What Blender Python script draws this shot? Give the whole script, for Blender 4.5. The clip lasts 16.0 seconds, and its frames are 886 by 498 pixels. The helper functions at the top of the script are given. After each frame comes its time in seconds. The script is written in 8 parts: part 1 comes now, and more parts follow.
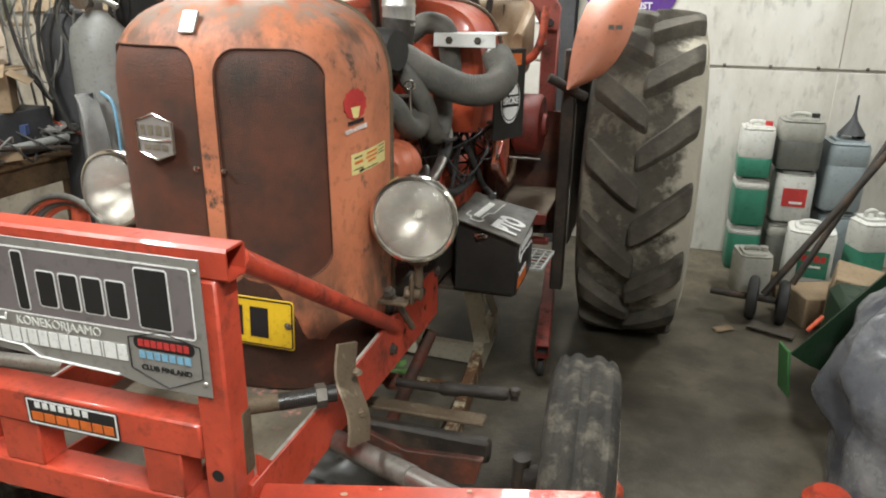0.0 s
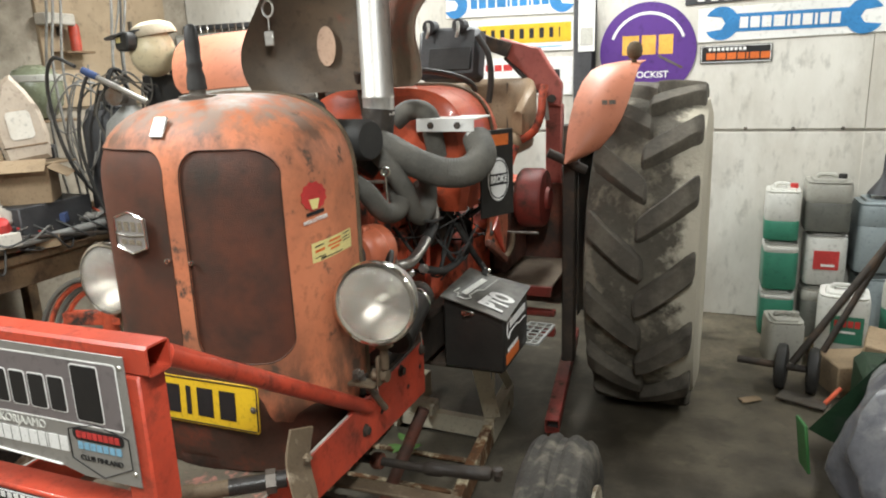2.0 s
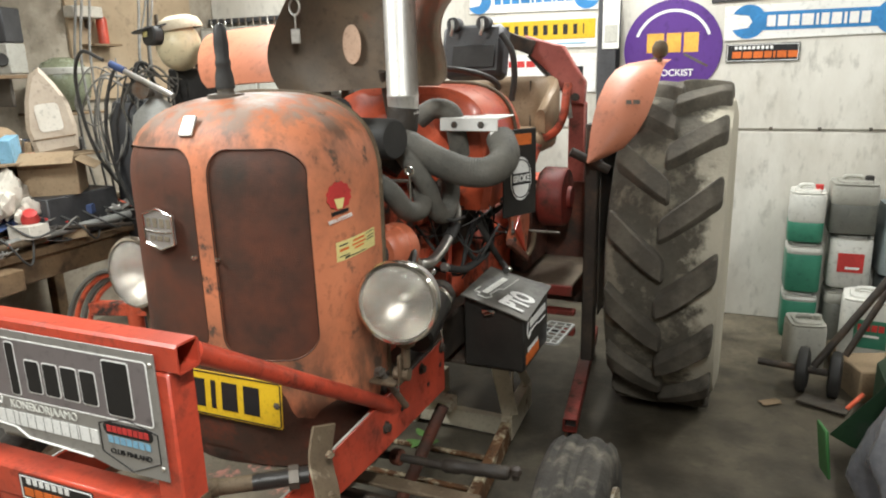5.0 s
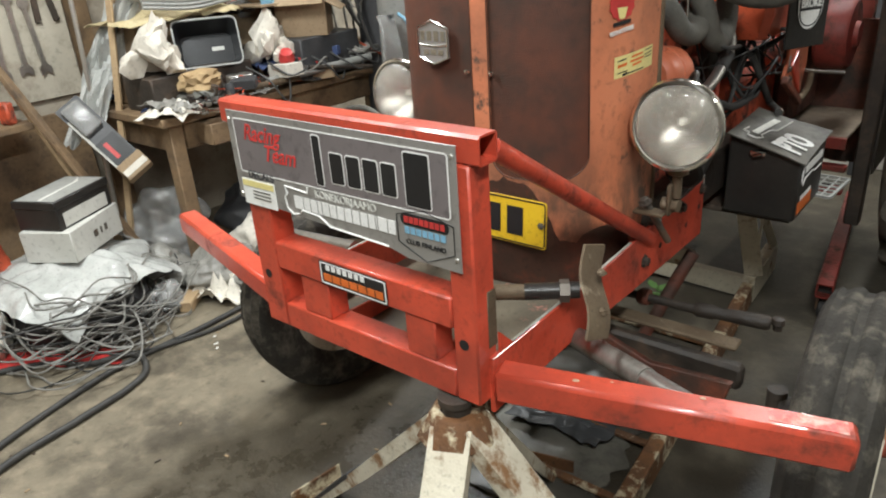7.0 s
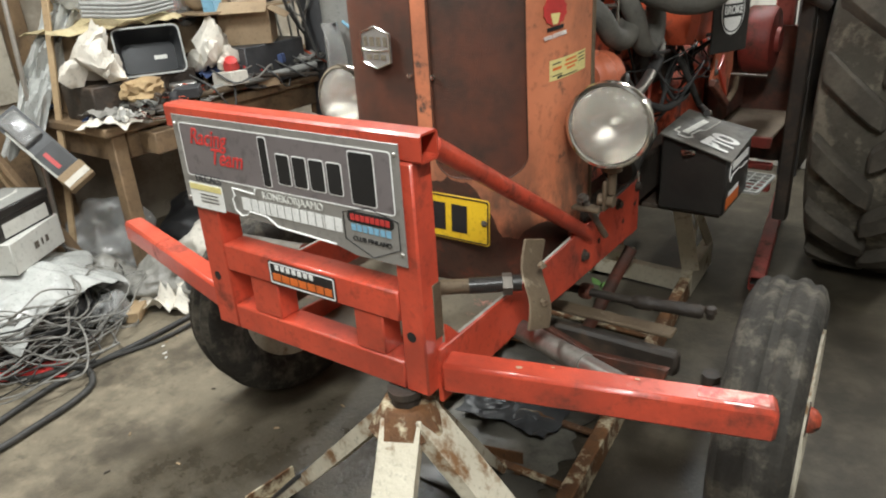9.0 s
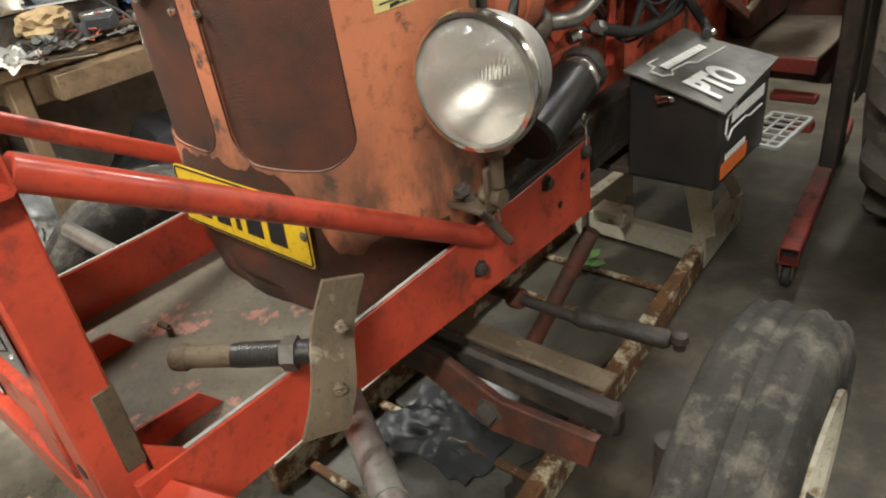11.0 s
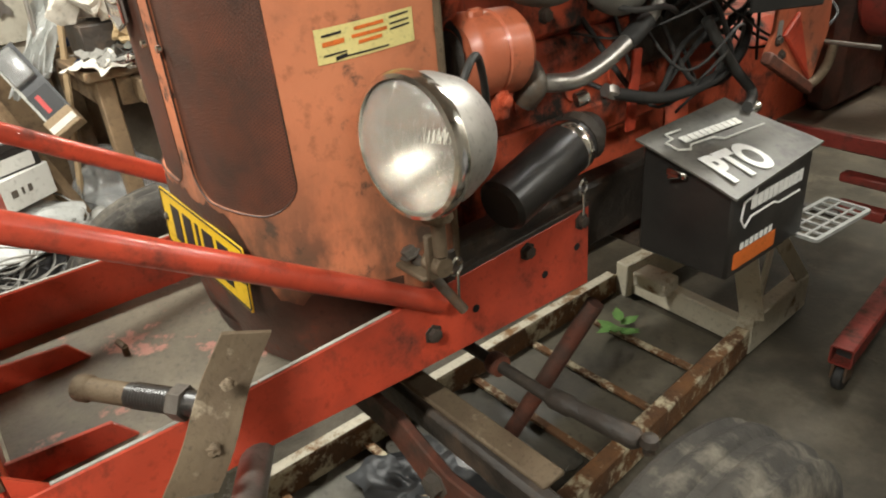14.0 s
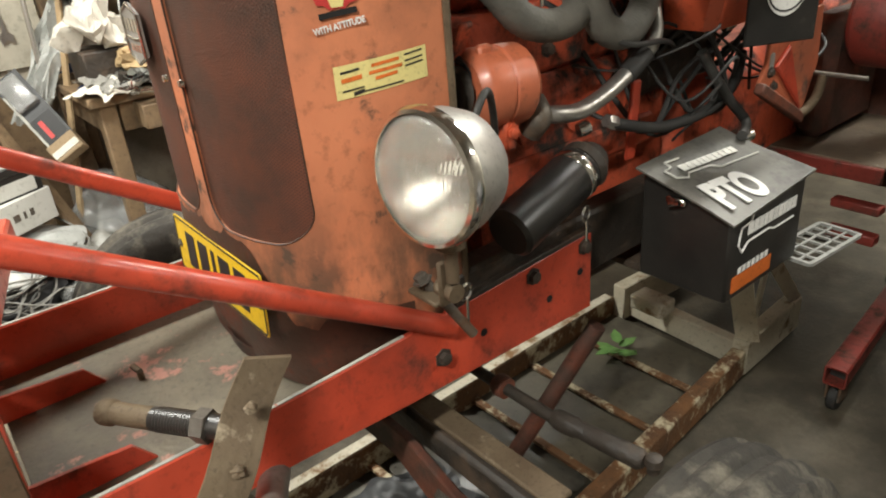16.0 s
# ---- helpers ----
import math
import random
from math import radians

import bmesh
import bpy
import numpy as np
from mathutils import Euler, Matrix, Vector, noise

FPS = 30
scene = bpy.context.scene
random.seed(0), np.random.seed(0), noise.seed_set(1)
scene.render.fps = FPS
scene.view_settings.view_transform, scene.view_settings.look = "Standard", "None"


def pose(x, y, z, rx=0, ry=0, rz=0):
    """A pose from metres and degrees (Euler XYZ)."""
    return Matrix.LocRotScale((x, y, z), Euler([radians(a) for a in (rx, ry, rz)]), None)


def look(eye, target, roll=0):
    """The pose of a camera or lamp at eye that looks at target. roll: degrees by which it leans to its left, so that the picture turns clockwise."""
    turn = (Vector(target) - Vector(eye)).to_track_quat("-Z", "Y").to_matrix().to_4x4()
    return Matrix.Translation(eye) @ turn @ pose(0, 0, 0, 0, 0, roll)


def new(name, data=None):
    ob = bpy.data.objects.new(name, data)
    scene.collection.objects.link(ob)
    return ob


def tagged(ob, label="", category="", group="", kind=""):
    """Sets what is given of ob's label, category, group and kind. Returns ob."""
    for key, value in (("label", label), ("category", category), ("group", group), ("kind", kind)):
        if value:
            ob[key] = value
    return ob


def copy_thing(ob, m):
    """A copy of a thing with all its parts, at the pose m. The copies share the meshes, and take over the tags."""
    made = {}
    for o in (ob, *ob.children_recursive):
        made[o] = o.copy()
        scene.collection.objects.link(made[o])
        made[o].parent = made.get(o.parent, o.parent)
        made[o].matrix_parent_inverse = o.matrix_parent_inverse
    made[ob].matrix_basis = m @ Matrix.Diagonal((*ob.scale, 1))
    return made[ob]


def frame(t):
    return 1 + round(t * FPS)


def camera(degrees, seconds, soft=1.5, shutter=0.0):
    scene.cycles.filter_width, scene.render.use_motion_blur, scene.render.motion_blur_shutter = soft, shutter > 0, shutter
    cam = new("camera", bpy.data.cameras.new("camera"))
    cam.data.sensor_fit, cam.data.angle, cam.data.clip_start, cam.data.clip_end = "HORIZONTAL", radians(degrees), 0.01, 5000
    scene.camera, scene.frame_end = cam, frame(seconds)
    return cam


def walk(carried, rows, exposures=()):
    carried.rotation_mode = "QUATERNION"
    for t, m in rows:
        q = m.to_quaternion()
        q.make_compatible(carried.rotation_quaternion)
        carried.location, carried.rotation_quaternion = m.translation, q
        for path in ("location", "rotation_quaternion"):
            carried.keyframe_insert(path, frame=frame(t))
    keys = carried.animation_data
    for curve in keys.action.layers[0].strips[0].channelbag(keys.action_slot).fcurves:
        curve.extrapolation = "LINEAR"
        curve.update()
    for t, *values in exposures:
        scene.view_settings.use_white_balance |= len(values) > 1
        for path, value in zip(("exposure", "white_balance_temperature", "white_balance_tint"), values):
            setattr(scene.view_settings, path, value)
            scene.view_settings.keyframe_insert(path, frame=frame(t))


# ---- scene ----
cam = camera(64.2, 16.0, 2.0)
PATH = [
    (0, (0.992, -0.762, 1.541), (0.451, 1.046, 0.878), 0.7),
    (0.5, (1.123, -0.756, 1.59), (0.417, 1.045, 1.081), 0.6),
    (1, (1.172, -0.741, 1.602), (0.407, 1.042, 1.117), -0.3),
    (1.5, (1.21, -0.725, 1.607), (0.465, 1.066, 1.121), -2.7),
    (2, (1.227, -0.709, 1.595), (0.506, 1.092, 1.106), -2.1),
    (2.5, (1.24, -0.709, 1.591), (0.537, 1.102, 1.117), -1.8),
    (3, (1.234, -0.718, 1.594), (0.512, 1.092, 1.14), -1.6),
    (3.2, (1.228, -0.713, 1.593), (0.486, 1.084, 1.12), -2.3),
    (5.3, (1.218, -0.721, 1.617), (0.45, 1.052, 1.097), -1.6),
    (5.5, (1.22, -0.726, 1.605), (0.448, 1.037, 1.063), -2.3),
    (6, (1.143, -0.758, 1.55), (0.176, 0.857, 0.876), -3.4),
    (6.5, (1.08, -0.788, 1.501), (-0.066, 0.648, 0.711), -4.8),
    (7, (1.067, -0.796, 1.497), (-0.12, 0.587, 0.674), -4.1),
    (7.5, (1.074, -0.823, 1.513), (-0.127, 0.581, 0.748), -3.6),
    (8, (1.092, -0.864, 1.53), (-0.087, 0.576, 0.798), -2.8),
    (8.5, (1.097, -0.865, 1.53), (-0.035, 0.608, 0.788), -2.7),
    (9, (1.11, -0.834, 1.494), (0.028, 0.64, 0.685), -3.7),
    (9.5, (1.133, -0.755, 1.461), (0.054, 0.705, 0.621), -5.8),
    (10, (1.095, -0.505, 1.451), (0.104, 0.962, 0.521), -2.7),
    (10.2, (1.089, -0.402, 1.435), (0.078, 1.015, 0.45), -5.3),
    (12.3, (1.173, 0.224, 1.361), (-0.185, 1.26, 0.32), -3.1),
    (12.5, (1.181, 0.229, 1.368), (-0.163, 1.279, 0.324), -2.1),
    (13, (1.197, 0.225, 1.37), (-0.175, 1.292, 0.381), -3.6),
    (13.5, (1.217, 0.21, 1.38), (-0.179, 1.274, 0.422), -4.8),
    (14, (1.23, 0.193, 1.388), (-0.196, 1.238, 0.452), -5.4),
    (14.5, (1.224, 0.17, 1.397), (-0.219, 1.214, 0.488), -5.9),
    (15, (1.217, 0.155, 1.416), (-0.233, 1.226, 0.551), -5.3),
    (15.5, (1.226, 0.141, 1.419), (-0.227, 1.219, 0.567), -4.9),
    (16, (1.235, 0.15, 1.417), (-0.193, 1.235, 0.531), -5.1),
]
walk(cam, [(t, look(eye, target, roll)) for t, eye, target, roll in PATH], [(0, 0.0, 6400, 10), (3, 0.0, 6400, 10), (5.5, 0.0, 6500, 10), (6.5, -0.06, 6350, 10), (10, -0.02, 6450, 10), (12.5, 0.31, 6900, 10), (16, 0.29, 6900, 10)])

# ---- light ----
world = bpy.data.worlds.new("world")
scene.world = world
world.use_nodes = True
world.node_tree.nodes["Background"].inputs[0].default_value = (0.9, 0.95, 1.0, 1)
world.node_tree.nodes["Background"].inputs[1].default_value = 0.02


def tube_lamp(x, y, z, sx, sy, watts):
    """The glow of a fluorescent fitting, shining down."""
    data = bpy.data.lights.new("fluorescent_glow", "AREA")
    data.shape, data.size, data.size_y, data.energy = "RECTANGLE", sx, sy, watts
    data.color = (0.95, 0.98, 0.955)
    ob = new("fluorescent_glow", data)
    ob.matrix_world = pose(x, y, z)
    return ob


LAMPS = [(2.7, 3.0, 1.3), (1.5, -1.2, 1.3), (-1.1, -0.3, 1.3), (-1.4, 2.7, 1.3), (0.45, 2.9, 1.3)]
LAMP_Z = 2.95
for (lx, ly, _), watts in zip(LAMPS, (44, 117, 102, 70, 62)):
    tube_lamp(lx, ly, LAMP_Z - 0.09, 0.16, 1.25, watts)


# ---- materials ----
def mat(name, c1, c2=None, rough=0.5, metal=0.0, scale=8.0, bump=0.15, bscale=90.0, wear=None, amount=0.5, wscale=7.0,
        wrough=0.8, spread=0.06, coat=0.0, grime=None, gscale=2.5, gamount=0.55, stretch=(1, 1, 1), random=0.0, trans=0.0, ior=1.45):
    """A two-tone grained surface; wear shows through in patches, grime lies over it in wide clouds."""
    m = bpy.data.materials.new(name)
    m.use_nodes = True
    nodes, links = m.node_tree.nodes, m.node_tree.links
    b = nodes["Principled BSDF"]
    co = nodes.new("ShaderNodeTexCoord")
    mp = nodes.new("ShaderNodeMapping")
    mp.inputs["Scale"].default_value = stretch
    links.new(co.outputs["Object"], mp.inputs[0])

    def noise_node(s, detail=6.0, rough_=0.6):
        n = nodes.new("ShaderNodeTexNoise")
        n.inputs["Scale"].default_value, n.inputs["Detail"].default_value, n.inputs["Roughness"].default_value = s, detail, rough_
        links.new(mp.outputs[0], n.inputs[0])
        return n.outputs["Fac"]

    def ramp(fac, a, z):
        r = nodes.new("ShaderNodeMapRange")
        r.inputs[1].default_value, r.inputs[2].default_value = a, z
        links.new(fac, r.inputs[0])
        return r.outputs[0]

    def mix(fac, a, z):
        x = nodes.new("ShaderNodeMix")
        x.data_type = "RGBA"
        links.new(fac, x.inputs[0])
        for sock, v in ((x.inputs[6], a), (x.inputs[7], z)):
            if isinstance(v, tuple):
                sock.default_value = (*v, 1)
            else:
                links.new(v, sock)
        return x.outputs[2]

    c2 = c2 or tuple(v * 0.72 for v in c1)
    col = mix(ramp(noise_node(scale), 0.35, 0.65), c1, c2)
    fine = ramp(noise_node(scale * 9, 4), 0.55, 0.8)
    col = mix(fine, col, tuple(v * 0.6 for v in c2))
    if random:
        info = nodes.new("ShaderNodeObjectInfo")
        hsv = nodes.new("ShaderNodeHueSaturation")
        links.new(ramp(info.outputs["Random"], 0, 1), hsv.inputs["Value"])
        hsv.inputs["Value"].default_value = 1
        r = nodes.new("ShaderNodeMapRange")
        r.inputs[3].default_value, r.inputs[4].default_value = 1 - random, 1 + random
        links.new(info.outputs["Random"], r.inputs[0])
        links.new(r.outputs[0], hsv.inputs["Value"])
        links.new(col, hsv.inputs["Color"])
        col = hsv.outputs[0]
    rgh = None
    if grime:
        g = ramp(noise_node(gscale, 7, 0.65), gamount - 0.12, gamount + 0.14)
        col = mix(g, col, grime)
    if wear:
        w = ramp(noise_node(wscale, 9, 0.68), 1 - amount - spread, 1 - amount + spread)
        col = mix(w, col, wear)
        rr = nodes.new("ShaderNodeMapRange")
        rr.inputs[3].default_value, rr.inputs[4].default_value = rough, wrough
        links.new(w, rr.inputs[0])
        rgh = rr.outputs[0]
    else:
        rr = nodes.new("ShaderNodeMapRange")
        rr.inputs[3].default_value, rr.inputs[4].default_value = max(rough - 0.1, 0.03), min(rough + 0.12, 1)
        links.new(noise_node(scale * 2.3), rr.inputs[0])
        rgh = rr.outputs[0]
    links.new(col, b.inputs["Base Color"])
    links.new(rgh, b.inputs["Roughness"])
    b.inputs["Metallic"].default_value = metal
    b.inputs["Coat Weight"].default_value = coat
    b.inputs["Transmission Weight"].default_value = trans
    b.inputs["IOR"].default_value = ior
    if bump:
        bp = nodes.new("ShaderNodeBump")
        bp.inputs["Strength"].default_value, bp.inputs["Distance"].default_value = bump, 0.01
        links.new(noise_node(bscale, 5), bp.inputs["Height"])
        links.new(bp.outputs[0], b.inputs["Normal"])
    return m


def glass(name, tint=(1, 1, 1), rough=0.05, flutes=0.0):
    m = bpy.data.materials.new(name)
    m.use_nodes = True
    nodes, links = m.node_tree.nodes, m.node_tree.links
    b = nodes["Principled BSDF"]
    b.inputs["Base Color"].default_value = (*tint, 1)
    b.inputs["Roughness"].default_value = rough
    b.inputs["Transmission Weight"].default_value = 0.94
    b.inputs["IOR"].default_value = 1.35
    if flutes:
        co, wave, bp = nodes.new("ShaderNodeTexCoord"), nodes.new("ShaderNodeTexWave"), nodes.new("ShaderNodeBump")
        wave.inputs["Scale"].default_value = flutes
        bp.inputs["Strength"].default_value, bp.inputs["Distance"].default_value = 0.16, 0.003
        links.new(co.outputs["Object"], wave.inputs[0])
        links.new(wave.outputs["Fac"], bp.inputs["Height"])
        links.new(bp.outputs[0], b.inputs["Normal"])
    return m


def glow(name, colour, strength):
    m = bpy.data.materials.new(name)
    m.use_nodes = True
    b = m.node_tree.nodes["Principled BSDF"]
    b.inputs["Emission Color"].default_value, b.inputs["Emission Strength"].default_value = (*colour, 1), strength
    return m


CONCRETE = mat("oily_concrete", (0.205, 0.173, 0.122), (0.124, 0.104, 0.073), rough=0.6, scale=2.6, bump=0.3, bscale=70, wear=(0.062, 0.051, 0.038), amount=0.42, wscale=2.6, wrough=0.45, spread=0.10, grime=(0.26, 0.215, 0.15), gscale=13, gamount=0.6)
PANEL = mat("wall_panel", (0.70, 0.675, 0.61), (0.60, 0.57, 0.505), rough=0.7, scale=2.0, bump=0.2, bscale=30, wear=(0.40, 0.365, 0.30), amount=0.42, wscale=2.2, spread=0.2, wrough=0.75, stretch=(1, 1, 0.45))
DIRTY_WHITE = mat("yellowed_board_paint", (0.52, 0.48, 0.39), (0.44, 0.40, 0.32), rough=0.6, scale=3, bump=0.1, wear=(0.24, 0.2, 0.15), amount=0.38, wscale=5, spread=0.12)
# Ceiling, right and front wall stay out of view; darkened to lower fill light.
CEIL = mat("ceiling_paint", (0.30, 0.28, 0.25), rough=0.8, scale=3)
DARK_WALL = mat("low_bounce_wall", (0.20, 0.18, 0.15), (0.14, 0.125, 0.105), rough=0.8, scale=2, bump=0.2)
BOARD = mat("tan_hardboard", (0.44, 0.335, 0.22), (0.35, 0.262, 0.168), rough=0.75, scale=3, wear=(0.24, 0.18, 0.12), amount=0.36, wscale=4)
ORANGE = mat("faded_orange_paint", (0.56, 0.150, 0.072), (0.47, 0.122, 0.058), rough=0.42, scale=6, bump=0.08, bscale=70, wear=(0.10, 0.06, 0.042), amount=0.38, wscale=11, spread=0.05, grime=(0.34, 0.11, 0.06), gscale=4, gamount=0.56, coat=0.12)
FENDER = mat("bleached_orange_paint", (0.52, 0.195, 0.110), (0.45, 0.160, 0.088), rough=0.46, scale=3, bump=0.04, bscale=40, wear=(0.30, 0.13, 0.085), amount=0.36, wscale=6, spread=0.1)
COWL = mat("weathered_orange_cowl_paint", (0.585, 0.205, 0.100), (0.50, 0.168, 0.080), rough=0.56, scale=5, bump=0.12, bscale=70, wear=(0.085, 0.055, 0.038), amount=0.388, wscale=11, spread=0.035, grime=(0.30, 0.115, 0.062), gscale=5.5, gamount=0.57)
GRIMY = mat("grimy_brown_red_paint", (0.13, 0.042, 0.026), (0.08, 0.032, 0.022), rough=0.5, scale=7, bump=0.15, wear=(0.045, 0.033, 0.025), amount=0.46, wscale=6, spread=0.1, grime=(0.26, 0.075, 0.04), gscale=5, gamount=0.58)
RED = mat("red_gloss_paint", (0.57, 0.073, 0.036), (0.485, 0.060, 0.030), rough=0.33, scale=7, bump=0.06, bscale=60, wear=(0.09, 0.028, 0.018), amount=0.37, wscale=9, spread=0.08, coat=0.25, grime=(0.30, 0.044, 0.025), gscale=3.5, gamount=0.57)
RED_DIRTY = mat("dirty_red_paint", (0.60, 0.105, 0.046), (0.45, 0.075, 0.035), rough=0.45, scale=7, bump=0.25, bscale=45, wear=(0.034, 0.026, 0.02), amount=0.45, wscale=10, spread=0.07)
LIFT_RED = mat("faded_pinkish_red_paint", (0.40, 0.105, 0.08), (0.30, 0.072, 0.056), rough=0.5, scale=6, bump=0.1, wear=(0.10, 0.045, 0.035), amount=0.38, wscale=9, spread=0.08)
TANK_RED = mat("orange_red_tank_paint", (0.58, 0.105, 0.045), (0.50, 0.085, 0.037), rough=0.3, scale=6, bump=0.05, bscale=60, wear=(0.11, 0.04, 0.025), amount=0.36, wscale=8, spread=0.08, coat=0.25, grime=(0.33, 0.06, 0.03), gscale=3.5, gamount=0.57)
CRANE_RED = mat("crane_red_paint", (0.24, 0.034, 0.024), (0.16, 0.026, 0.018), rough=0.5, wear=(0.06, 0.03, 0.02), amount=0.42, wscale=9)
GRILLE = mat("grille_mesh", (0.082, 0.034, 0.022), (0.105, 0.042, 0.026), rough=0.62, metal=0.1, scale=3.0, bump=0.3, bscale=300, wear=(0.17, 0.052, 0.026), amount=0.45, wscale=4, spread=0.14, wrough=0.6, grime=(0.040, 0.028, 0.020), gscale=5.5, gamount=0.52)
RUBBER = mat("dusty_rubber", (0.054, 0.047, 0.037), (0.085, 0.073, 0.057), rough=0.85, scale=5, bump=0.4, bscale=50, wear=(0.17, 0.148, 0.115), amount=0.43, wscale=7, spread=0.16, wrough=0.95)
MUDDY = mat("mud_caked_rubber", (0.075, 0.066, 0.051), (0.112, 0.098, 0.075), rough=0.9, scale=5, bump=0.6, bscale=45, wear=(0.24, 0.21, 0.16), amount=0.44, wscale=7, spread=0.06, wrough=0.98)
RUBBER_WORN = mat("worn_grey_rubber", (0.048, 0.042, 0.034), (0.028, 0.025, 0.020), rough=0.85, scale=7, bump=0.8, bscale=30, wear=(0.16, 0.140, 0.107), amount=0.39, wscale=13, spread=0.12, grime=(0.022, 0.019, 0.016), gscale=6, gamount=0.58)
BLACK = mat("black_rubber", (0.022, 0.021, 0.02), (0.035, 0.033, 0.03), rough=0.6, scale=10, bump=0.1)
HOSE = mat("grey_silicone_hose", (0.080, 0.075, 0.064), (0.115, 0.108, 0.093), rough=0.72, scale=8, bump=0.3, bscale=120, grime=(0.15, 0.138, 0.115), gscale=7, gamount=0.56)
# Dusty lid, its grey lightened for the ceiling light it reflects.
LID = mat("dusty_sheen_grey_lid", (0.125, 0.118, 0.10), (0.085, 0.08, 0.068), rough=0.42, scale=6, bump=0.08, wear=(0.045, 0.043, 0.04), amount=0.38, wscale=9, spread=0.1)
RED_SCRAPED = mat("scraped_red_paint", (0.62, 0.05, 0.03), (0.55, 0.04, 0.025), rough=0.35, scale=9, bump=0.1, wear=(0.62, 0.42, 0.36), amount=0.47, wscale=16, spread=0.06)
BLACK_PAINT = mat("black_paint", (0.016, 0.015, 0.014), (0.028, 0.025, 0.022), rough=0.33, scale=9, bump=0.06, wear=(0.07, 0.06, 0.05), amount=0.3, wscale=14)
GREASY = mat("greasy_black_iron", (0.030, 0.024, 0.019), (0.055, 0.042, 0.032), rough=0.55, scale=9, bump=0.5, bscale=40, wear=(0.11, 0.07, 0.045), amount=0.38, wscale=9, spread=0.1)
IRON = mat("grey_dirty_steel", (0.17, 0.15, 0.125), (0.11, 0.095, 0.08), rough=0.5, metal=0.5, scale=10, bump=0.2, wear=(0.15, 0.075, 0.035), amount=0.38, wscale=8, spread=0.1)
RUST = mat("rusty_steel", (0.14, 0.102, 0.062), (0.10, 0.069, 0.042), rough=0.7, metal=0.25, scale=12, bump=0.3, wear=(0.34, 0.28, 0.2), amount=0.35, wscale=14)
CREAM_RUST = mat("cream_paint_over_rust", (0.58, 0.53, 0.42), (0.46, 0.41, 0.31), rough=0.6, scale=9, bump=0.3, bscale=60, wear=(0.20, 0.105, 0.045), amount=0.435, wscale=9, spread=0.05, wrough=0.85)
CREAM_PAINT = mat("dirty_cream_paint", (0.57, 0.52, 0.40), (0.47, 0.42, 0.315), rough=0.6, scale=8, bump=0.25, bscale=60, wear=(0.19, 0.12, 0.06), amount=0.37, wscale=10, spread=0.06, wrough=0.85)
RUST_CREAM = mat("rusty_frame_with_cream_flakes", (0.17, 0.075, 0.026), (0.085, 0.040, 0.018), rough=0.75, scale=9, bump=0.4, wear=(0.50, 0.43, 0.29), amount=0.45, wscale=14, spread=0.05, wrough=0.6)
CHROME = mat("chrome", (0.82, 0.80, 0.76), (0.70, 0.68, 0.63), rough=0.14, metal=1.0, scale=6, bump=0.02)
REFLECTOR = mat("lamp_reflector", (0.56, 0.54, 0.50), (0.46, 0.44, 0.41), rough=0.24, metal=1.0, scale=14, bump=0.12, bscale=160, stretch=(6, 6, 0.5))
SHELL = mat("dull_chrome_shell", (0.62, 0.60, 0.56), (0.50, 0.48, 0.44), rough=0.42, metal=0.75, scale=12, bump=0.08)
ALU = mat("brushed_aluminium", (0.66, 0.64, 0.60), (0.56, 0.54, 0.5), rough=0.34, metal=0.9, scale=20, stretch=(1, 1, 6), bump=0.03)
STACK = mat("polished_exhaust_steel", (0.75, 0.73, 0.69), (0.62, 0.60, 0.56), rough=0.48, metal=0.8, scale=14, stretch=(1, 1, 0.3), bump=0.03)
PLATE = mat("sign_plate_metal", (0.37, 0.355, 0.33), (0.32, 0.305, 0.285), rough=0.42, metal=0.5, scale=5, bump=0.03)
PLATE_DARK = mat("sign_plate_dark_field", (0.235, 0.205, 0.205), (0.20, 0.175, 0.175), rough=0.45, metal=0.35, scale=5, bump=0.02)
YELLOW = mat("yellow_plate_paint", (0.70, 0.46, 0.02), (0.62, 0.39, 0.02), rough=0.45, scale=9, wear=(0.36, 0.23, 0.05), amount=0.33, wscale=12)
STICKER_Y = mat("pale_yellow_sticker", (0.74, 0.64, 0.26), (0.68, 0.58, 0.24), rough=0.5, scale=20, bump=0.02)
INK = mat("black_ink", (0.018, 0.017, 0.017), rough=0.5, bump=0)
WHITE_INK = mat("white_ink", (0.80, 0.79, 0.76), (0.72, 0.71, 0.68), rough=0.5, scale=20, bump=0)
RED_INK = mat("red_ink", (0.60, 0.05, 0.045), rough=0.5, bump=0)
ORANGE_INK = mat("orange_ink", (0.75, 0.17, 0.03), rough=0.5, bump=0)
BLUE_INK = mat("blue_ink", (0.04, 0.235, 0.53), rough=0.5, bump=0)
SKY_INK = mat("light_blue_ink", (0.25, 0.5, 0.68), rough=0.5, bump=0)
PURPLE = mat("purple_sign", (0.10, 0.035, 0.22), (0.085, 0.03, 0.19), rough=0.4, scale=3, bump=0)
GOLD_INK = mat("gold_ink", (0.85, 0.45, 0.08), rough=0.45, bump=0)
WHITE = mat("white_sheet", (0.80, 0.79, 0.75), (0.73, 0.72, 0.68), rough=0.5, scale=4, bump=0.02)
WOOD = mat("old_bench_wood", (0.25, 0.165, 0.09), (0.16, 0.105, 0.06), rough=0.7, scale=6, stretch=(1, 1, 1), bump=0.3, bscale=40, wear=(0.07, 0.05, 0.035), amount=0.4, wscale=7, spread=0.1)
LATH = mat("pale_wooden_lath", (0.46, 0.33, 0.19), (0.36, 0.25, 0.14), rough=0.7, scale=8, bump=0.2)
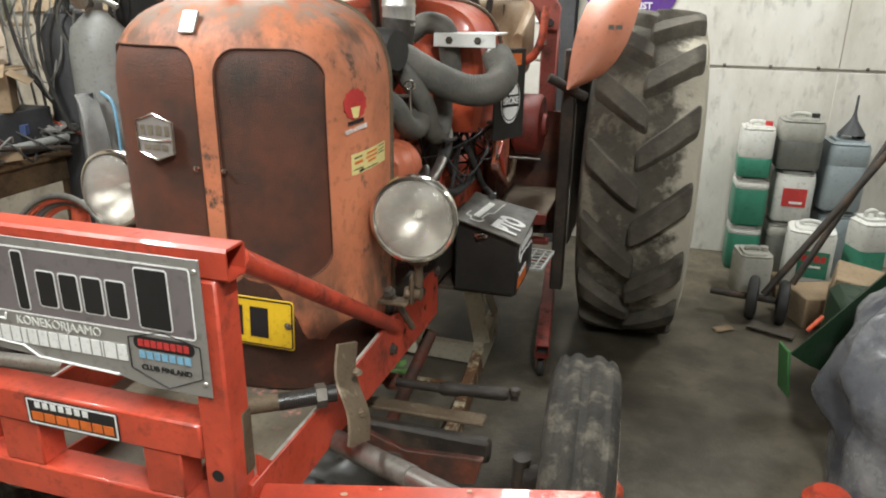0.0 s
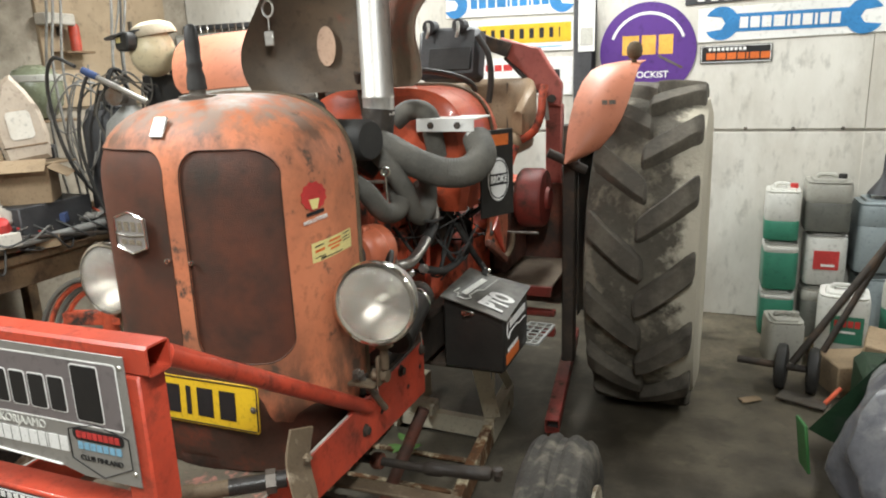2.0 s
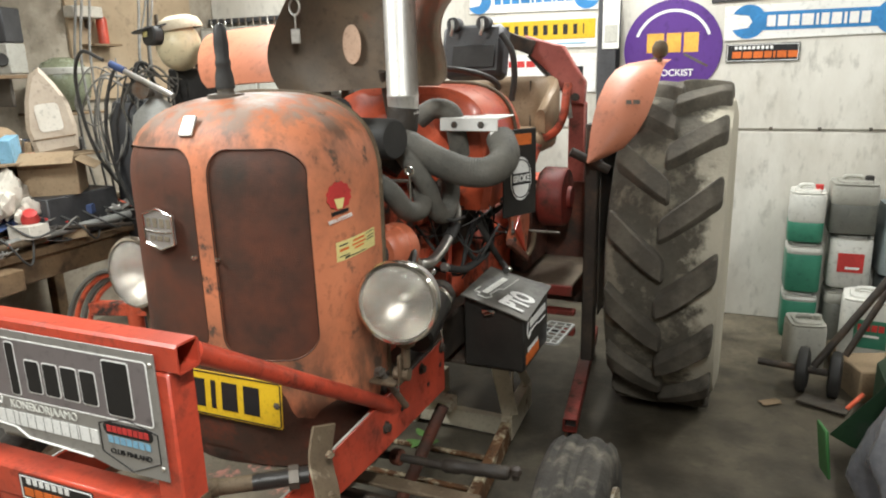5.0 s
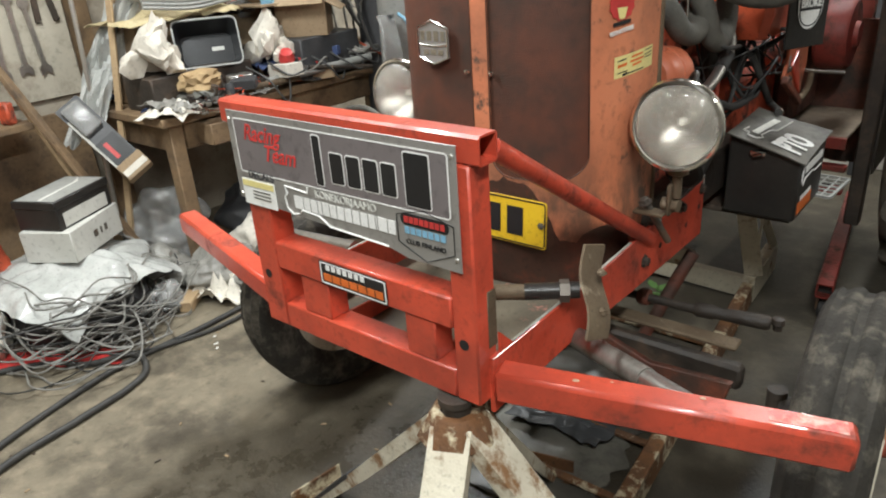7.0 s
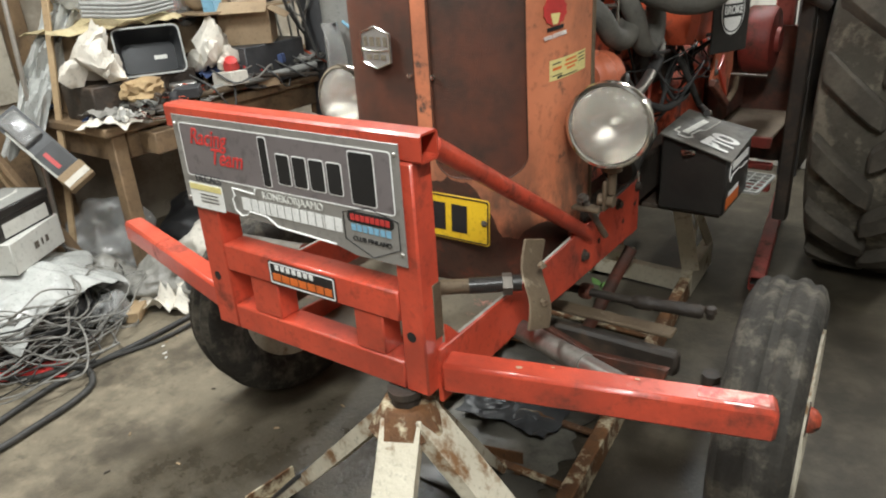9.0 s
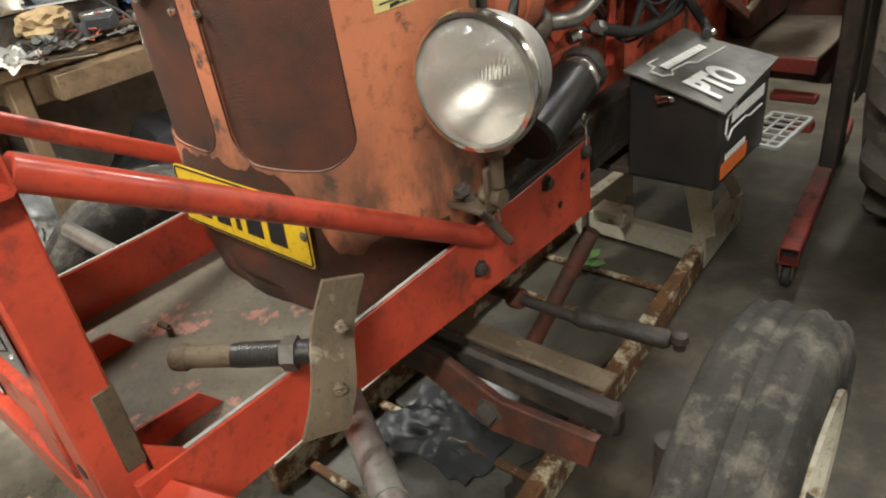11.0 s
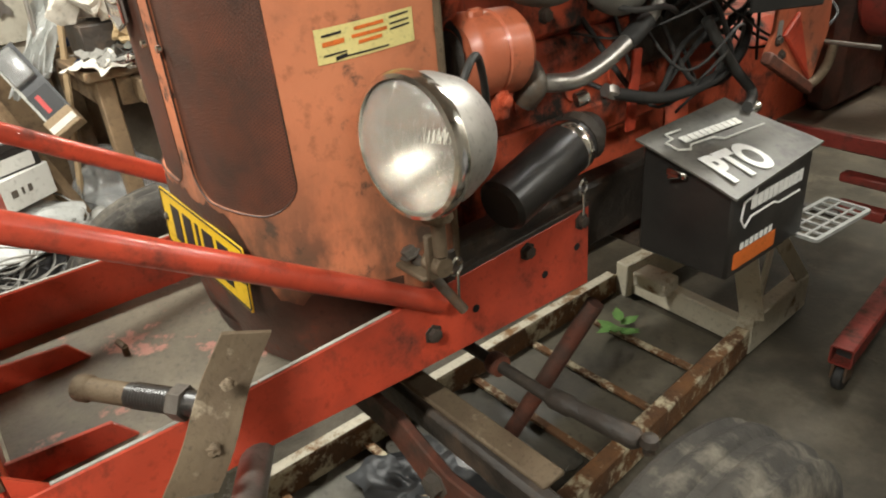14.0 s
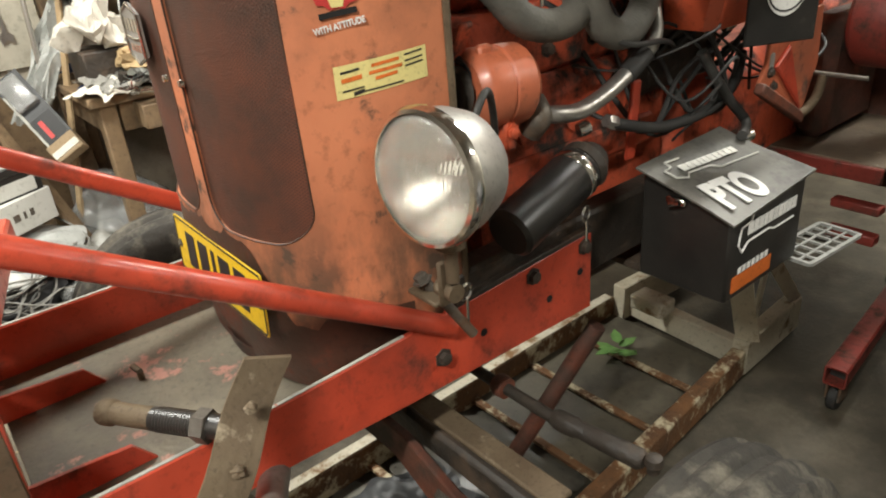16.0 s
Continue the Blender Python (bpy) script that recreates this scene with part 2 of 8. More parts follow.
CARD = mat("cardboard", (0.34, 0.245, 0.150), (0.28, 0.20, 0.12), rough=0.85, scale=7, bump=0.15, random=0.2, wear=(0.2, 0.145, 0.09), amount=0.36, wscale=6, spread=0.12)
PAPER = mat("crumpled_paper", (0.68, 0.64, 0.56), (0.60, 0.555, 0.475), rough=0.8, scale=6, bump=0.12, bscale=30, random=0.12)
PADDED = mat("tan_padded_wrap", (0.50, 0.42, 0.33), (0.40, 0.32, 0.24), rough=0.5, scale=5, bump=0.2, bscale=20)
MILKY_FILM = mat("milky_plastic_film", (0.66, 0.66, 0.63), (0.50, 0.51, 0.48), rough=0.2, scale=9, bump=0.35, bscale=22, trans=0.25)
PLASTIC = mat("clear_plastic_film", (0.86, 0.86, 0.84), (0.74, 0.74, 0.71), rough=0.14, scale=9, bump=0.3, bscale=25, trans=0.75)
GREY_BAG = mat("grey_plastic_bag", (0.30, 0.29, 0.26), (0.2, 0.19, 0.17), rough=0.4, scale=9, bump=0.3, bscale=25)
BLUE_BAG = mat("blue_grey_plastic_sheet", (0.055, 0.057, 0.072), (0.12, 0.12, 0.125), rough=0.22, scale=3, bump=0.7, bscale=9, wear=(0.24, 0.235, 0.225), amount=0.42, wscale=3.5, spread=0.12, wrough=0.3)
TUB = mat("black_plastic_tub", (0.013, 0.014, 0.015), (0.022, 0.023, 0.025), rough=0.35, scale=9, bump=0.05)
WIRE = mat("grey_cable", (0.26, 0.25, 0.225), (0.16, 0.152, 0.137), rough=0.55, scale=30, bump=0)
CABLE = mat("black_cable", (0.03, 0.029, 0.027), (0.05, 0.048, 0.044), rough=0.5, scale=20, bump=0)
GREEN_FLUID = mat("green_coolant_canister", (0.05, 0.23, 0.145), (0.038, 0.18, 0.115), rough=0.35, scale=5, bump=0.03)
MILK = mat("milky_plastic", (0.64, 0.635, 0.59), (0.55, 0.54, 0.49), rough=0.42, scale=5, bump=0.05, random=0.08)
DIRTY_MILK = mat("grey_milky_plastic", (0.42, 0.41, 0.36), (0.32, 0.31, 0.27), rough=0.45, scale=5, bump=0.05, random=0.15)
DARK_FLUID = mat("dark_fluid_canister", (0.14, 0.14, 0.12), (0.1, 0.1, 0.088), rough=0.4, scale=5, bump=0.03)
GREEN_PAINT = mat("dark_green_machine_paint", (0.010, 0.032, 0.012), (0.008, 0.022, 0.010), rough=0.45, scale=7, wear=(0.02, 0.03, 0.018), amount=0.4)
GREEN_EDGE = mat("bright_green_paint", (0.06, 0.19, 0.06), (0.045, 0.15, 0.045), rough=0.45, scale=9)
LEAF = mat("green_leaf", (0.13, 0.27, 0.07), (0.09, 0.20, 0.05), rough=0.5, scale=30)
SEAT = mat("brown_leatherette", (0.29, 0.205, 0.125), (0.22, 0.15, 0.09), rough=0.55, scale=9, bump=0.15)
BONNET_IN = mat("sooty_bonnet_underside", (0.150, 0.105, 0.068), (0.105, 0.076, 0.050), rough=0.5, scale=4, wear=(0.30, 0.075, 0.042), amount=0.36, wscale=2.6, spread=0.1, grime=(0.062, 0.050, 0.038), gscale=3, gamount=0.58)
PRIMER = mat("bare_pinkish_primer", (0.56, 0.38, 0.27), (0.48, 0.31, 0.21), rough=0.6, scale=12, bump=0.05)
CREAM_PLASTIC = mat("cream_helmet_shell", (0.66, 0.58, 0.38), (0.58, 0.5, 0.32), rough=0.35, scale=6, bump=0.02)
STEEL = mat("bright_tool_steel", (0.5, 0.48, 0.45), (0.36, 0.34, 0.31), rough=0.35, metal=0.9, scale=12, bump=0.05)
GREY_PAINT = mat("grey_enamel", (0.33, 0.33, 0.31), (0.26, 0.26, 0.24), rough=0.45, scale=6, bump=0.04)
DARK_GREY = mat("dark_grey_plastic", (0.06, 0.06, 0.062), (0.04, 0.04, 0.042), rough=0.5, scale=9)
BLUE_CLOTH = mat("blue_cloth", (0.06, 0.09, 0.2), rough=0.9)
DECK = mat("grey_deck_plate", (0.165, 0.142, 0.102), (0.112, 0.096, 0.070), rough=0.48, metal=0.1, scale=9, bump=0.15, wear=(0.36, 0.17, 0.13), amount=0.40, wscale=9, spread=0.025, wrough=0.5, grime=(0.085, 0.073, 0.055), gscale=5, gamount=0.57)
FOOT = mat("gritty_footplate", (0.165, 0.122, 0.082), (0.11, 0.082, 0.056), rough=0.7, scale=6, bump=0.4, wear=(0.27, 0.23, 0.18), amount=0.36, wscale=25, spread=0.05)
SHEET = mat("grimy_grey_sheet", (0.17, 0.158, 0.13), (0.11, 0.102, 0.084), rough=0.42, scale=4, bump=0.15, bscale=14, wear=(0.06, 0.055, 0.045), amount=0.40, wscale=5, spread=0.1)
CRINKLE = mat("blue_black_plastic", (0.024, 0.025, 0.027), (0.055, 0.056, 0.057), rough=0.38, scale=5, bump=0.4, bscale=14)
TUBE_STEEL = mat("grey_oiled_tube", (0.30, 0.285, 0.255), (0.20, 0.19, 0.168), rough=0.3, metal=0.55, scale=9, bump=0.1, wear=(0.09, 0.08, 0.065), amount=0.38, wscale=6, spread=0.12)
COWL_GRIME = mat("oily_cowl_grime", (0.072, 0.032, 0.020), (0.045, 0.025, 0.017), rough=0.5, scale=8, bump=0.15, wear=(0.19, 0.05, 0.026), amount=0.38, wscale=9, spread=0.08)
SIDE_WALL = mat("grubby_side_wall", (0.44, 0.385, 0.305), (0.34, 0.295, 0.228), rough=0.75, scale=2.2, bump=0.2, bscale=30, wear=(0.18, 0.15, 0.115), amount=0.42, wscale=2.2, spread=0.14)
CAP_CLOTH = mat("cream_cap_cloth", (0.50, 0.44, 0.33), (0.42, 0.36, 0.26), rough=0.85, scale=9, bump=0.2)
LENS = glass("fluted_lamp_glass", (0.93, 0.90, 0.84), 0.06, 60)
BLUE_FLUID = mat("blue_tinted_plastic", (0.29, 0.33, 0.34), (0.24, 0.28, 0.29), rough=0.35)
TUBE_GLOW = glow("fluorescent_tube", (1.0, 0.94, 0.84), 5.0)


def oil_and_shade(m, cx, cy, rx, ry, strength=0.9, gloss=0.58):
    """Darkens a floor material in an uneven ellipse: soaked oil together with painted shade."""
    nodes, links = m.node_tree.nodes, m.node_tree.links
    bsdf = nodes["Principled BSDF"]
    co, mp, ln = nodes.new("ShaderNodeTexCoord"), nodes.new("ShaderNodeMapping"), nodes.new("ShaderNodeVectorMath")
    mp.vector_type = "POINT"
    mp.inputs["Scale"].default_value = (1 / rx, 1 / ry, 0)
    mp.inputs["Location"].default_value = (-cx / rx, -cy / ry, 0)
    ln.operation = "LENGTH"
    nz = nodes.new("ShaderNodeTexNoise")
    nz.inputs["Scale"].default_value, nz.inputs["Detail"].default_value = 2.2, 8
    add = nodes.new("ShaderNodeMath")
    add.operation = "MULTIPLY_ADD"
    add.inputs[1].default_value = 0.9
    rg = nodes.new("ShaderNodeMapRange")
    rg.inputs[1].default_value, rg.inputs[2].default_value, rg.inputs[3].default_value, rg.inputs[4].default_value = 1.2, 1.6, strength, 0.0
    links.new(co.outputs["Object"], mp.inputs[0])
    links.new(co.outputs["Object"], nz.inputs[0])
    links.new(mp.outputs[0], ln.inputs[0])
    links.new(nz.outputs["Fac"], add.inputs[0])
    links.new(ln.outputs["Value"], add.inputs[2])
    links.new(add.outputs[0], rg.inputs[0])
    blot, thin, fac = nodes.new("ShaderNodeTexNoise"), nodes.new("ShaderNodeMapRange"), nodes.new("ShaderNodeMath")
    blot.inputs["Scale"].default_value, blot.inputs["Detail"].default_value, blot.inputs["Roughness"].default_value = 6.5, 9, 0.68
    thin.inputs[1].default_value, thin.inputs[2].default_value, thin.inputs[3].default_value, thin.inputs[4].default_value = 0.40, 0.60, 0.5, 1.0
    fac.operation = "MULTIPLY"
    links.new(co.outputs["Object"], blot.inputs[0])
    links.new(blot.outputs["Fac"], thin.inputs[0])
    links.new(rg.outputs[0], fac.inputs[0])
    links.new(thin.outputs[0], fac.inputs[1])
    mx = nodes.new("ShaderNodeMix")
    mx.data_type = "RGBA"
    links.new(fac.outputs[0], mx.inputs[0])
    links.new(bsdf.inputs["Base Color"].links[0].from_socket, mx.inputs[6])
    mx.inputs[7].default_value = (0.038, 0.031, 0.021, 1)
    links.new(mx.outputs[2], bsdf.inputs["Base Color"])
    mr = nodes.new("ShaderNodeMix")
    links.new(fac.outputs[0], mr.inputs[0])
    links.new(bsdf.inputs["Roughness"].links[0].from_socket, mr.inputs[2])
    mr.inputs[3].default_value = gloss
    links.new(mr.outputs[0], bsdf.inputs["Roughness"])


# Oily floor, with the shade of tractor, stand and right-hand pile painted in.
oil_and_shade(CONCRETE, 0.25, 1.25, 1.0, 2.05, 0.95)
oil_and_shade(CONCRETE, 1.60, 1.75, 1.0, 1.5, 0.66)
oil_and_shade(CONCRETE, -0.12, 0.10, 0.78, 0.66, 0.96, 0.2)
oil_and_shade(CONCRETE, 0.15, 3.1, 0.95, 1.2, 0.95)
oil_and_shade(CONCRETE, 0.72, 0.42, 0.55, 0.60, 0.95, 0.4)


def flank_mud(m, x0, x1):
    """Pale dried mud in ragged patches towards the outer flank of a tyre."""
    nodes, links = m.node_tree.nodes, m.node_tree.links
    bsdf = nodes["Principled BSDF"]
    co, nz, sep = nodes.new("ShaderNodeTexCoord"), nodes.new("ShaderNodeTexNoise"), nodes.new("ShaderNodeSeparateXYZ")
    nz.inputs["Scale"].default_value, nz.inputs["Detail"].default_value, nz.inputs["Roughness"].default_value = 8, 8, 0.65
    add, rg, mx = nodes.new("ShaderNodeMath"), nodes.new("ShaderNodeMapRange"), nodes.new("ShaderNodeMix")
    add.operation = "MULTIPLY_ADD"
    add.inputs[1].default_value = 0.42
    rg.inputs[1].default_value, rg.inputs[2].default_value, rg.inputs[4].default_value = x0 + 0.21, x1 + 0.21, 0.92
    mx.data_type = "RGBA"
    mx.inputs[7].default_value = (0.50, 0.455, 0.36, 1)
    links.new(co.outputs["Object"], nz.inputs[0])
    links.new(co.outputs["Object"], sep.inputs[0])
    links.new(nz.outputs["Fac"], add.inputs[0])
    links.new(sep.outputs[0], add.inputs[2])
    links.new(add.outputs[0], rg.inputs[0])
    links.new(rg.outputs[0], mx.inputs[0])
    links.new(bsdf.inputs["Base Color"].links[0].from_socket, mx.inputs[6])
    links.new(mx.outputs[2], bsdf.inputs["Base Color"])


flank_mud(MUDDY, 1.04, 1.10)


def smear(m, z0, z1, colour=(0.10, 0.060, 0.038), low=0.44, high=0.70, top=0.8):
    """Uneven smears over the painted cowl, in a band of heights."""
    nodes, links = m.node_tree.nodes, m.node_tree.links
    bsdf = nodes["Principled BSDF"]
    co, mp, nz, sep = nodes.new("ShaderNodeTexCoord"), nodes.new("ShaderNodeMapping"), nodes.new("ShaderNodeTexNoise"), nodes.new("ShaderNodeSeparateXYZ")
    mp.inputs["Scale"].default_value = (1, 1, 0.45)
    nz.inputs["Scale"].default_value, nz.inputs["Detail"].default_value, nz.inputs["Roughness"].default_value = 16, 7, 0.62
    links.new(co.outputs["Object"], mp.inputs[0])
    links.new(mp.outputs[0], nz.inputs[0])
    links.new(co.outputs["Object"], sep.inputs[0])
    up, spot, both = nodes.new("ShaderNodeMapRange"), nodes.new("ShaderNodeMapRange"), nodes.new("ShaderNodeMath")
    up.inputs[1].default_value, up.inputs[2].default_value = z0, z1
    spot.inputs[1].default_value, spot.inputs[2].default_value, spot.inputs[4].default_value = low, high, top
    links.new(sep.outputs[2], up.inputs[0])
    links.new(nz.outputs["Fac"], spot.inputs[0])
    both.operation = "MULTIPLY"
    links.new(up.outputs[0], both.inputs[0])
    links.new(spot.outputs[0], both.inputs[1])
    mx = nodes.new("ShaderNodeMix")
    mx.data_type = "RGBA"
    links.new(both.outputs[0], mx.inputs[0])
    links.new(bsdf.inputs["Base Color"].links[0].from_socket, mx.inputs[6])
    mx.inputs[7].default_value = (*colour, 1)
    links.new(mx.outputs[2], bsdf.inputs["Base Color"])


smear(COWL, 1.36, 1.46, low=0.42, high=0.60, top=0.85)
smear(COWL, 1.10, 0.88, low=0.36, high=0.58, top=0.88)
smear(COWL, 1.47, 1.55, (0.54, 0.44, 0.37), 0.40, 0.60, 0.7)


def perforate(m, pitch):
    """A fine grid of dark holes for a mesh seen from some way off."""
    nodes, links = m.node_tree.nodes, m.node_tree.links
    bsdf = nodes["Principled BSDF"]
    co, both = nodes.new("ShaderNodeTexCoord"), nodes.new("ShaderNodeMath")
    both.operation = "MULTIPLY"
    for k, turn in enumerate((45, -45)):
        mp, wave = nodes.new("ShaderNodeMapping"), nodes.new("ShaderNodeTexWave")
        mp.inputs["Rotation"].default_value = (0, radians(turn), 0)
        wave.bands_direction = "X"
        wave.inputs["Scale"].default_value = 0.314 / pitch
        links.new(co.outputs["Object"], mp.inputs[0])
        links.new(mp.outputs[0], wave.inputs[0])
        links.new(wave.outputs["Fac"], both.inputs[k])
    rg, mx = nodes.new("ShaderNodeMapRange"), nodes.new("ShaderNodeMix")
    rg.inputs[1].default_value, rg.inputs[2].default_value, rg.inputs[4].default_value = 0.25, 0.6, 0.5
    links.new(both.outputs[0], rg.inputs[0])
    mx.data_type = "RGBA"
    links.new(rg.outputs[0], mx.inputs[0])
    links.new(bsdf.inputs["Base Color"].links[0].from_socket, mx.inputs[6])
    mx.inputs[7].default_value = (0.012, 0.010, 0.008, 1)
    links.new(mx.outputs[2], bsdf.inputs["Base Color"])


perforate(GRILLE, 0.0038)


# ---- builders ----
ORIGIN = Vector((0, 0, 0))


def link(name, bm, material, smooth=True):
    bmesh.ops.translate(bm, vec=ORIGIN, verts=bm.verts)
    me = bpy.data.meshes.new(name)
    bm.to_mesh(me)
    bm.free()
    me.materials.append(material)
    if smooth:
        for p in me.polygons:
            p.use_smooth = True
        me.set_sharp_from_angle(angle=radians(38))
    return new(name, me)


def part(name, bm, material, parent, label=""):
    if isinstance(bm, list):
        for one in bm[1:]:
            part(name, one, material, parent, label)
        bm = bm[0]
    ob = link(name, bm, material)
    ob.parent = parent
    top = parent
    while top.parent:
        top = top.parent
    ob.matrix_parent_inverse = (top.matrix_basis if parent is top else Matrix()).inverted()
    if label:
        ob["label"] = label
    return ob


def thing(name, place, label, category, group="", kind=""):
    ob = new(name)
    ob.matrix_basis = Matrix.Translation(Vector(place) + ORIGIN)
    ob.empty_display_size = 0.05
    return tagged(ob, label, category, group, kind)


def solo(name, bm, material, label, category, group="", kind="", smooth=True):
    return tagged(link(name, bm, material, smooth), label, category, group, kind)


def box(size, at, bevel=0.004, m=None, segs=1, bm=None):
    b = bmesh.new()
    bmesh.ops.create_cube(b, size=1, matrix=Matrix.Diagonal((*size, 1)))
    if bevel:
        bmesh.ops.bevel(b, geom=b.edges[:], offset=min(bevel, min(size) * 0.45), segments=segs, affect="EDGES", profile=0.5)
    bmesh.ops.transform(b, matrix=Matrix.Translation(at) @ (m or Matrix()), verts=b.verts)
    return merge(bm, b)


def merge(a, b):
    if a is None:
        return b
    me = bpy.data.meshes.new("tmp")
    b.to_mesh(me)
    b.free()
    a.from_mesh(me)
    bpy.data.meshes.remove(me)
    return a


def join(*bms):
    a = bmesh.new()
    for b in bms:
        for one in b if isinstance(b, list) else [b]:
            merge(a, one)
    return a


def span(x0, x1, y0, y1, z0, z1, bevel=0.004, bm=None):
    return box((x1 - x0, y1 - y0, z1 - z0), ((x0 + x1) / 2, (y0 + y1) / 2, (z0 + z1) / 2), bevel, bm=bm)


def beam(a, b, w, h, bevel=0.004, roll=0.0, bm=None):
    """A square bar from a to b; w across, h upright."""
    a, b = Vector(a), Vector(b)
    d = b - a
    side = d.cross(Vector((0, 0, 1)))
    side = side.normalized() if side.length > 1e-4 else Vector((1, 0, 0))
    up = side.cross(d).normalized()
    m = Matrix((side, d.normalized(), up)).transposed().to_4x4() @ pose(0, 0, 0, 0, roll, 0)
    return box((w, d.length, h), (a + b) / 2, bevel, m, bm=bm)


def hollow(a, b, w, h, t=0.004, bm=None):
    """An open square tube from a to b."""
    a, b = Vector(a), Vector(b)
    d = (b - a).normalized()
    side = d.cross(Vector((0, 0, 1))).normalized()
    up = side.cross(d)
    out = bmesh.new()
    rings = []
    for p, k in ((a, 0), (b, 0), (b, t), (a, t)):
        ring = []
        for sx, sz in ((-1, -1), (-1, 1), (1, 1), (1, -1)):
            c = 0.005 if not k else 0.002
            for ox, oz in (((0, sz), (sx, 0)) if sx * sz > 0 else ((sx, 0), (0, sz))):
                ring.append(out.verts.new(p + side * (sx * (w / 2 - k) - (c * sx if ox == 0 else 0)) + up * (sz * (h / 2 - k) - (c * sz if oz == 0 else 0))))
        rings.append(ring)
    for i in range(4):
        r, s = rings[i], rings[(i + 1) % 4]
        for j in range(8):
            out.faces.new((r[j], r[(j + 1) % 8], s[(j + 1) % 8], s[j]))
    bmesh.ops.recalc_face_normals(out, faces=out.faces)
    return merge(bm, out)


def lathe(profile, at=(0, 0, 0), axis=(0, 0, 1), seg=32, closed=False, bm=None):
    """Turns (radius, height) pairs about the axis."""
    out = bmesh.new()
    q = Vector((0, 0, 1)).rotation_difference(Vector(axis)).to_matrix()
    rings = []
    for r, z in profile:
        if r < 1e-5:
            rings.append([out.verts.new(q @ Vector((0, 0, z)) + Vector(at))])
        else:
            rings.append([out.verts.new(q @ Vector((r * math.cos(2 * math.pi * k / seg), r * math.sin(2 * math.pi * k / seg), z)) + Vector(at)) for k in range(seg)])
    pairs = list(zip(rings, rings[1:])) + ([(rings[-1], rings[0])] if closed else [])
    for a, b in pairs:
        for k in range(seg):
            l = (k + 1) % seg
            f = [a[k % len(a)], a[l % len(a)], b[l % len(b)], b[k % len(b)]]
            f = list(dict.fromkeys(f))
            if len(f) > 2:
                out.faces.new(f)
    bmesh.ops.recalc_face_normals(out, faces=out.faces)
    return merge(bm, out)


def curve_points(points, steps=8):
    """A Catmull-Rom line through the points."""
    p = [Vector(v) for v in points]
    if len(p) < 3:
        return p
    p = [2 * p[0] - p[1], *p, 2 * p[-1] - p[-2]]
    out = []
    for i in range(1, len(p) - 2):
        a, b, c, d = p[i - 1 : i + 3]
        for k in range(steps):
            t = k / steps
            out.append(0.5 * (2 * b + (c - a) * t + (2 * a - 5 * b + 4 * c - d) * t * t + (3 * b - a - 3 * c + d) * t**3))
    return out + [p[-2]]


def pipe(points, r, seg=12, steps=8, ribs=0.0, caps=True, bm=None, taper=None):
    """A round tube along a smooth line; ribs: the height of its rings."""
    pts = curve_points(points, steps)
    out = bmesh.new()
    prev, rings = None, []
    n = len(pts)
    for i, p in enumerate(pts):
        d = (pts[min(i + 1, n - 1)] - pts[max(i - 1, 0)]).normalized()
        if prev is None:
            prev = d.orthogonal().normalized()
        prev = (prev - d * prev.dot(d)).normalized()
        w = d.cross(prev)
        rr = r * (1 + (taper - 1) * i / (n - 1) if taper else 1) + (ribs if i % 2 else 0)
        rings.append([out.verts.new(p + rr * (math.cos(2 * math.pi * k / seg) * prev + math.sin(2 * math.pi * k / seg) * w)) for k in range(seg)])
    for a, b in zip(rings, rings[1:]):
        for k in range(seg):
            out.faces.new((a[k], a[(k + 1) % seg], b[(k + 1) % seg], b[k]))
    if caps:
        out.faces.new(rings[0][::-1])
        out.faces.new(rings[-1])
    bmesh.ops.recalc_face_normals(out, faces=out.faces)
    return merge(bm, out)


def rod(a, b, r, seg=16, bm=None):
    return pipe([a, b], r, seg, bm=bm)


def hexnut(at, axis, r=0.012, h=0.01, washer=True, bm=None):
    prof = [(0, 0), (r * 1.5, 0), (r * 1.5, 0.002), (r, 0.002)] if washer else [(0, 0), (r, 0)]
    b = lathe(prof + [(r, h), (r * 0.85, h + 0.001), (0, h + 0.001)], at, axis, 6)
    return merge(bm, b)


def slab(outline, thick, m, bevel=0.0, bm=None):
    """A flat outline of (x, y) pairs given depth along its z, laid by m."""
    b = bmesh.new()
    vs = [b.verts.new((x, y, 0)) for x, y in outline]
    f = b.faces.new(vs)
    r = bmesh.ops.extrude_face_region(b, geom=[f])
    bmesh.ops.translate(b, vec=(0, 0, thick), verts=[v for v in r["geom"] if isinstance(v, bmesh.types.BMVert)])
    bmesh.ops.recalc_face_normals(b, faces=b.faces)
    if bevel:
        bmesh.ops.bevel(b, geom=[e for e in b.edges if abs(e.verts[0].co.z - e.verts[1].co.z) < 1e-6], offset=bevel, segments=1, affect="EDGES")
    bmesh.ops.transform(b, matrix=m, verts=b.verts)
    return merge(bm, b)


def rounded(w, h, r, n=5, cx=0.0, cy=0.0):
    pts = []
    for sx, sy, a0 in ((1, 1, 0), (-1, 1, 90), (-1, -1, 180), (1, -1, 270)):
        for k in range(n + 1):
            a = radians(a0 + 90 * k / n)
            pts.append((cx + sx * (w / 2 - r) + r * math.cos(a), cy + sy * (h / 2 - r) + r * math.sin(a)))
    return pts


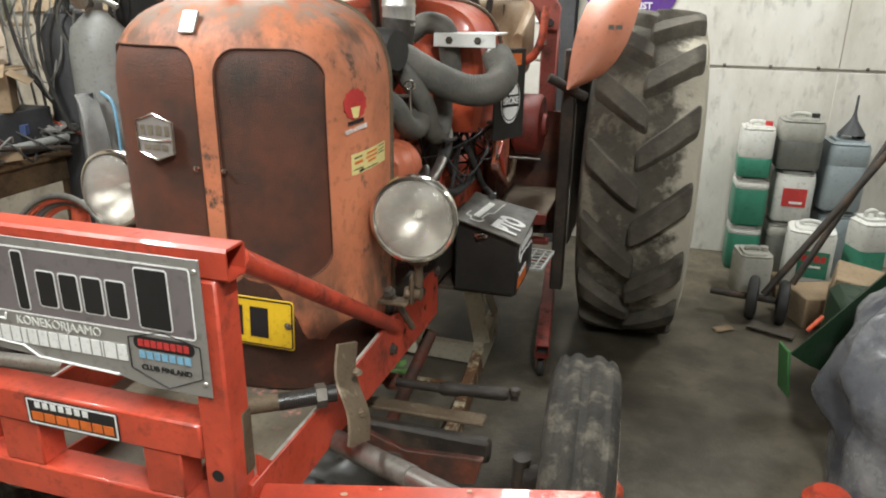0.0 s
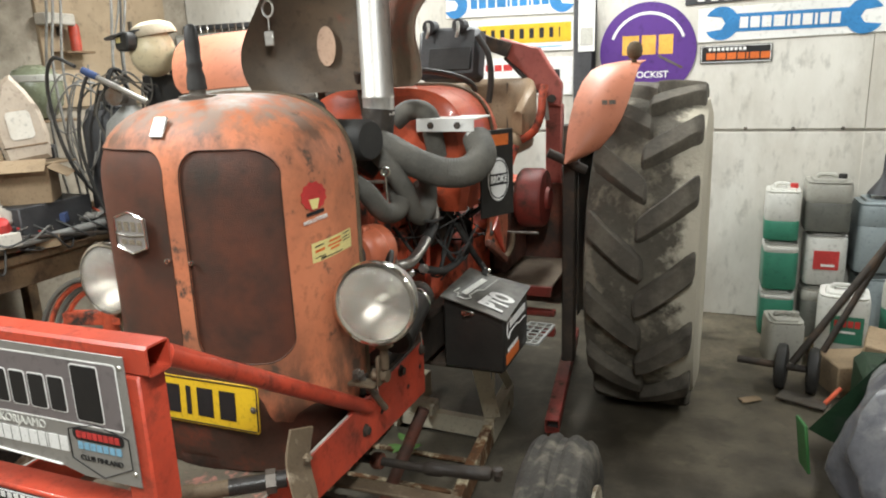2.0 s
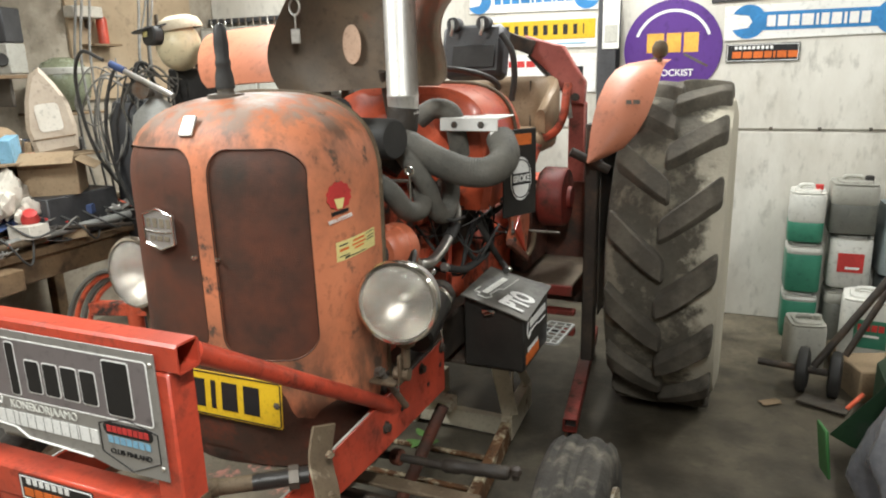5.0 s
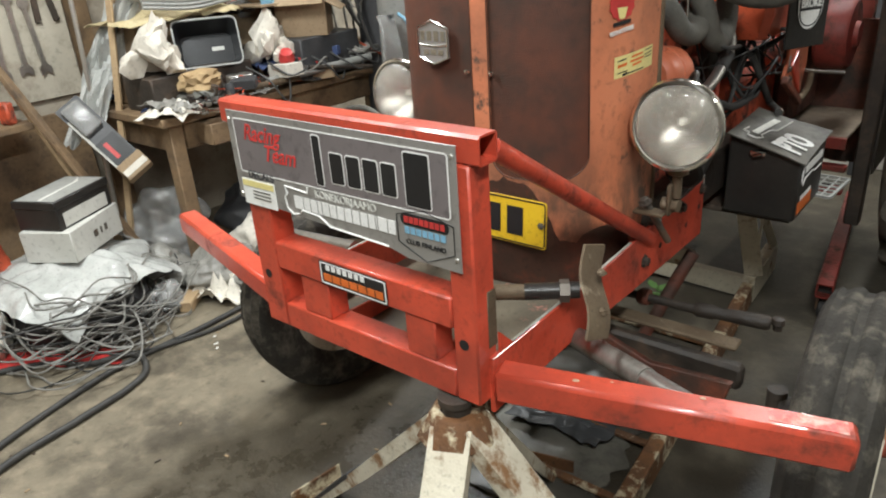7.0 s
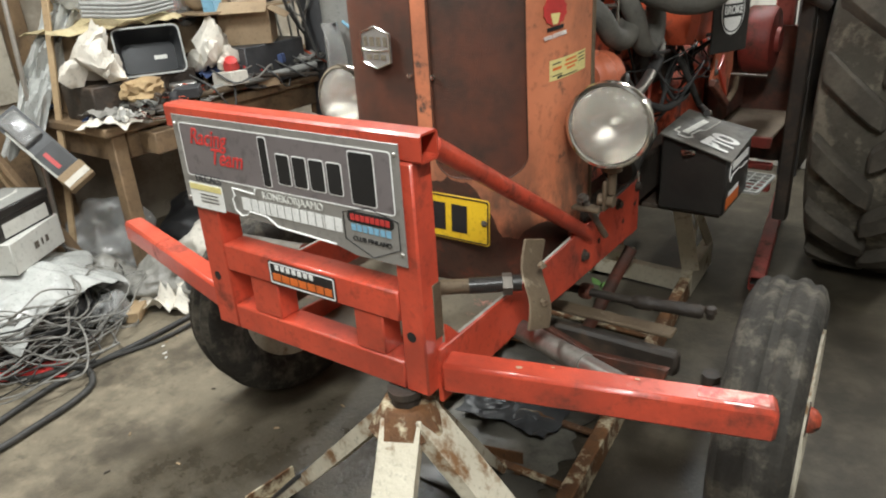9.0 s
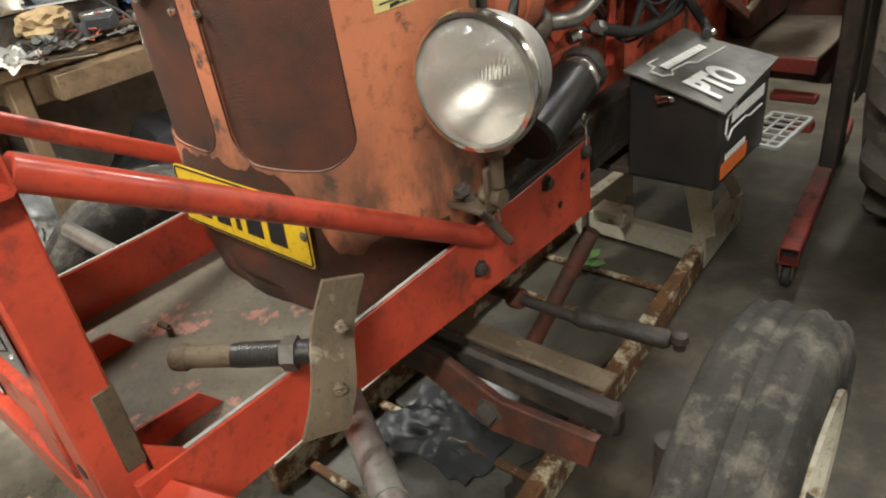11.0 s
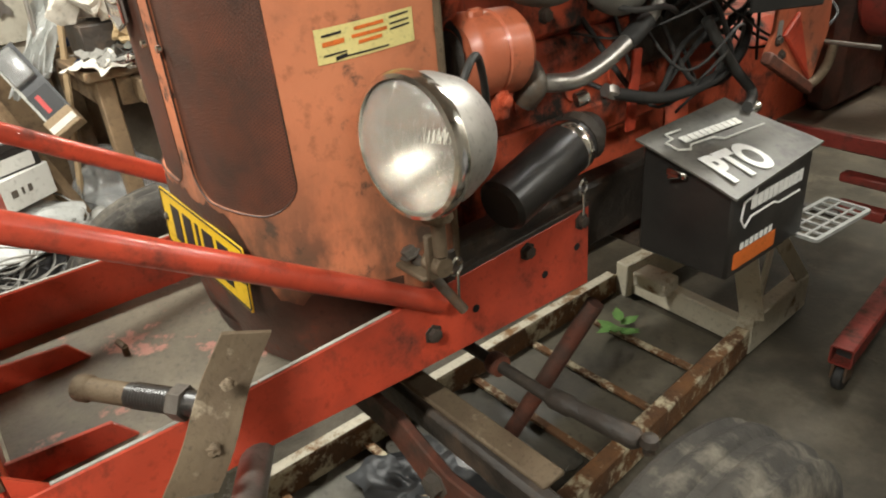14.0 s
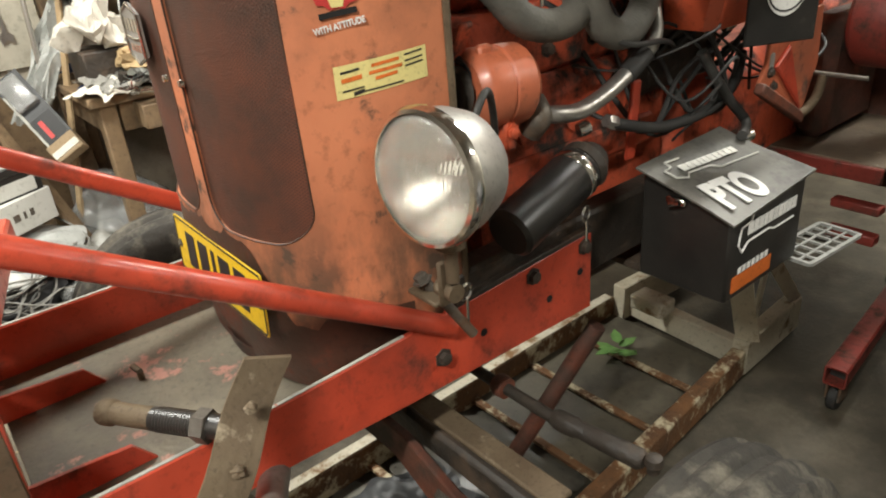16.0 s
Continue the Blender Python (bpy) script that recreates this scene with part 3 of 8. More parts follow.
def frame_bar(w, h, r, t, thick, m):
    """A flat rounded frame outline of width t."""
    b = bmesh.new()
    o, i = rounded(w, h, r), rounded(w - 2 * t, h - 2 * t, max(r - t, 0.001))
    rings = [[b.verts.new((x, y, z)) for x, y in pts] for pts, z in ((o, 0), (o, thick), (i, thick), (i, 0))]
    n = len(o)
    for k in range(4):
        for j in range(n):
            b.faces.new((rings[k][j], rings[k][(j + 1) % n], rings[(k + 1) % 4][(j + 1) % n], rings[(k + 1) % 4][j]))
    bmesh.ops.recalc_face_normals(b, faces=b.faces)
    bmesh.ops.transform(b, matrix=m, verts=b.verts)
    return b


def words(text, size, m, depth=0.0008, squeeze=1.0, shear=0.0, bold=0.0):
    """The text in the built-in font as a bmesh, centred on m's origin, facing its z."""
    cu = bpy.data.curves.new("words", "FONT")
    cu.body, cu.size, cu.align_x, cu.align_y, cu.extrude, cu.shear, cu.offset = text, size, "CENTER", "CENTER", depth, shear, bold
    ob = bpy.data.objects.new("words", cu)
    me = bpy.data.meshes.new_from_object(ob)
    b = bmesh.new()
    b.from_mesh(me)
    bmesh.ops.transform(b, matrix=m @ Matrix.Diagonal((squeeze, 1, 1, 1)), verts=b.verts)
    bpy.data.objects.remove(ob)
    bpy.data.curves.remove(cu)
    bpy.data.meshes.remove(me)
    return b


def bars(widths, h, gap, m, thick=0.001):
    """A line of plain bars in place of lettering, centred on m's origin."""
    total = sum(widths) + gap * (len(widths) - 1)
    x, out = -total / 2, []
    for w in widths:
        out.append(slab([(x, -h / 2), (x + w, -h / 2), (x + w, h / 2), (x, h / 2)], thick, m))
        x += w + gap
    return out


def facing(at, normal, up=(0, 0, 1)):
    """A pose at a place whose z is the normal and whose y is up."""
    z = Vector(normal).normalized()
    x = Vector(up).cross(z).normalized()
    return Matrix.Translation(at) @ Matrix((x, z.cross(x), z)).transposed().to_4x4()


def crumple(w, d, h, at, seed, cells=14, turn=0.0, fine=0.5, droop=0.0):
    """A crumpled sheet lying in folds over its support."""
    b = bmesh.new()
    bmesh.ops.create_grid(b, x_segments=cells, y_segments=cells, size=0.5)
    for v in b.verts:
        x, y = v.co.x, v.co.y
        k = Vector((x * 3.1 + seed * 7.3, y * 3.1 - seed * 3.7, seed))
        rise = abs(noise.noise(k)) + fine * abs(noise.noise(k * 2.6)) + 0.3 * fine * abs(noise.noise(k * 6))
        edge = 1 - 0.35 * (2 * math.hypot(x, y)) ** 2
        wob = 1 + 0.3 * noise.noise(Vector((x * 4, y * 4, seed * 1.7)))
        v.co = Vector((x * w * wob, y * d * wob, h * rise * max(edge, 0.1) - droop * (2 * math.hypot(x, y)) ** 2 + 0.006))
    r = bmesh.ops.extrude_face_region(b, geom=b.faces[:])
    bmesh.ops.translate(b, vec=(0, 0, 0.0025), verts=[v for v in r["geom"] if isinstance(v, bmesh.types.BMVert)])
    bmesh.ops.recalc_face_normals(b, faces=b.faces)
    bmesh.ops.transform(b, matrix=Matrix.Translation(at) @ pose(0, 0, 0, 0, 0, turn), verts=b.verts)
    return b


def wad(w, d, h, at, seed, turn=0.0):
    """Stiff paper crushed into a heap of large, sharp-edged facets."""
    random.seed(seed)
    folds = []
    for cx, cy, cz, k in ((0, 0, 0.42, 0.8), (0.26, -0.2, 0.3, 0.55), (-0.26, 0.22, 0.34, 0.6), (0.1, 0.3, 0.2, 0.5), (-0.12, -0.32, 0.16, 0.5), (0.34, 0.12, 0.12, 0.42)):
        g = bmesh.new()
        for _ in range(15):
            a, e = 2 * math.pi * random.random(), math.asin(2 * random.random() - 1)
            q = 0.5 * k * (0.72 + 0.42 * random.random())
            g.verts.new(((cx + q * math.cos(a) * math.cos(e)) * w, (cy + q * math.sin(a) * math.cos(e)) * d, (cz + q * math.sin(e)) * h))
        out = bmesh.ops.convex_hull(g, input=g.verts)
        bmesh.ops.delete(g, geom=[v for v in set(out["geom_interior"]) | set(out["geom_unused"]) if isinstance(v, bmesh.types.BMVert)], context="VERTS")
        bmesh.ops.subdivide_edges(g, edges=g.edges[:], cuts=3, use_grid_fill=True)
        for v in g.verts:
            p = Vector((v.co.x / w, v.co.y / d, v.co.z / h))
            near = noise.voronoi(p * 5.5 + Vector((seed, k, 0)))[0]
            v.co *= 1 + 0.30 * (near[1] - near[0] - 0.22) + 0.10 * noise.noise(p * 3)
        for v in g.verts:
            v.co.z = max(v.co.z, 0.002)
        bmesh.ops.recalc_face_normals(g, faces=g.faces)
        bmesh.ops.transform(g, matrix=Matrix.Translation(at) @ pose(0, 0, 0, 0, 0, turn), verts=g.verts)
        folds.append(g)
    return folds


def lump(size, at, seed, rough_=0.35, cuts=3, paper=False):
    """A crumpled bundle or bag."""
    cuts = max(cuts, 5) if paper else cuts
    b = bmesh.new()
    bmesh.ops.create_icosphere(b, subdivisions=cuts, radius=0.5)
    for v in b.verts:
        n = noise.noise(v.co * 3 + Vector((seed, 0, 0))) + 0.6 * noise.noise(v.co * 7 + Vector((0, seed, 0))) + 0.35 * noise.noise(v.co * 15 + Vector((0, seed, 3)))
        if paper:
            n = 0.9 * noise.noise(v.co * 2.3 + Vector((seed, 2, 0)))
            for k, scale_ in enumerate((2.6, 5.5)):
                near = noise.voronoi(v.co * scale_ + Vector((seed * 3, k, seed)))[0]
                n += (1.25 if k == 0 else 0.5) * (near[0] - 0.4)
        v.co *= 1 + rough_ * n
        v.co = Vector((v.co.x * size[0], v.co.y * size[1], max(v.co.z, -0.42) * size[2]))
    low = min(v.co.z for v in b.verts)
    bmesh.ops.translate(b, vec=Vector(at) - Vector((0, 0, low)), verts=b.verts)
    return b


# ---- the room ----
XL, XR, YF, YB, TOP = -2.75, 3.1, -3.2, 4.0, 3.05
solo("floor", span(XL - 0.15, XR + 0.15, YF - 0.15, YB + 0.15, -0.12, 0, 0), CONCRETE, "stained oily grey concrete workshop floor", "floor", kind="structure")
solo("ceiling", span(XL - 0.15, XR + 0.15, YF - 0.15, YB + 0.15, TOP, TOP + 0.12, 0), CEIL, "plain unseen workshop ceiling, grey to cut bounce light", "ceiling", kind="structure")
SEAM = 1.18
wall_back = solo("wall_back", span(XL - 0.15, XR + 0.15, YB, YB + 0.15, 0, TOP, 0), PANEL, "stained pale grey concrete back wall", "wall", kind="structure")
for k in range(5):
    x0 = XL + 0.01 + k * 1.18
    for z0, z1 in ((0.0, SEAM - 0.006), (SEAM + 0.006, TOP)):
        part("panel", span(x0, min(x0 + 1.1795, XR - 0.002), YB - 0.022, YB - 0.002, z0 + 0.003, z1 - 0.003, 0.003), PANEL, wall_back)
for k in range(22):
    part("screw", hexnut((XL + 0.2 + k * 0.26, YB - 0.022, SEAM + 0.012), (0, -1, 0), 0.008, 0.006), IRON, wall_back)
solo("wall_left", span(XL - 0.15, XL, YF, YB, 0, TOP, 0), SIDE_WALL, "grubby pale workshop side wall", "wall", kind="structure")
solo("wall_right", span(XR, XR + 0.15, YF, YB, 0, TOP, 0), DARK_WALL, "unseen workshop side wall, dark to cut bounce light", "wall", kind="structure")
solo("wall_front", span(XL - 0.15, XR + 0.15, YF - 0.15, YF, 0, TOP, 0), DARK_WALL, "unseen workshop wall, dark to cut bounce light", "wall", kind="structure")

first = None
for lx, ly, length in LAMPS:
    if first is None:
        first = thing("ceiling_light", (lx, ly, TOP), "white double fluorescent ceiling light, switched on", "ceiling light", "ceiling lights")
        part("housing", span(lx - 0.09, lx + 0.09, ly - length / 2, ly + length / 2, LAMP_Z, TOP - 0.001, 0.006), WHITE, first)
        for s in (-0.045, 0.045):
            part("tube", rod((lx + s, ly - length / 2 + 0.02, LAMP_Z - 0.03), (lx + s, ly + length / 2 - 0.02, LAMP_Z - 0.03), 0.013), TUBE_GLOW, first, "glowing fluorescent tube")
            for e in (-1, 1):
                part("socket", box((0.03, 0.02, 0.05), (lx + s, ly + e * (length / 2 - 0.015), LAMP_Z - 0.022), 0.003), WHITE, first)
    else:
        copy_thing(first, Matrix.Translation((lx, ly, TOP)))

column = thing("steel_column", (0.42, 3.87, 0), "dark steel column with paper posters in front of the wall", "column", kind="structure")
part("web", span(0.386, 0.396, 3.82, 3.96, 0, TOP, 0.001), DARK_GREY, column)
for yy in (3.81, 3.96):
    part("flange", span(0.336, 0.446, yy, yy + 0.012, 0, TOP, 0.002), DARK_GREY, column)
part("poster", span(0.365, 0.465, 3.804, 3.808, 1.68, 2.05, 0), WHITE, column, "curling white paper poster")
part("poster", span(0.377, 0.455, 3.8, 3.8035, 1.72, 1.82, 0), DIRTY_MILK, column)

# ---- wall signs ----
W = YB - 0.024
sign = thing("wall_sign", (0.76, W, 1.67), "round purple metal sign with orange block lettering", "sign")
part("disc", lathe([(0, 0), (0.288, 0), (0.288, 0.006), (0, 0.006)], (0.76, W, 1.67), (0, -1, 0), 64), PURPLE, sign)
arc = slab([(r * math.cos(radians(20 + 140 * k / 24)), r * math.sin(radians(20 + 140 * k / 24))) for r, ks in ((0.232, range(25)), (0.215, range(24, -1, -1))) for k in ks], 0.001, facing((0.76, W - 0.0065, 1.67), (0, -1, 0)))
part("arc", arc, WHITE_INK, sign, "white curved line")
part("lettering", bars((0.1, 0.085, 0.085), 0.115, 0.016, facing((0.76, W - 0.0065, 1.705), (0, -1, 0))), GOLD_INK, sign, "orange block lettering")
part("word", words("STOCKIST", 0.055, facing((0.765, W - 0.0068, 1.525), (0, -1, 0)), bold=0.001), WHITE_INK, sign, "white word")
for s in (-1, 1):
    part("stripe", box((0.16, 0.002, 0.014), (0.76 + s * 0.14, W - 0.0072, 1.60), 0, pose(0, 0, 0, 0, s * 28, 0)), IRON, sign)


def banner(x0, x1, z0, z1, label, tilt=0.0, ground=WHITE):
    s = thing("wall_sign", ((x0 + x1) / 2, W, z0), label, "sign")
    part("board", box((x1 - x0, 0.006, z1 - z0), ((x0 + x1) / 2, W - 0.004, (z0 + z1) / 2), 0.001, pose(0, 0, 0, 0, tilt, 0)), ground, s)
    return s


def spanner_shape(x, z, length, h, s, y, band=BLUE_INK):
    """A blue spanner drawn on a sign, an open jaw at each end; band: the shaft's colour."""
    m = facing((x, y, z), (0, -1, 0))
    part("spanner_shaft", slab([(0.02, -h * 0.30), (length - 0.02, -h * 0.30), (length - 0.02, h * 0.30), (0.02, h * 0.30)], 0.001, m), band, s, "blue band of the spanner drawn on the sign")
    for cx, way in ((0.0, 1), (length, -1)):
        head = [(cx - way * h * 0.56 * math.cos(radians(a)), h * 0.56 * math.sin(radians(a))) for a in range(28, 333, 8)]
        part("spanner_head", slab(head + [(cx, -h * 0.2), (cx + way * h * 0.12, 0), (cx, h * 0.2)], 0.0012, m), BLUE_INK, s, "blue spanner jaw drawn on the sign")


s = banner(1.05, 2.05, 1.712, 1.905, "long white sign with a blue spanner and lettering", -1.0)
spanner_shape(1.18, 1.808, 0.74, 0.17, s, W - 0.0078)
part("lettering", bars((0.045, 0.05, 0.05, 0.06, 0.014, 0.04, 0.05, 0.014, 0.045, 0.045), 0.062, 0.012, facing((1.54, W - 0.0095, 1.808), (0, -1, 0))), WHITE_INK, s)
s = banner(-0.56, 0.30, 1.93, 2.10, "long white sign with a blue spanner and lettering", 0.8)
spanner_shape(-0.49, 2.015, 0.72, 0.15, s, W - 0.0078, WHITE)
part("lettering", bars((0.045, 0.05, 0.05, 0.06, 0.016, 0.04, 0.05, 0.016, 0.045, 0.045), 0.06, 0.012, facing((-0.12, W - 0.0095, 2.015), (0, -1, 0))), BLUE_INK, s)
s = banner(-0.47, 0.30, 1.70, 1.905, "white sign with a broad yellow band of black lettering", 0.6)
part("band", span(-0.455, 0.288, W - 0.009, W - 0.0075, 1.752, 1.872, 0), YELLOW, s, "yellow band")
part("lettering", bars([0.03, 0.03, 0.026, 0.03, 0.03, 0.03, 0.03, 0.03, 0.026, 0.008], 0.062, 0.036, facing((-0.08, W - 0.0095, 1.812), (0, -1, 0))), INK, s)
part("line", bars((0.62,), 0.008, 0, facing((-0.08, W - 0.0085, 1.725), (0, -1, 0))), SKY_INK, s)
s = banner(0.97, 1.60, 1.93, 2.035, "white sign with rows of black block lettering", -1.5, DARK_GREY)
part("lettering", bars((0.08, 0.075, 0.08, 0.03, 0.06, 0.065, 0.06, 0.06), 0.055, 0.01, facing((1.285, W - 0.0085, 2.0), (0, -1, 0))), WHITE_INK, s)
part("lettering", bars([0.04] * 7, 0.03, 0.035, facing((1.285, W - 0.0085, 1.953), (0, -1, 0))), WHITE_INK, s)
s = banner(0.52, 2.3, 2.06, 2.22, "faded dark red sign board along the wall", -0.5, CRANE_RED)
part("lettering", bars([0.07] * 15, 0.05, 0.03, facing((1.4, W - 0.0085, 2.11), (0, -1, 0))), DIRTY_MILK, s)
s = banner(1.07, 1.465, 1.582, 1.684, "small black and orange sign with lettering", -0.5, INK)
part("rim", frame_bar(0.385, 0.095, 0.004, 0.004, 0.001, facing((1.2675, W - 0.0078, 1.633), (0, -1, 0))), WHITE_INK, s)
part("lettering", bars((0.05, 0.05, 0.05, 0.04, 0.012, 0.05, 0.05), 0.038, 0.008, facing((1.28, W - 0.0085, 1.621), (0, -1, 0))), ORANGE_INK, s)
part("row_mark", bars([0.016] * 9, 0.018, 0.008, facing((1.22, W - 0.0085, 1.661), (0, -1, 0))), WHITE_INK, s)
s = banner(-0.42, 0.30, 1.42, 1.66, "pale sign with red and blue lettering behind the tractor", 0.5)
part("lettering", bars((0.06, 0.05, 0.05, 0.06, 0.05), 0.04, 0.012, facing((-0.2, W - 0.0085, 1.60), (0, -1, 0))), RED_INK, s)
part("lettering", bars((0.05, 0.06, 0.06), 0.08, 0.012, facing((0.12, W - 0.0085, 1.54), (0, -1, 0))), INK, s)
part("spot", lathe([(0, 0), (0.04, 0), (0.04, 0.001), (0, 0.001)], (-0.33, W - 0.0085, 1.49), (0, -1, 0), 24), BLUE_INK, s)

# ---- the tractor ----
CX = 0.063
tractor = thing("tractor", (CX, 0.95, 0), "old orange tractor with worn paint, standing on a jack stand", "tractor")
CW, H0, HW, YF0, YR0 = 0.058, 0.315, 3.2, 0.522, 0.85
DOME = 0.228


def cowl(u, z, off=0.0):
    """A place on the rounded radiator cowl: u across from -1 to 1, z its height; off: outwards."""
    q = max(0.0, (z - 1.33) / DOME)
    s = max(0.0, 1 - min(q, 1) ** 2.7) ** (1 / 2.7)
    s *= 1 - 0.06 * max(0.0, (0.86 - z) / 0.2) ** 2
    yy = YF0 + (YR0 - YF0) * (1 - max(0.0, 1 - abs(u) ** HW) ** (1 / HW))
    return Vector((CW + (H0 + off) * s * u, YR0 - (YR0 - yy + off) * s**0.75, z))


US = [math.sin(radians(-90 + 180 * k / 96)) for k in range(97)]
ZS = [0.665 + (1.33 - 0.665) * k / 74 for k in range(75)] + [1.33 + DOME * math.sin(radians(90 * k / 20)) for k in range(1, 21)]


OPENINGS = ((0.503, 0.342), (-0.4587, 0.4713))


def in_grille(u, z, grow=0.0):
    """Whether a place lies in one of the two grille openings."""
    for c, half in OPENINGS:
        hw, z0, z1, r = half + grow, 0.95 - grow, 1.445 + grow, 0.055
        dx, dz = max(0.0, abs(u - c) * H0 - (hw * H0 - r)), max(0.0, abs(z - (z0 + z1) / 2) - ((z1 - z0) / 2 - r))
        if math.hypot(dx, dz) <= r:
            return True
    return False


b = bmesh.new()
grid = [[b.verts.new(cowl(u, z)) for u in US] for z in ZS]
for i in range(len(ZS) - 1):
    for j in range(len(US) - 1):
        if not in_grille((US[j] + US[j + 1]) / 2, (ZS[i] + ZS[i + 1]) / 2):
            b.faces.new((grid[i][j], grid[i][j + 1], grid[i + 1][j + 1], grid[i + 1][j]))
outlines = [[(c * H0 + x, 1.1975 + y) for x, y in rounded(2 * half * H0, 0.495, 0.055, 12)] for c, half in OPENINGS]
for i in range(1, len(ZS) - 1):
    for j in range(1, len(US) - 1):
        near = [in_grille((US[j + dj] + US[j + dj + 1]) / 2, (ZS[i + di] + ZS[i + di + 1]) / 2) for di in (-1, 0) for dj in (-1, 0)]
        if any(near) and not all(near):
            here = Vector((US[j] * H0, ZS[i]))
            best = None
            for line in outlines:
                for k in range(len(line)):
                    p, q = Vector(line[k]), Vector(line[(k + 1) % len(line)])
                    d = q - p
                    t = max(0.0, min(1.0, (here - p).dot(d) / max(d.length_squared, 1e-9)))
                    gap = (here - p - d * t).length
                    if best is None or gap < best[0]:
                        best = (gap, p + d * t)
            grid[i][j].co = cowl(best[1].x / H0, best[1].y)
bmesh.ops.delete(b, geom=[v for v in b.verts if not v.link_faces], context="VERTS")
bmesh.ops.remove_doubles(b, verts=b.verts, dist=0.0002)
r = bmesh.ops.extrude_face_region(b, geom=b.faces[:])
for v in r["geom"]:
    if isinstance(v, bmesh.types.BMVert):
        v.co = Vector((CW + (v.co.x - CW) * 0.985, v.co.y + 0.006 * (v.co.y < 0.84), v.co.z - 0.004 * (v.co.z > 1.4)))
bmesh.ops.recalc_face_normals(b, faces=b.faces)
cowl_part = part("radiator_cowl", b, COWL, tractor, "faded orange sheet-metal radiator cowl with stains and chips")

for c, half in OPENINGS:
    b = bmesh.new()
    us = [c - half - 0.03 + (2 * half + 0.06) * k / 30 for k in range(31)]
    zs = [0.93 + 0.535 * k / 40 for k in range(41)]
    g = [[b.verts.new(cowl(max(-0.985, min(0.985, u)), z, -0.0045)) for u in us] for z in zs]
    for i in range(40):
        for j in range(30):
            b.faces.new((g[i][j], g[i][j + 1], g[i + 1][j + 1], g[i + 1][j]))
    part("grille", b, GRILLE, cowl_part, "dark rusty perforated grille mesh")
    hw, z0, z1, rr = half * H0, 0.95, 1.445, 0.055
    loop = []
    for x, y in rounded(2 * hw, z1 - z0, rr, 7):
        loop.append(cowl(c + x / H0, (z0 + z1) / 2 + y, 0.001))
    dense = []
    for k in range(len(loop)):
        a, d = loop[k], loop[(k + 1) % len(loop)]
        n = max(1, int((d - a).length / 0.03))
        for q in range(n):
            t = q / n
            x = a.lerp(d, t)
            dense.append(cowl((x.x - CW) / (H0 * max(0.2, max(0.0, 1 - max(0.0, (x.z - 1.33) / DOME) ** 2.7) ** (1 / 2.7))), x.z, 0.0))
    part("grille_rim", pipe(dense + [dense[0]], 0.0016, 6, 1), COWL_GRIME, cowl_part, "grimy rolled edge")

part("rear_bead", pipe([cowl(-1, z) for z in ZS[::4]] + [cowl(1, z) for z in ZS[::-1][::4]], 0.007, 8, 3), RUST, cowl_part, "rusty rolled rear edge")
b = bmesh.new()
us = [-0.99 + 1.98 * k / 60 for k in range(61)]


def lerp_band(z, u):
    """The uneven upper edge of the grime, highest under the grilles."""
    rise = 0.135 * max(0.0, min(1.0, (0.74 - abs(u)) / 0.3))
    top = 0.805 + rise + 0.03 * noise.noise(Vector((u * 5, 1, 2))) + 0.016 * noise.noise(Vector((u * 17, 4, 2)))
    return 0.745 + (top - 0.745) * (z - 0.745) / (0.9 - 0.745)


rows = [[b.verts.new(cowl(u, z, 0.0015) if z < 0.81 else cowl(u, lerp_band(z, u), 0.0012)) for u in us] for z in (0.664, 0.69, 0.72, 0.745, 0.82, 0.85, 0.9)]
for p, q in zip(rows, rows[1:]):
    for j in range(60):
        b.faces.new((p[j], p[j + 1], q[j + 1], q[j]))
part("lower_band", b, COWL_GRIME, cowl_part, "grimy brown lower edge of the cowl")
part("chin", lathe([(0.0, 0), (0.27, 0), (0.29, 0.02), (0.295, 0.06)], (CW, 0.82, 0.632), (0, 0, 1), 40), GRIMY, cowl_part, "dark dirty lower lip of the cowl")
part("core", span(CW - 0.2, CW + 0.2, 0.66, 0.80, 0.70, 1.44, 0.01), GREASY, tractor, "dark radiator core behind the grille")
# badge, emblem, stickers
m = facing(cowl(-0.07, 1.492, 0.004), (0, -0.85, 0.5))
part("badge", slab(rounded(0.038, 0.052, 0.005), 0.007, m, 0.002), PLATE, cowl_part, "small cast aluminium badge")
m = facing((-0.042, 0.520, 1.256), (-0.06, -1, 0))
HEXA = [(-0.046, -0.034), (0.0, -0.05), (0.046, -0.034), (0.046, 0.034), (0.0, 0.05), (-0.046, 0.034)]
part("emblem", slab(HEXA, 0.006, m, 0.001), PLATE, cowl_part, "grey hexagonal metal emblem with bright raised marks")
part("emblem_edge", pipe([m @ Vector((x, y, 0.007)) for x, y in HEXA + HEXA[:1]], 0.0028, 6, 1), CHROME, cowl_part)
part("emblem_line", bars((0.012, 0.014, 0.014, 0.012), 0.022, 0.008, m @ pose(0, 0.015, 0.0065)), CHROME, cowl_part)
part("emblem_line", bars((0.016, 0.018, 0.016), 0.012, 0.006, m @ pose(0, -0.022, 0.0065)), CHROME, cowl_part)
part("emblem_line", pipe([m @ Vector((-0.045, -0.004, 0.007)), m @ Vector((0, -0.008, 0.007)), m @ Vector((0.045, -0.004, 0.007))], 0.0022, 6, 2), CHROME, cowl_part)
for du in (-0.02, 0.195):
    part("stud", lathe([(0, 0), (0.007, 0), (0.006, 0.006), (0, 0.008)], cowl(du, 1.193, 0.002), (0, -1, 0), 12), CHROME, cowl_part)


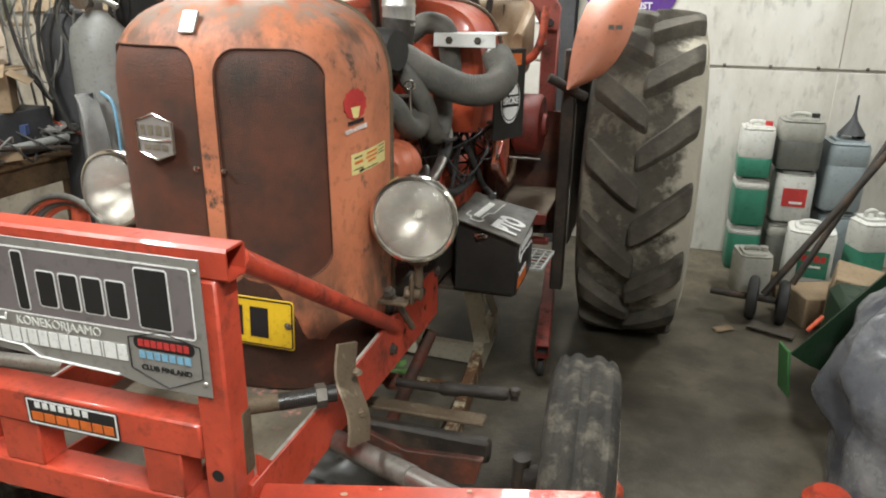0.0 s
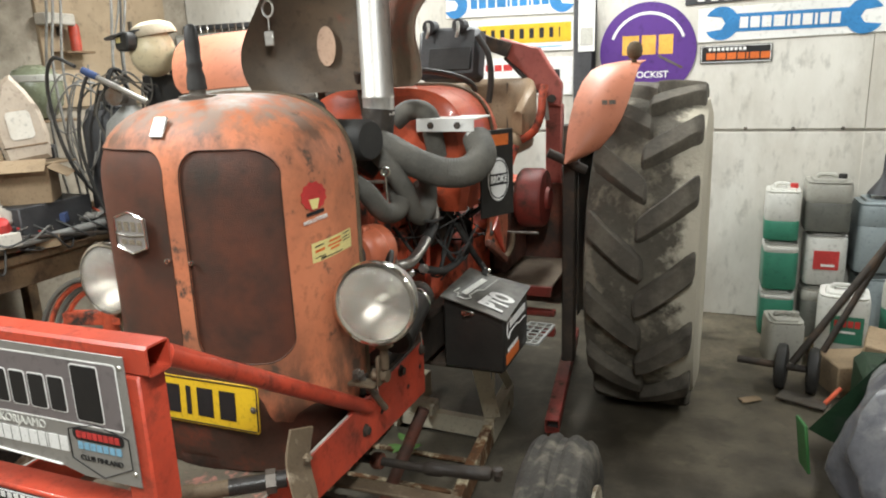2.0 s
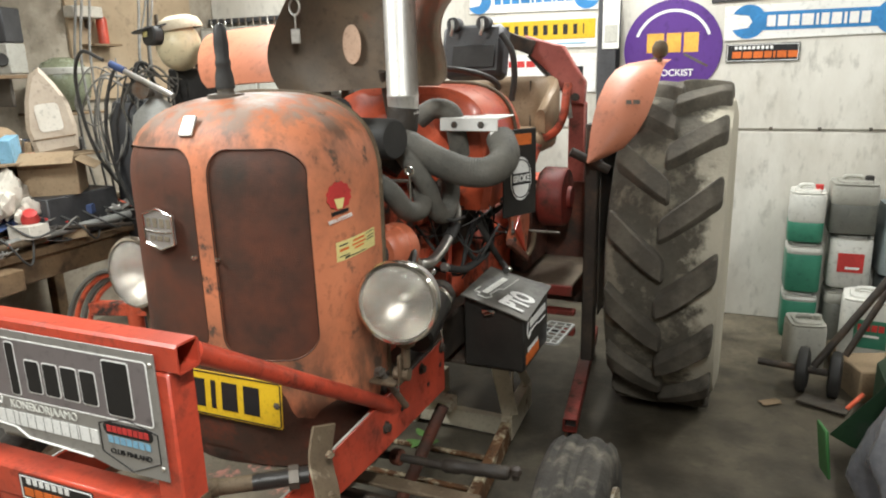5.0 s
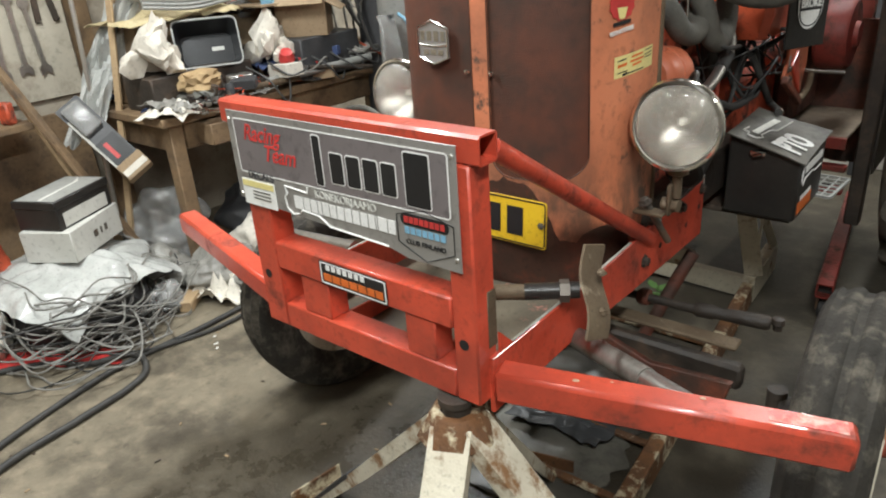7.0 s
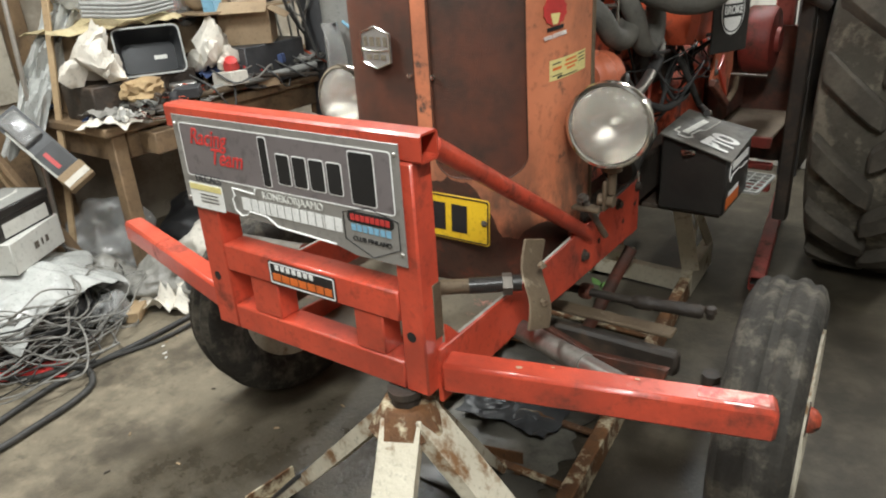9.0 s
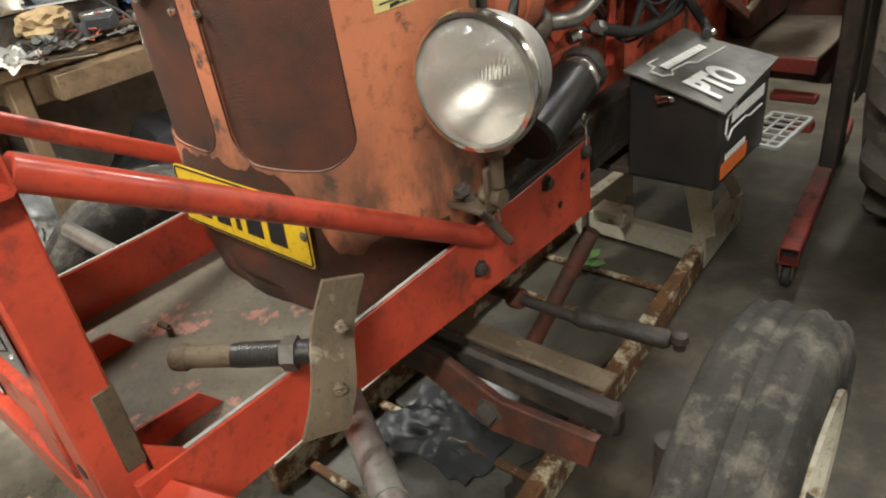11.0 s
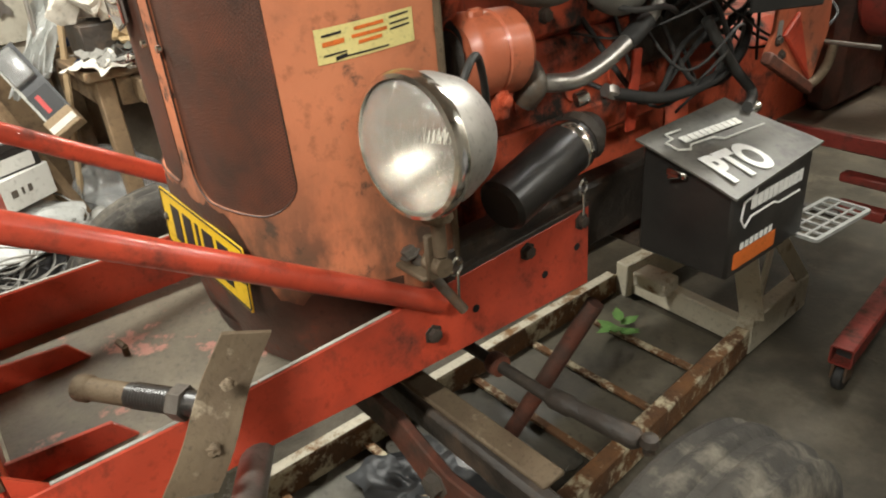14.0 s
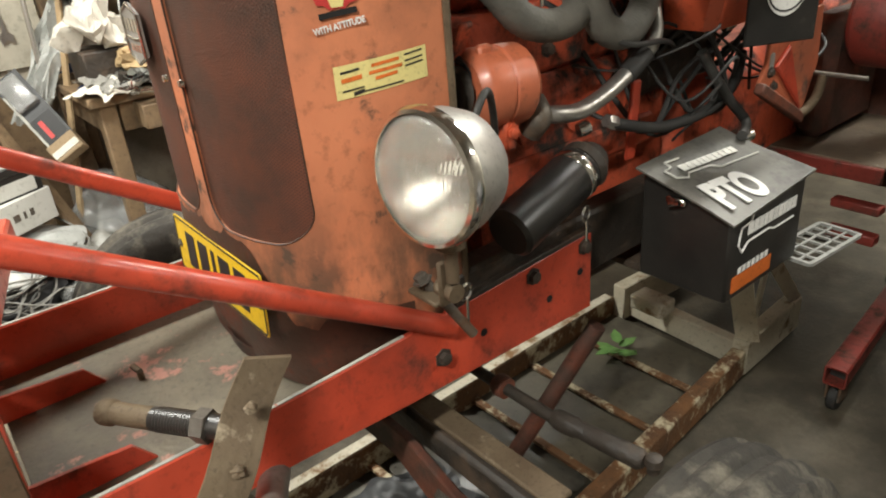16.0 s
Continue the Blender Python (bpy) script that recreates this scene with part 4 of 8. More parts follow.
def on_side(y, z, normal=(1, -0.13, 0)):
    """A pose on the cowl's outer side at a depth y."""
    t = (YR0 - y) / (YR0 - YF0)
    u = max(0.0, 1 - t**HW) ** (1 / HW)
    p = cowl(u, z, 0.0008)
    d = (cowl(min(u + 0.002, 1), z) - cowl(u - 0.002, z))
    return facing(p, d.cross(Vector((0, 0, 1))))


def side_patch(y0, y1, z0, z1, dz=0.0, off=0.0012, n=10):
    b = bmesh.new()
    cols = []
    for k in range(n + 1):
        y = y0 + (y1 - y0) * k / n
        t = (YR0 - y) / (YR0 - YF0)
        u = max(0.0, 1 - t**HW) ** (1 / HW)
        cols.append([b.verts.new(cowl(u, z + dz * k / n, off)) for z in (z0, z1)])
    for a, c in zip(cols, cols[1:]):
        b.faces.new((a[0], c[0], c[1], a[1]))
    return b


stick = part("sticker", side_patch(0.655, 0.806, 1.170, 1.2175, 0.008), STICKER_Y, cowl_part, "pale yellow oblong sticker with small print")
for y0, y1, z, h, ink in ((0.655, 0.685, 1.204, 0.004, INK), (0.655, 0.688, 1.191, 0.008, ORANGE_INK), (0.655, 0.69, 1.178, 0.003, INK), (0.705, 0.755, 1.207, 0.006, ORANGE_INK), (0.70, 0.76, 1.197, 0.006, ORANGE_INK), (0.71, 0.75, 1.188, 0.006, ORANGE_INK), (0.765, 0.80, 1.214, 0.003, INK), (0.765, 0.80, 1.205, 0.003, INK), (0.765, 0.80, 1.198, 0.003, INK), (0.69, 0.76, 1.174, 0.003, INK), (0.672, 0.69, 1.171, 0.007, INK)):
    part("print", side_patch(0.655 + 0.93 * (y0 - 0.645), 0.655 + 0.93 * (y1 - 0.645), z + 0.002, z + h * 0.8 + 0.002, 0.003, 0.002, 3), ink, cowl_part)
m = on_side(0.672, 1.315)
decal = slab([(0.036 * math.cos(a) * (1 + 0.12 * (k % 2)), 0.031 * math.sin(a) * (1 + 0.12 * (k % 2))) for k in range(24) for a in (2 * math.pi * k / 24,)], 0.0012, m @ pose(0, 0.012, 0))
part("decal", decal, RED_INK, cowl_part, "round red and yellow decal")
part("decal_spot", slab([(-0.016, -0.006), (0.016, -0.006), (0.008, -0.03), (-0.008, -0.03)], 0.002, m @ pose(0, 0.012, 0)), STICKER_Y, cowl_part)
part("decal_words", words("WITH ATTITUDE", 0.0125, m @ pose(0.0, -0.043, 0.0016, 0, 0, 7), bold=0.0003, squeeze=0.8), WHITE_INK, cowl_part, "white slanting words")
part("decal_line", bars((0.055,), 0.008, 0, m @ pose(0, -0.026, 0.0014, 0, 0, 5)), INK, cowl_part)
# stack of fittings on the cowl's top
cap = (CX - 0.035, 0.715)
part("filler_cap", lathe([(0, 0), (0.045, 0), (0.045, 0.012), (0.02, 0.016), (0.02, 0.03), (0, 0.03)], (*cap, 1.546), (0, 0, 1), 24), IRON, tractor)
part("horn_stub", lathe([(0, 0), (0.024, 0), (0.022, 0.03), (0.017, 0.05), (0.019, 0.056), (0.019, 0.065), (0.0165, 0.07), (0.018, 0.105), (0.0155, 0.14), (0.012, 0.146), (0.008, 0.152), (0, 0.153)], (*cap, 1.572), (0, 0, 1), 20), BLACK, tractor, "black rubber bellows on the filler")

# number plate
m = facing((0.070, 0.519, 0.8465), (0, -1, 0.06))
plate = part("number_plate", slab(rounded(0.386, 0.118, 0.008), 0.002, m, 0.0005), YELLOW, tractor, "yellow number plate with black bars")
part("plate_rim", frame_bar(0.380, 0.112, 0.008, 0.003, 0.0012, m @ pose(0, 0, 0.002)), INK, plate)
part("character", bars((0.042, 0.042, 0.014, 0.046, 0.046), 0.072, 0.019, m @ pose(-0.005, 0, 0.0022)), INK, plate)
for sx in (-0.175, 0.178):
    part("plate_screw", hexnut(m @ Vector((sx, 0, 0.002)), (0, -1, 0), 0.006, 0.004), IRON, plate)


# ---- headlights ----
def headlight(x, y, z, aim):
    d = Vector(aim).normalized()
    c = Vector((x, y, z))
    h = part("headlight", lathe([(0.0, 0.13), (0.03, 0.127), (0.06, 0.112), (0.082, 0.085), (0.094, 0.05), (0.098, 0.01), (0.096, 0.01), (0.091, 0.05), (0.079, 0.083), (0.058, 0.108), (0, 0.125)], c, -d, 48), SHELL, tractor, "round chrome headlight")
    part("rim", lathe([(0.098, 0.014), (0.1035, 0.010), (0.104, 0.0), (0.100, -0.008), (0.094, -0.010), (0.094, -0.004), (0.098, 0.006)], c, -d, 48, True), CHROME, h, "bright chrome rim")
    part("reflector", lathe([(0.0, 0.078), (0.02, 0.074), (0.045, 0.06), (0.07, 0.036), (0.09, 0.004)], c, -d, 48), REFLECTOR, h, "silvered reflector bowl")
    part("bulb", lathe([(0, 0.045), (0.007, 0.048), (0.009, 0.055), (0.007, 0.065), (0.007, 0.077)], c, -d, 16), MILK, h)
    lens = part("lens", lathe([(0.0, -0.034), (0.03, -0.0315), (0.06, -0.0245), (0.083, -0.013), (0.0945, -0.003), (0.0945, 0.0), (0.083, -0.010), (0.06, -0.0215), (0.03, -0.0285), (0, -0.031)], c, -d, 48), LENS, h, "fluted glass lens")
    lens.visible_shadow = False
    foot = c + Vector((0, 0.035, -0.098))
    part("bracket", join(lathe([(0, 0), (0.022, 0), (0.024, -0.02), (0.018, -0.024), (0, -0.024)], foot, (0, 0, 1), 20), rod(foot - Vector((0, 0, 0.02)), foot - Vector((0, 0, 0.08)), 0.011)), RUST, h, "rusty bracket")
    return h


headlight(0.483, 0.70, 1.068, (0.12, -1, 0.06))
headlight(-0.345, 0.70, 1.068, (-0.06, -1, 0.06))
for s, x in ((1, 0.483), (-1, -0.345)):
    xb = x - s * 0.05
    part("lamp_stay", join(box((0.010, 0.04, 0.08), (x - s * 0.012, 0.735, 0.885), 0.004), box((0.075, 0.04, 0.010), (xb - s * 0.012, 0.735, 0.842), 0.003), lathe([(0, -0.02), (0.016, -0.02), (0.016, 0.02), (0, 0.02)], (x - s * 0.012, 0.735, 0.87), (1, 0, 0), 12)), RUST, tractor, "bent steel lamp stay")
    part("lamp_cable", pipe([(x, 0.78, 1.10), (x - s * 0.01, 0.83, 1.16), (x - s * 0.05, 0.88, 1.12), (x - s * 0.12, 0.95, 1.0)], 0.006, 8), CABLE, tractor)
part("lock_pin", join(rod((0.412, 0.735, 0.86), (0.445, 0.80, 0.745), 0.009), hexnut((0.41, 0.73, 0.865), (-0.2, -0.3, 0.9), 0.012, 0.012)), IRON, tractor, "steel pin with a spring clip")

# ---- front frame: rails, deck and guard ----
for s, name in ((1, "right"), (-1, "left")):
    x = 0.396 if s > 0 else -0.203
    rail = part("side_rail", slab([(0.10, 0.64), (0.45, 0.645), (0.70, 0.633), (1.16, 0.622), (1.16, 0.797), (0.69, 0.771), (0.45, 0.762), (0.10, 0.762)], 0.012, Matrix(((0, 0, 1, x - 0.006), (1, 0, 0, 0), (0, 1, 0, 0), (0, 0, 0, 1))), 0.002), RED, tractor, "red steel side rail with bolts")
    part("engine_rail", span(x - s * 0.05 - 0.03, x - s * 0.05 + 0.03, 0.80, 1.75, 0.68, 0.822, 0.008), GREASY, tractor, "greasy black engine rail")
    for by, bz in ((0.762, 0.694), (0.990, 0.764), (1.137, 0.772)):
        part("bolt", hexnut((x + s * 0.006, by, bz), (s, 0, 0), 0.0125, 0.012), GREASY, rail)
    for by, bz in ((1.035, 0.695), (1.125, 0.72), (0.86, 0.70)):
        part("hole", lathe([(0, 0), (0.008, 0), (0.008, 0.001), (0, 0.001)], (x + s * 0.006, by, bz), (s, 0, 0), 12), INK, rail)
    for a, e in (((x, 0.135, 0.763), (x, 0.45, 0.763)), ((x, 0.452, 0.763), (x, 0.688, 0.772))):
        part("bare_edge", beam(a, e, 0.006, 0.0016, 0), DIRTY_MILK, rail, "thin pale line along the upper edge")
    part("top_edge", beam((x, 0.80, 0.783), (x, 1.16, 0.803), 0.016, 0.012, 0.002), GREASY, rail)
deck = part("deck_plate", span(-0.196, 0.389, 0.13, 0.80, 0.650, 0.658, 0.001), DECK, tractor, "grey steel deck plate with pink paint scrapes")
part("deck_bolt", join(rod((0.005, 0.352, 0.658), (0.005, 0.352, 0.676), 0.006), rod((0.005, 0.352, 0.675), (-0.014, 0.346, 0.681), 0.006)), RUST, deck)
for x0 in (-0.045, 0.235):
    part("deck_rib", slab([(0.12, 0.659), (0.30, 0.659), (0.27, 0.70), (0.12, 0.712)], 0.008, Matrix(((0, 0, 1, x0), (1, 0, 0, 0), (0, 1, 0, 0), (0, 0, 0, 1))), 0.001), RED, deck)

guard = part("front_guard", hollow((-0.283, 0.094, 1.171), (0.414, 0.094, 1.171), 0.052, 0.052), RED, tractor, "bright red welded square-tube front guard")
for x0, x1 in ((-0.238, -0.165), (0.337, 0.393)):
    part("upright", span(x0, x1, 0.066, 0.126, 0.668, 1.145, 0.004), RED, guard)
part("crossbar", span(-0.165, 0.337, 0.064, 0.124, 0.822, 0.888, 0.004), RED, guard)
part("lower_bar", span(-0.165, 0.337, 0.066, 0.126, 0.668, 0.732, 0.004), RED, guard)
for x0, x1 in ((-0.096, -0.008), (0.214, 0.29)):
    part("stub", span(x0, x1, 0.068, 0.122, 0.732, 0.822, 0.003), RED, guard)
part("scuff_plate", span(0.372, 0.3945, 0.10, 0.1275, 0.78, 0.90, 0.002), RUST, guard, "bare rubbed steel patch")
for x in (-0.20, 0.372):
    part("pin_hole", lathe([(0, 0), (0.011, 0), (0.011, 0.0008), (0, 0.0008)], (x - 0.01, 0.066, 0.797), (0, -1, 0), 16), INK, guard)
for s, a, e in ((1, (0.40, 0.115, 0.706), (0.977, 0.288, 0.697)), (-1, (-0.22, 0.115, 0.706), (-0.915, 0.285, 0.706))):
    part("bumper_wing", beam(a, e, 0.06, 0.066, 0.008), RED, guard, "red square-tube bumper wing with scraped paint")
part("wing_scrape", beam((0.85, 0.2525, 0.7326), (0.962, 0.2862, 0.7308), 0.034, 0.001, 0), RED_SCRAPED, guard)
for x, y, w in ((0.545, 0.155, 0.013), (0.748, 0.232, 0.010), (0.60, 0.187, 0.006)):
    part("paint_chip", slab(rounded(w, w * 0.6, w * 0.28, 3), 0.0006, pose(x, y, 0.7399 - 0.0156 * (x - 0.40), 0, 0, 20)), PRIMER, guard, "pale chip in the paint")
for s, xa, xe in ((1, 0.398, 0.402), (-1, -0.245, -0.215)):
    part("stay_tube", rod((xa, 0.123, 1.164), (xe, 0.785, 0.748), 0.0188, 20), RED, guard, "red round stay tube")
part("gusset", slab([(0, 0), (0.07, 0), (0, 0.07)], 0.006, facing((0.394, 0.128, 0.735), (1, 0, 0))), RED, guard)

# sponsor plate


def on_plate(x, z, lift=0.0):
    return facing((x, 0.0605 - lift, z), (0, -1, 0))


pl = part("sign_plate", slab([(-0.252, 0.982), (-0.14, 0.976), (0.19, 0.962), (0.25, 0.948), (0.372, 0.948), (0.372, 1.179), (-0.252, 1.179)], 0.003, Matrix(((1, 0, 0, 0), (0, 0, -1, 0.0635), (0, 1, 0, 0), (0, 0, 0, 1))), 0.0006), PLATE, tractor, "brushed grey metal sign plate with lettering")
part("field", slab(rounded(0.585, 0.117, 0.008, 4), 0.0006, on_plate(0.062, 1.1045)), PLATE_DARK, pl, "darker outlined field")
part("field_line", frame_bar(0.587, 0.119, 0.008, 0.0025, 0.0008, on_plate(0.062, 1.1045, 0.0004)), WHITE_INK, pl)
part("script", words("Racing", 0.05, on_plate(-0.143, 1.135, 0.0012), shear=0.35, squeeze=0.9, bold=0.0005), RED_INK, pl, "red script words")
part("script", words("Team", 0.05, on_plate(-0.092, 1.096, 0.0012), shear=0.35, squeeze=0.9, bold=0.0005), RED_INK, pl)
for x, w, h, z in ((0.030, 0.020, 0.10, 1.105), (0.082, 0.034, 0.06, 1.096), (0.127, 0.034, 0.06, 1.096), (0.172, 0.036, 0.06, 1.096), (0.217, 0.034, 0.06, 1.096), (0.285, 0.056, 0.098, 1.105)):
    part("team_mark", slab(rounded(w, h, 0.004, 3), 0.0008, on_plate(x, z, 0.0014)), INK, pl, "black block team mark")
    part("mark_shade", frame_bar(w + 0.005, h + 0.005, 0.006, 0.0025, 0.0006, on_plate(x, z, 0.0008)), WHITE_INK, pl)
part("outline", pipe([(-0.015, 0.0595, 1.042), (-0.018, 0.0595, 1.030), (-0.088, 0.0595, 1.034), (-0.083, 0.0595, 1.018), (-0.092, 0.0595, 1.008), (-0.088, 0.0595, 0.985), (-0.070, 0.0595, 0.974), (-0.050, 0.0595, 0.979), (-0.042, 0.0595, 0.988), (0.01, 0.0595, 0.985), (0.04, 0.0595, 0.968), (0.20, 0.0595, 0.962)], 0.002, 6, 1), WHITE_INK, pl, "white drawn outline")
part("word", words("KONEKORJAAMO", 0.0225, on_plate(0.09, 1.032, 0.0006), squeeze=0.95), MILK, pl, "pale word")
part("lettering", bars((0.026, 0.018, 0.018, 0.010, 0.018, 0.018, 0.018, 0.018, 0.018, 0.018, 0.016, 0.002, 0.022, 0.018), 0.028, 0.0035, on_plate(0.08, 1.004, 0.0006)), WHITE_INK, pl)
part("label", slab(rounded(0.112, 0.060, 0.003, 2), 0.0008, on_plate(-0.180, 1.000)), WHITE, pl, "small white and yellow label")
part("label_band", bars((0.105,), 0.013, 0, on_plate(-0.180, 1.020, 0.001)), STICKER_Y, pl)
part("label_line", [bars((0.06,), 0.002, 0, on_plate(-0.172, 1.004 - 0.008 * k, 0.001))[0] for k in range(3)], IRON, pl)
part("word", words("DECALS", 0.024, on_plate(-0.165, 1.0415, 0.0006), bold=0.0004), DARK_GREY, pl)
hexm = on_plate(0.293, 1.006, 0.0006)
part("hexagon", pipe([hexm @ Vector(v) for v in ((-0.066, -0.026, 0), (0.0, -0.054, 0), (0.066, -0.026, 0), (0.066, 0.028, 0), (0, 0.045, 0), (-0.066, 0.028, 0), (-0.066, -0.026, 0))], 0.0011, 6, 1), INK, pl)
part("pill", slab(rounded(0.112, 0.023, 0.010), 0.0006, hexm @ pose(0, 0.022, 0)), INK, pl)
part("pill_mark", bars([0.0095] * 8, 0.012, 0.0025, hexm @ pose(0, 0.022, 0.0007)), RED_INK, pl)
part("mark", bars([0.0105] * 7, 0.013, 0.0035, hexm @ pose(0, 0.001, 0)), SKY_INK, pl)
part("word", words("CLUB FINLAND", 0.0135, hexm @ pose(0, -0.022, 0.0003)), INK, pl)
for x in (-0.243, 0.363):
    for z in (1.16, 0.972 + 0.02 * (x < 0)):
        part("rivet", lathe([(0, 0), (0.0045, 0), (0.003, 0.003), (0, 0.0035)], (x, 0.0603, z), (0, -1, 0), 10), ALU, pl)
sm = facing((0.08, 0.0632, 0.853), (0, -1, 0))
small = part("badge_plate", slab(rounded(0.195, 0.055, 0.003, 2), 0.0012, sm), INK, guard, "black and orange stick-on badge with bars")
part("badge_rim", frame_bar(0.19, 0.05, 0.003, 0.003, 0.0006, sm @ pose(0, 0, 0.0012)), WHITE_INK, guard)
part("badge_mark", bars((0.024, 0.022, 0.022, 0.022, 0.022, 0.02, 0.02), 0.017, 0.0035, sm @ pose(0, -0.009, 0.0013)), ORANGE_INK, guard)
part("badge_row", bars([0.011] * 7, 0.012, 0.006, sm @ pose(-0.02, 0.0145, 0.0013)), WHITE_INK, guard)

# threaded rod, bent plate, ram
thr = part("threaded_rod", rod((0.345, 0.295, 0.80), (0.438, 0.359, 0.802), 0.0178), BLACK_PAINT, tractor, "black threaded rod with a bare end")
part("shank", rod((0.285, 0.254, 0.80), (0.345, 0.295, 0.80), 0.0165), RUST, thr)
part("bare_end", lathe([(0, 0), (0.012, 0), (0.018, 0.005), (0.0195, 0.010), (0.0195, 0.024), (0.0165, 0.028)], (0.268, 0.242, 0.80), (0.82, 0.57, 0), 20), RUST, thr, "rusty rod end")
for k in range(16):
    part("thread", lathe([(0.0174, 0), (0.0185, 0.0015), (0.0174, 0.003)], Vector((0.352, 0.30, 0.80)).lerp(Vector((0.415, 0.343, 0.801)), k / 16), (0.82, 0.57, 0), 20), BLACK_PAINT, thr)
part("rod_nut", hexnut((0.405, 0.335, 0.801), (0.8, 0.55, 0), 0.0245, 0.020, False), IRON, tractor)
b = bmesh.new()
cols = []
for k in range(13):
    t = k / 12
    o = Vector((0.506, 0.302, 0.738)).lerp(Vector((0.418, 0.445, 0.866)), t)
    bend = Vector((0.55, 0.1, 0.3)) * 0.013 * math.sin(2.2 * math.pi * t)
    e = Vector((0.22, 0.92, -0.30)).normalized() * 0.033
    cols.append((b.verts.new(o + bend - e), b.verts.new(o + bend + e)))
for p, q in zip(cols, cols[1:]):
    b.faces.new((p[0], p[1], q[1], q[0]))
r = bmesh.ops.extrude_face_region(b, geom=b.faces[:])
bmesh.ops.translate(b, vec=(0.007, -0.003, 0), verts=[v for v in r["geom"] if isinstance(v, bmesh.types.BMVert)])
bmesh.ops.recalc_face_normals(b, faces=b.faces)
bent = part("bent_plate", b, RUST, tractor, "bent rusty steel plate")
for at in ((0.466, 0.392, 0.838), (0.493, 0.348, 0.776)):
    part("weld_spot", lump((0.017, 0.019, 0.013), (at[0] + 0.006, at[1] - 0.003, at[2] - 0.006), at[0] * 9, 0.45, 3), RUST, bent, "lumpy rusty weld spot")
ram = part("ram", rod((0.356, 0.446, 0.633), (0.62, 0.295, 0.687), 0.024), TUBE_STEEL, tractor, "grey steel steering ram")
part("ram_end", rod((0.62, 0.295, 0.687), (0.741, 0.226, 0.711), 0.0215), STEEL, ram, "bright bare steel end")
part("ram_rod", rod((-0.3, 0.42, 0.70), (-0.62, 0.45, 0.66), 0.02), STEEL, tractor, "bright steel rod")

# ---- front axle and wheels ----
axle = part("front_axle", join(span(-0.5, 0.66, 0.795, 0.835, 0.37, 0.44, 0.01), span(0.02, 0.11, 0.80, 0.88, 0.46, 0.66, 0.01)), GREASY, tractor, "greasy front axle beam")
part("axle_strap", beam((0.0, 0.79, 0.505), (0.645, 0.803, 0.502), 0.052, 0.012), RUST, axle, "flat steel strap along the axle")
part("axle_web", slab([(0.06, 0.40), (0.26, 0.40), (0.42, 0.33), (0.64, 0.36), (0.66, 0.44), (0.45, 0.425), (0.30, 0.475), (0.06, 0.475)], 0.02, Matrix(((1, 0, 0, 0), (0, 0, 1, 0.72), (0, 1, 0, 0), (0, 0, 0, 1))), 0.003), GRIMY, axle)
part("web_bolt", hexnut((0.42, 0.72, 0.385), (0, -1, 0), 0.022, 0.02), IRON, axle)
tie = part("tie_rod", rod((-0.55, 0.985, 0.45), (0.50, 0.97, 0.475), 0.013), GREASY, tractor, "greasy tie rod")
part("sleeve", lathe([(0, 0), (0.017, 0), (0.021, 0.01), (0.021, 0.05), (0.017, 0.06), (0.019, 0.10), (0.021, 0.19), (0.014, 0.20), (0, 0.20)], (0.47, 0.972, 0.475), (1, 0.11, 0.02), 16), GREASY, tie)
part("collar", lathe([(0, 0), (0.022, 0.002), (0.026, 0.012), (0.024, 0.034), (0, 0.036)], (0.30, 0.973, 0.470), (1, 0, 0.02), 12), GRIMY, tie)
part("ball_end", lathe([(0, -0.024), (0.012, -0.02), (0.012, -0.008), (0.018, 0), (0.015, 0.014), (0, 0.02)], (0.685, 0.998, 0.482), (0, 0, 1), 14), GREASY, tie)
part("strut", rod((0.36, 1.235, 0.52), (0.222, 1.075, 0.13), 0.021), GRIMY, tractor, "dirty red strut")


def ring_tyre(profile, at, seg=72):
    return lathe(profile, at, (1, 0, 0), seg, True)


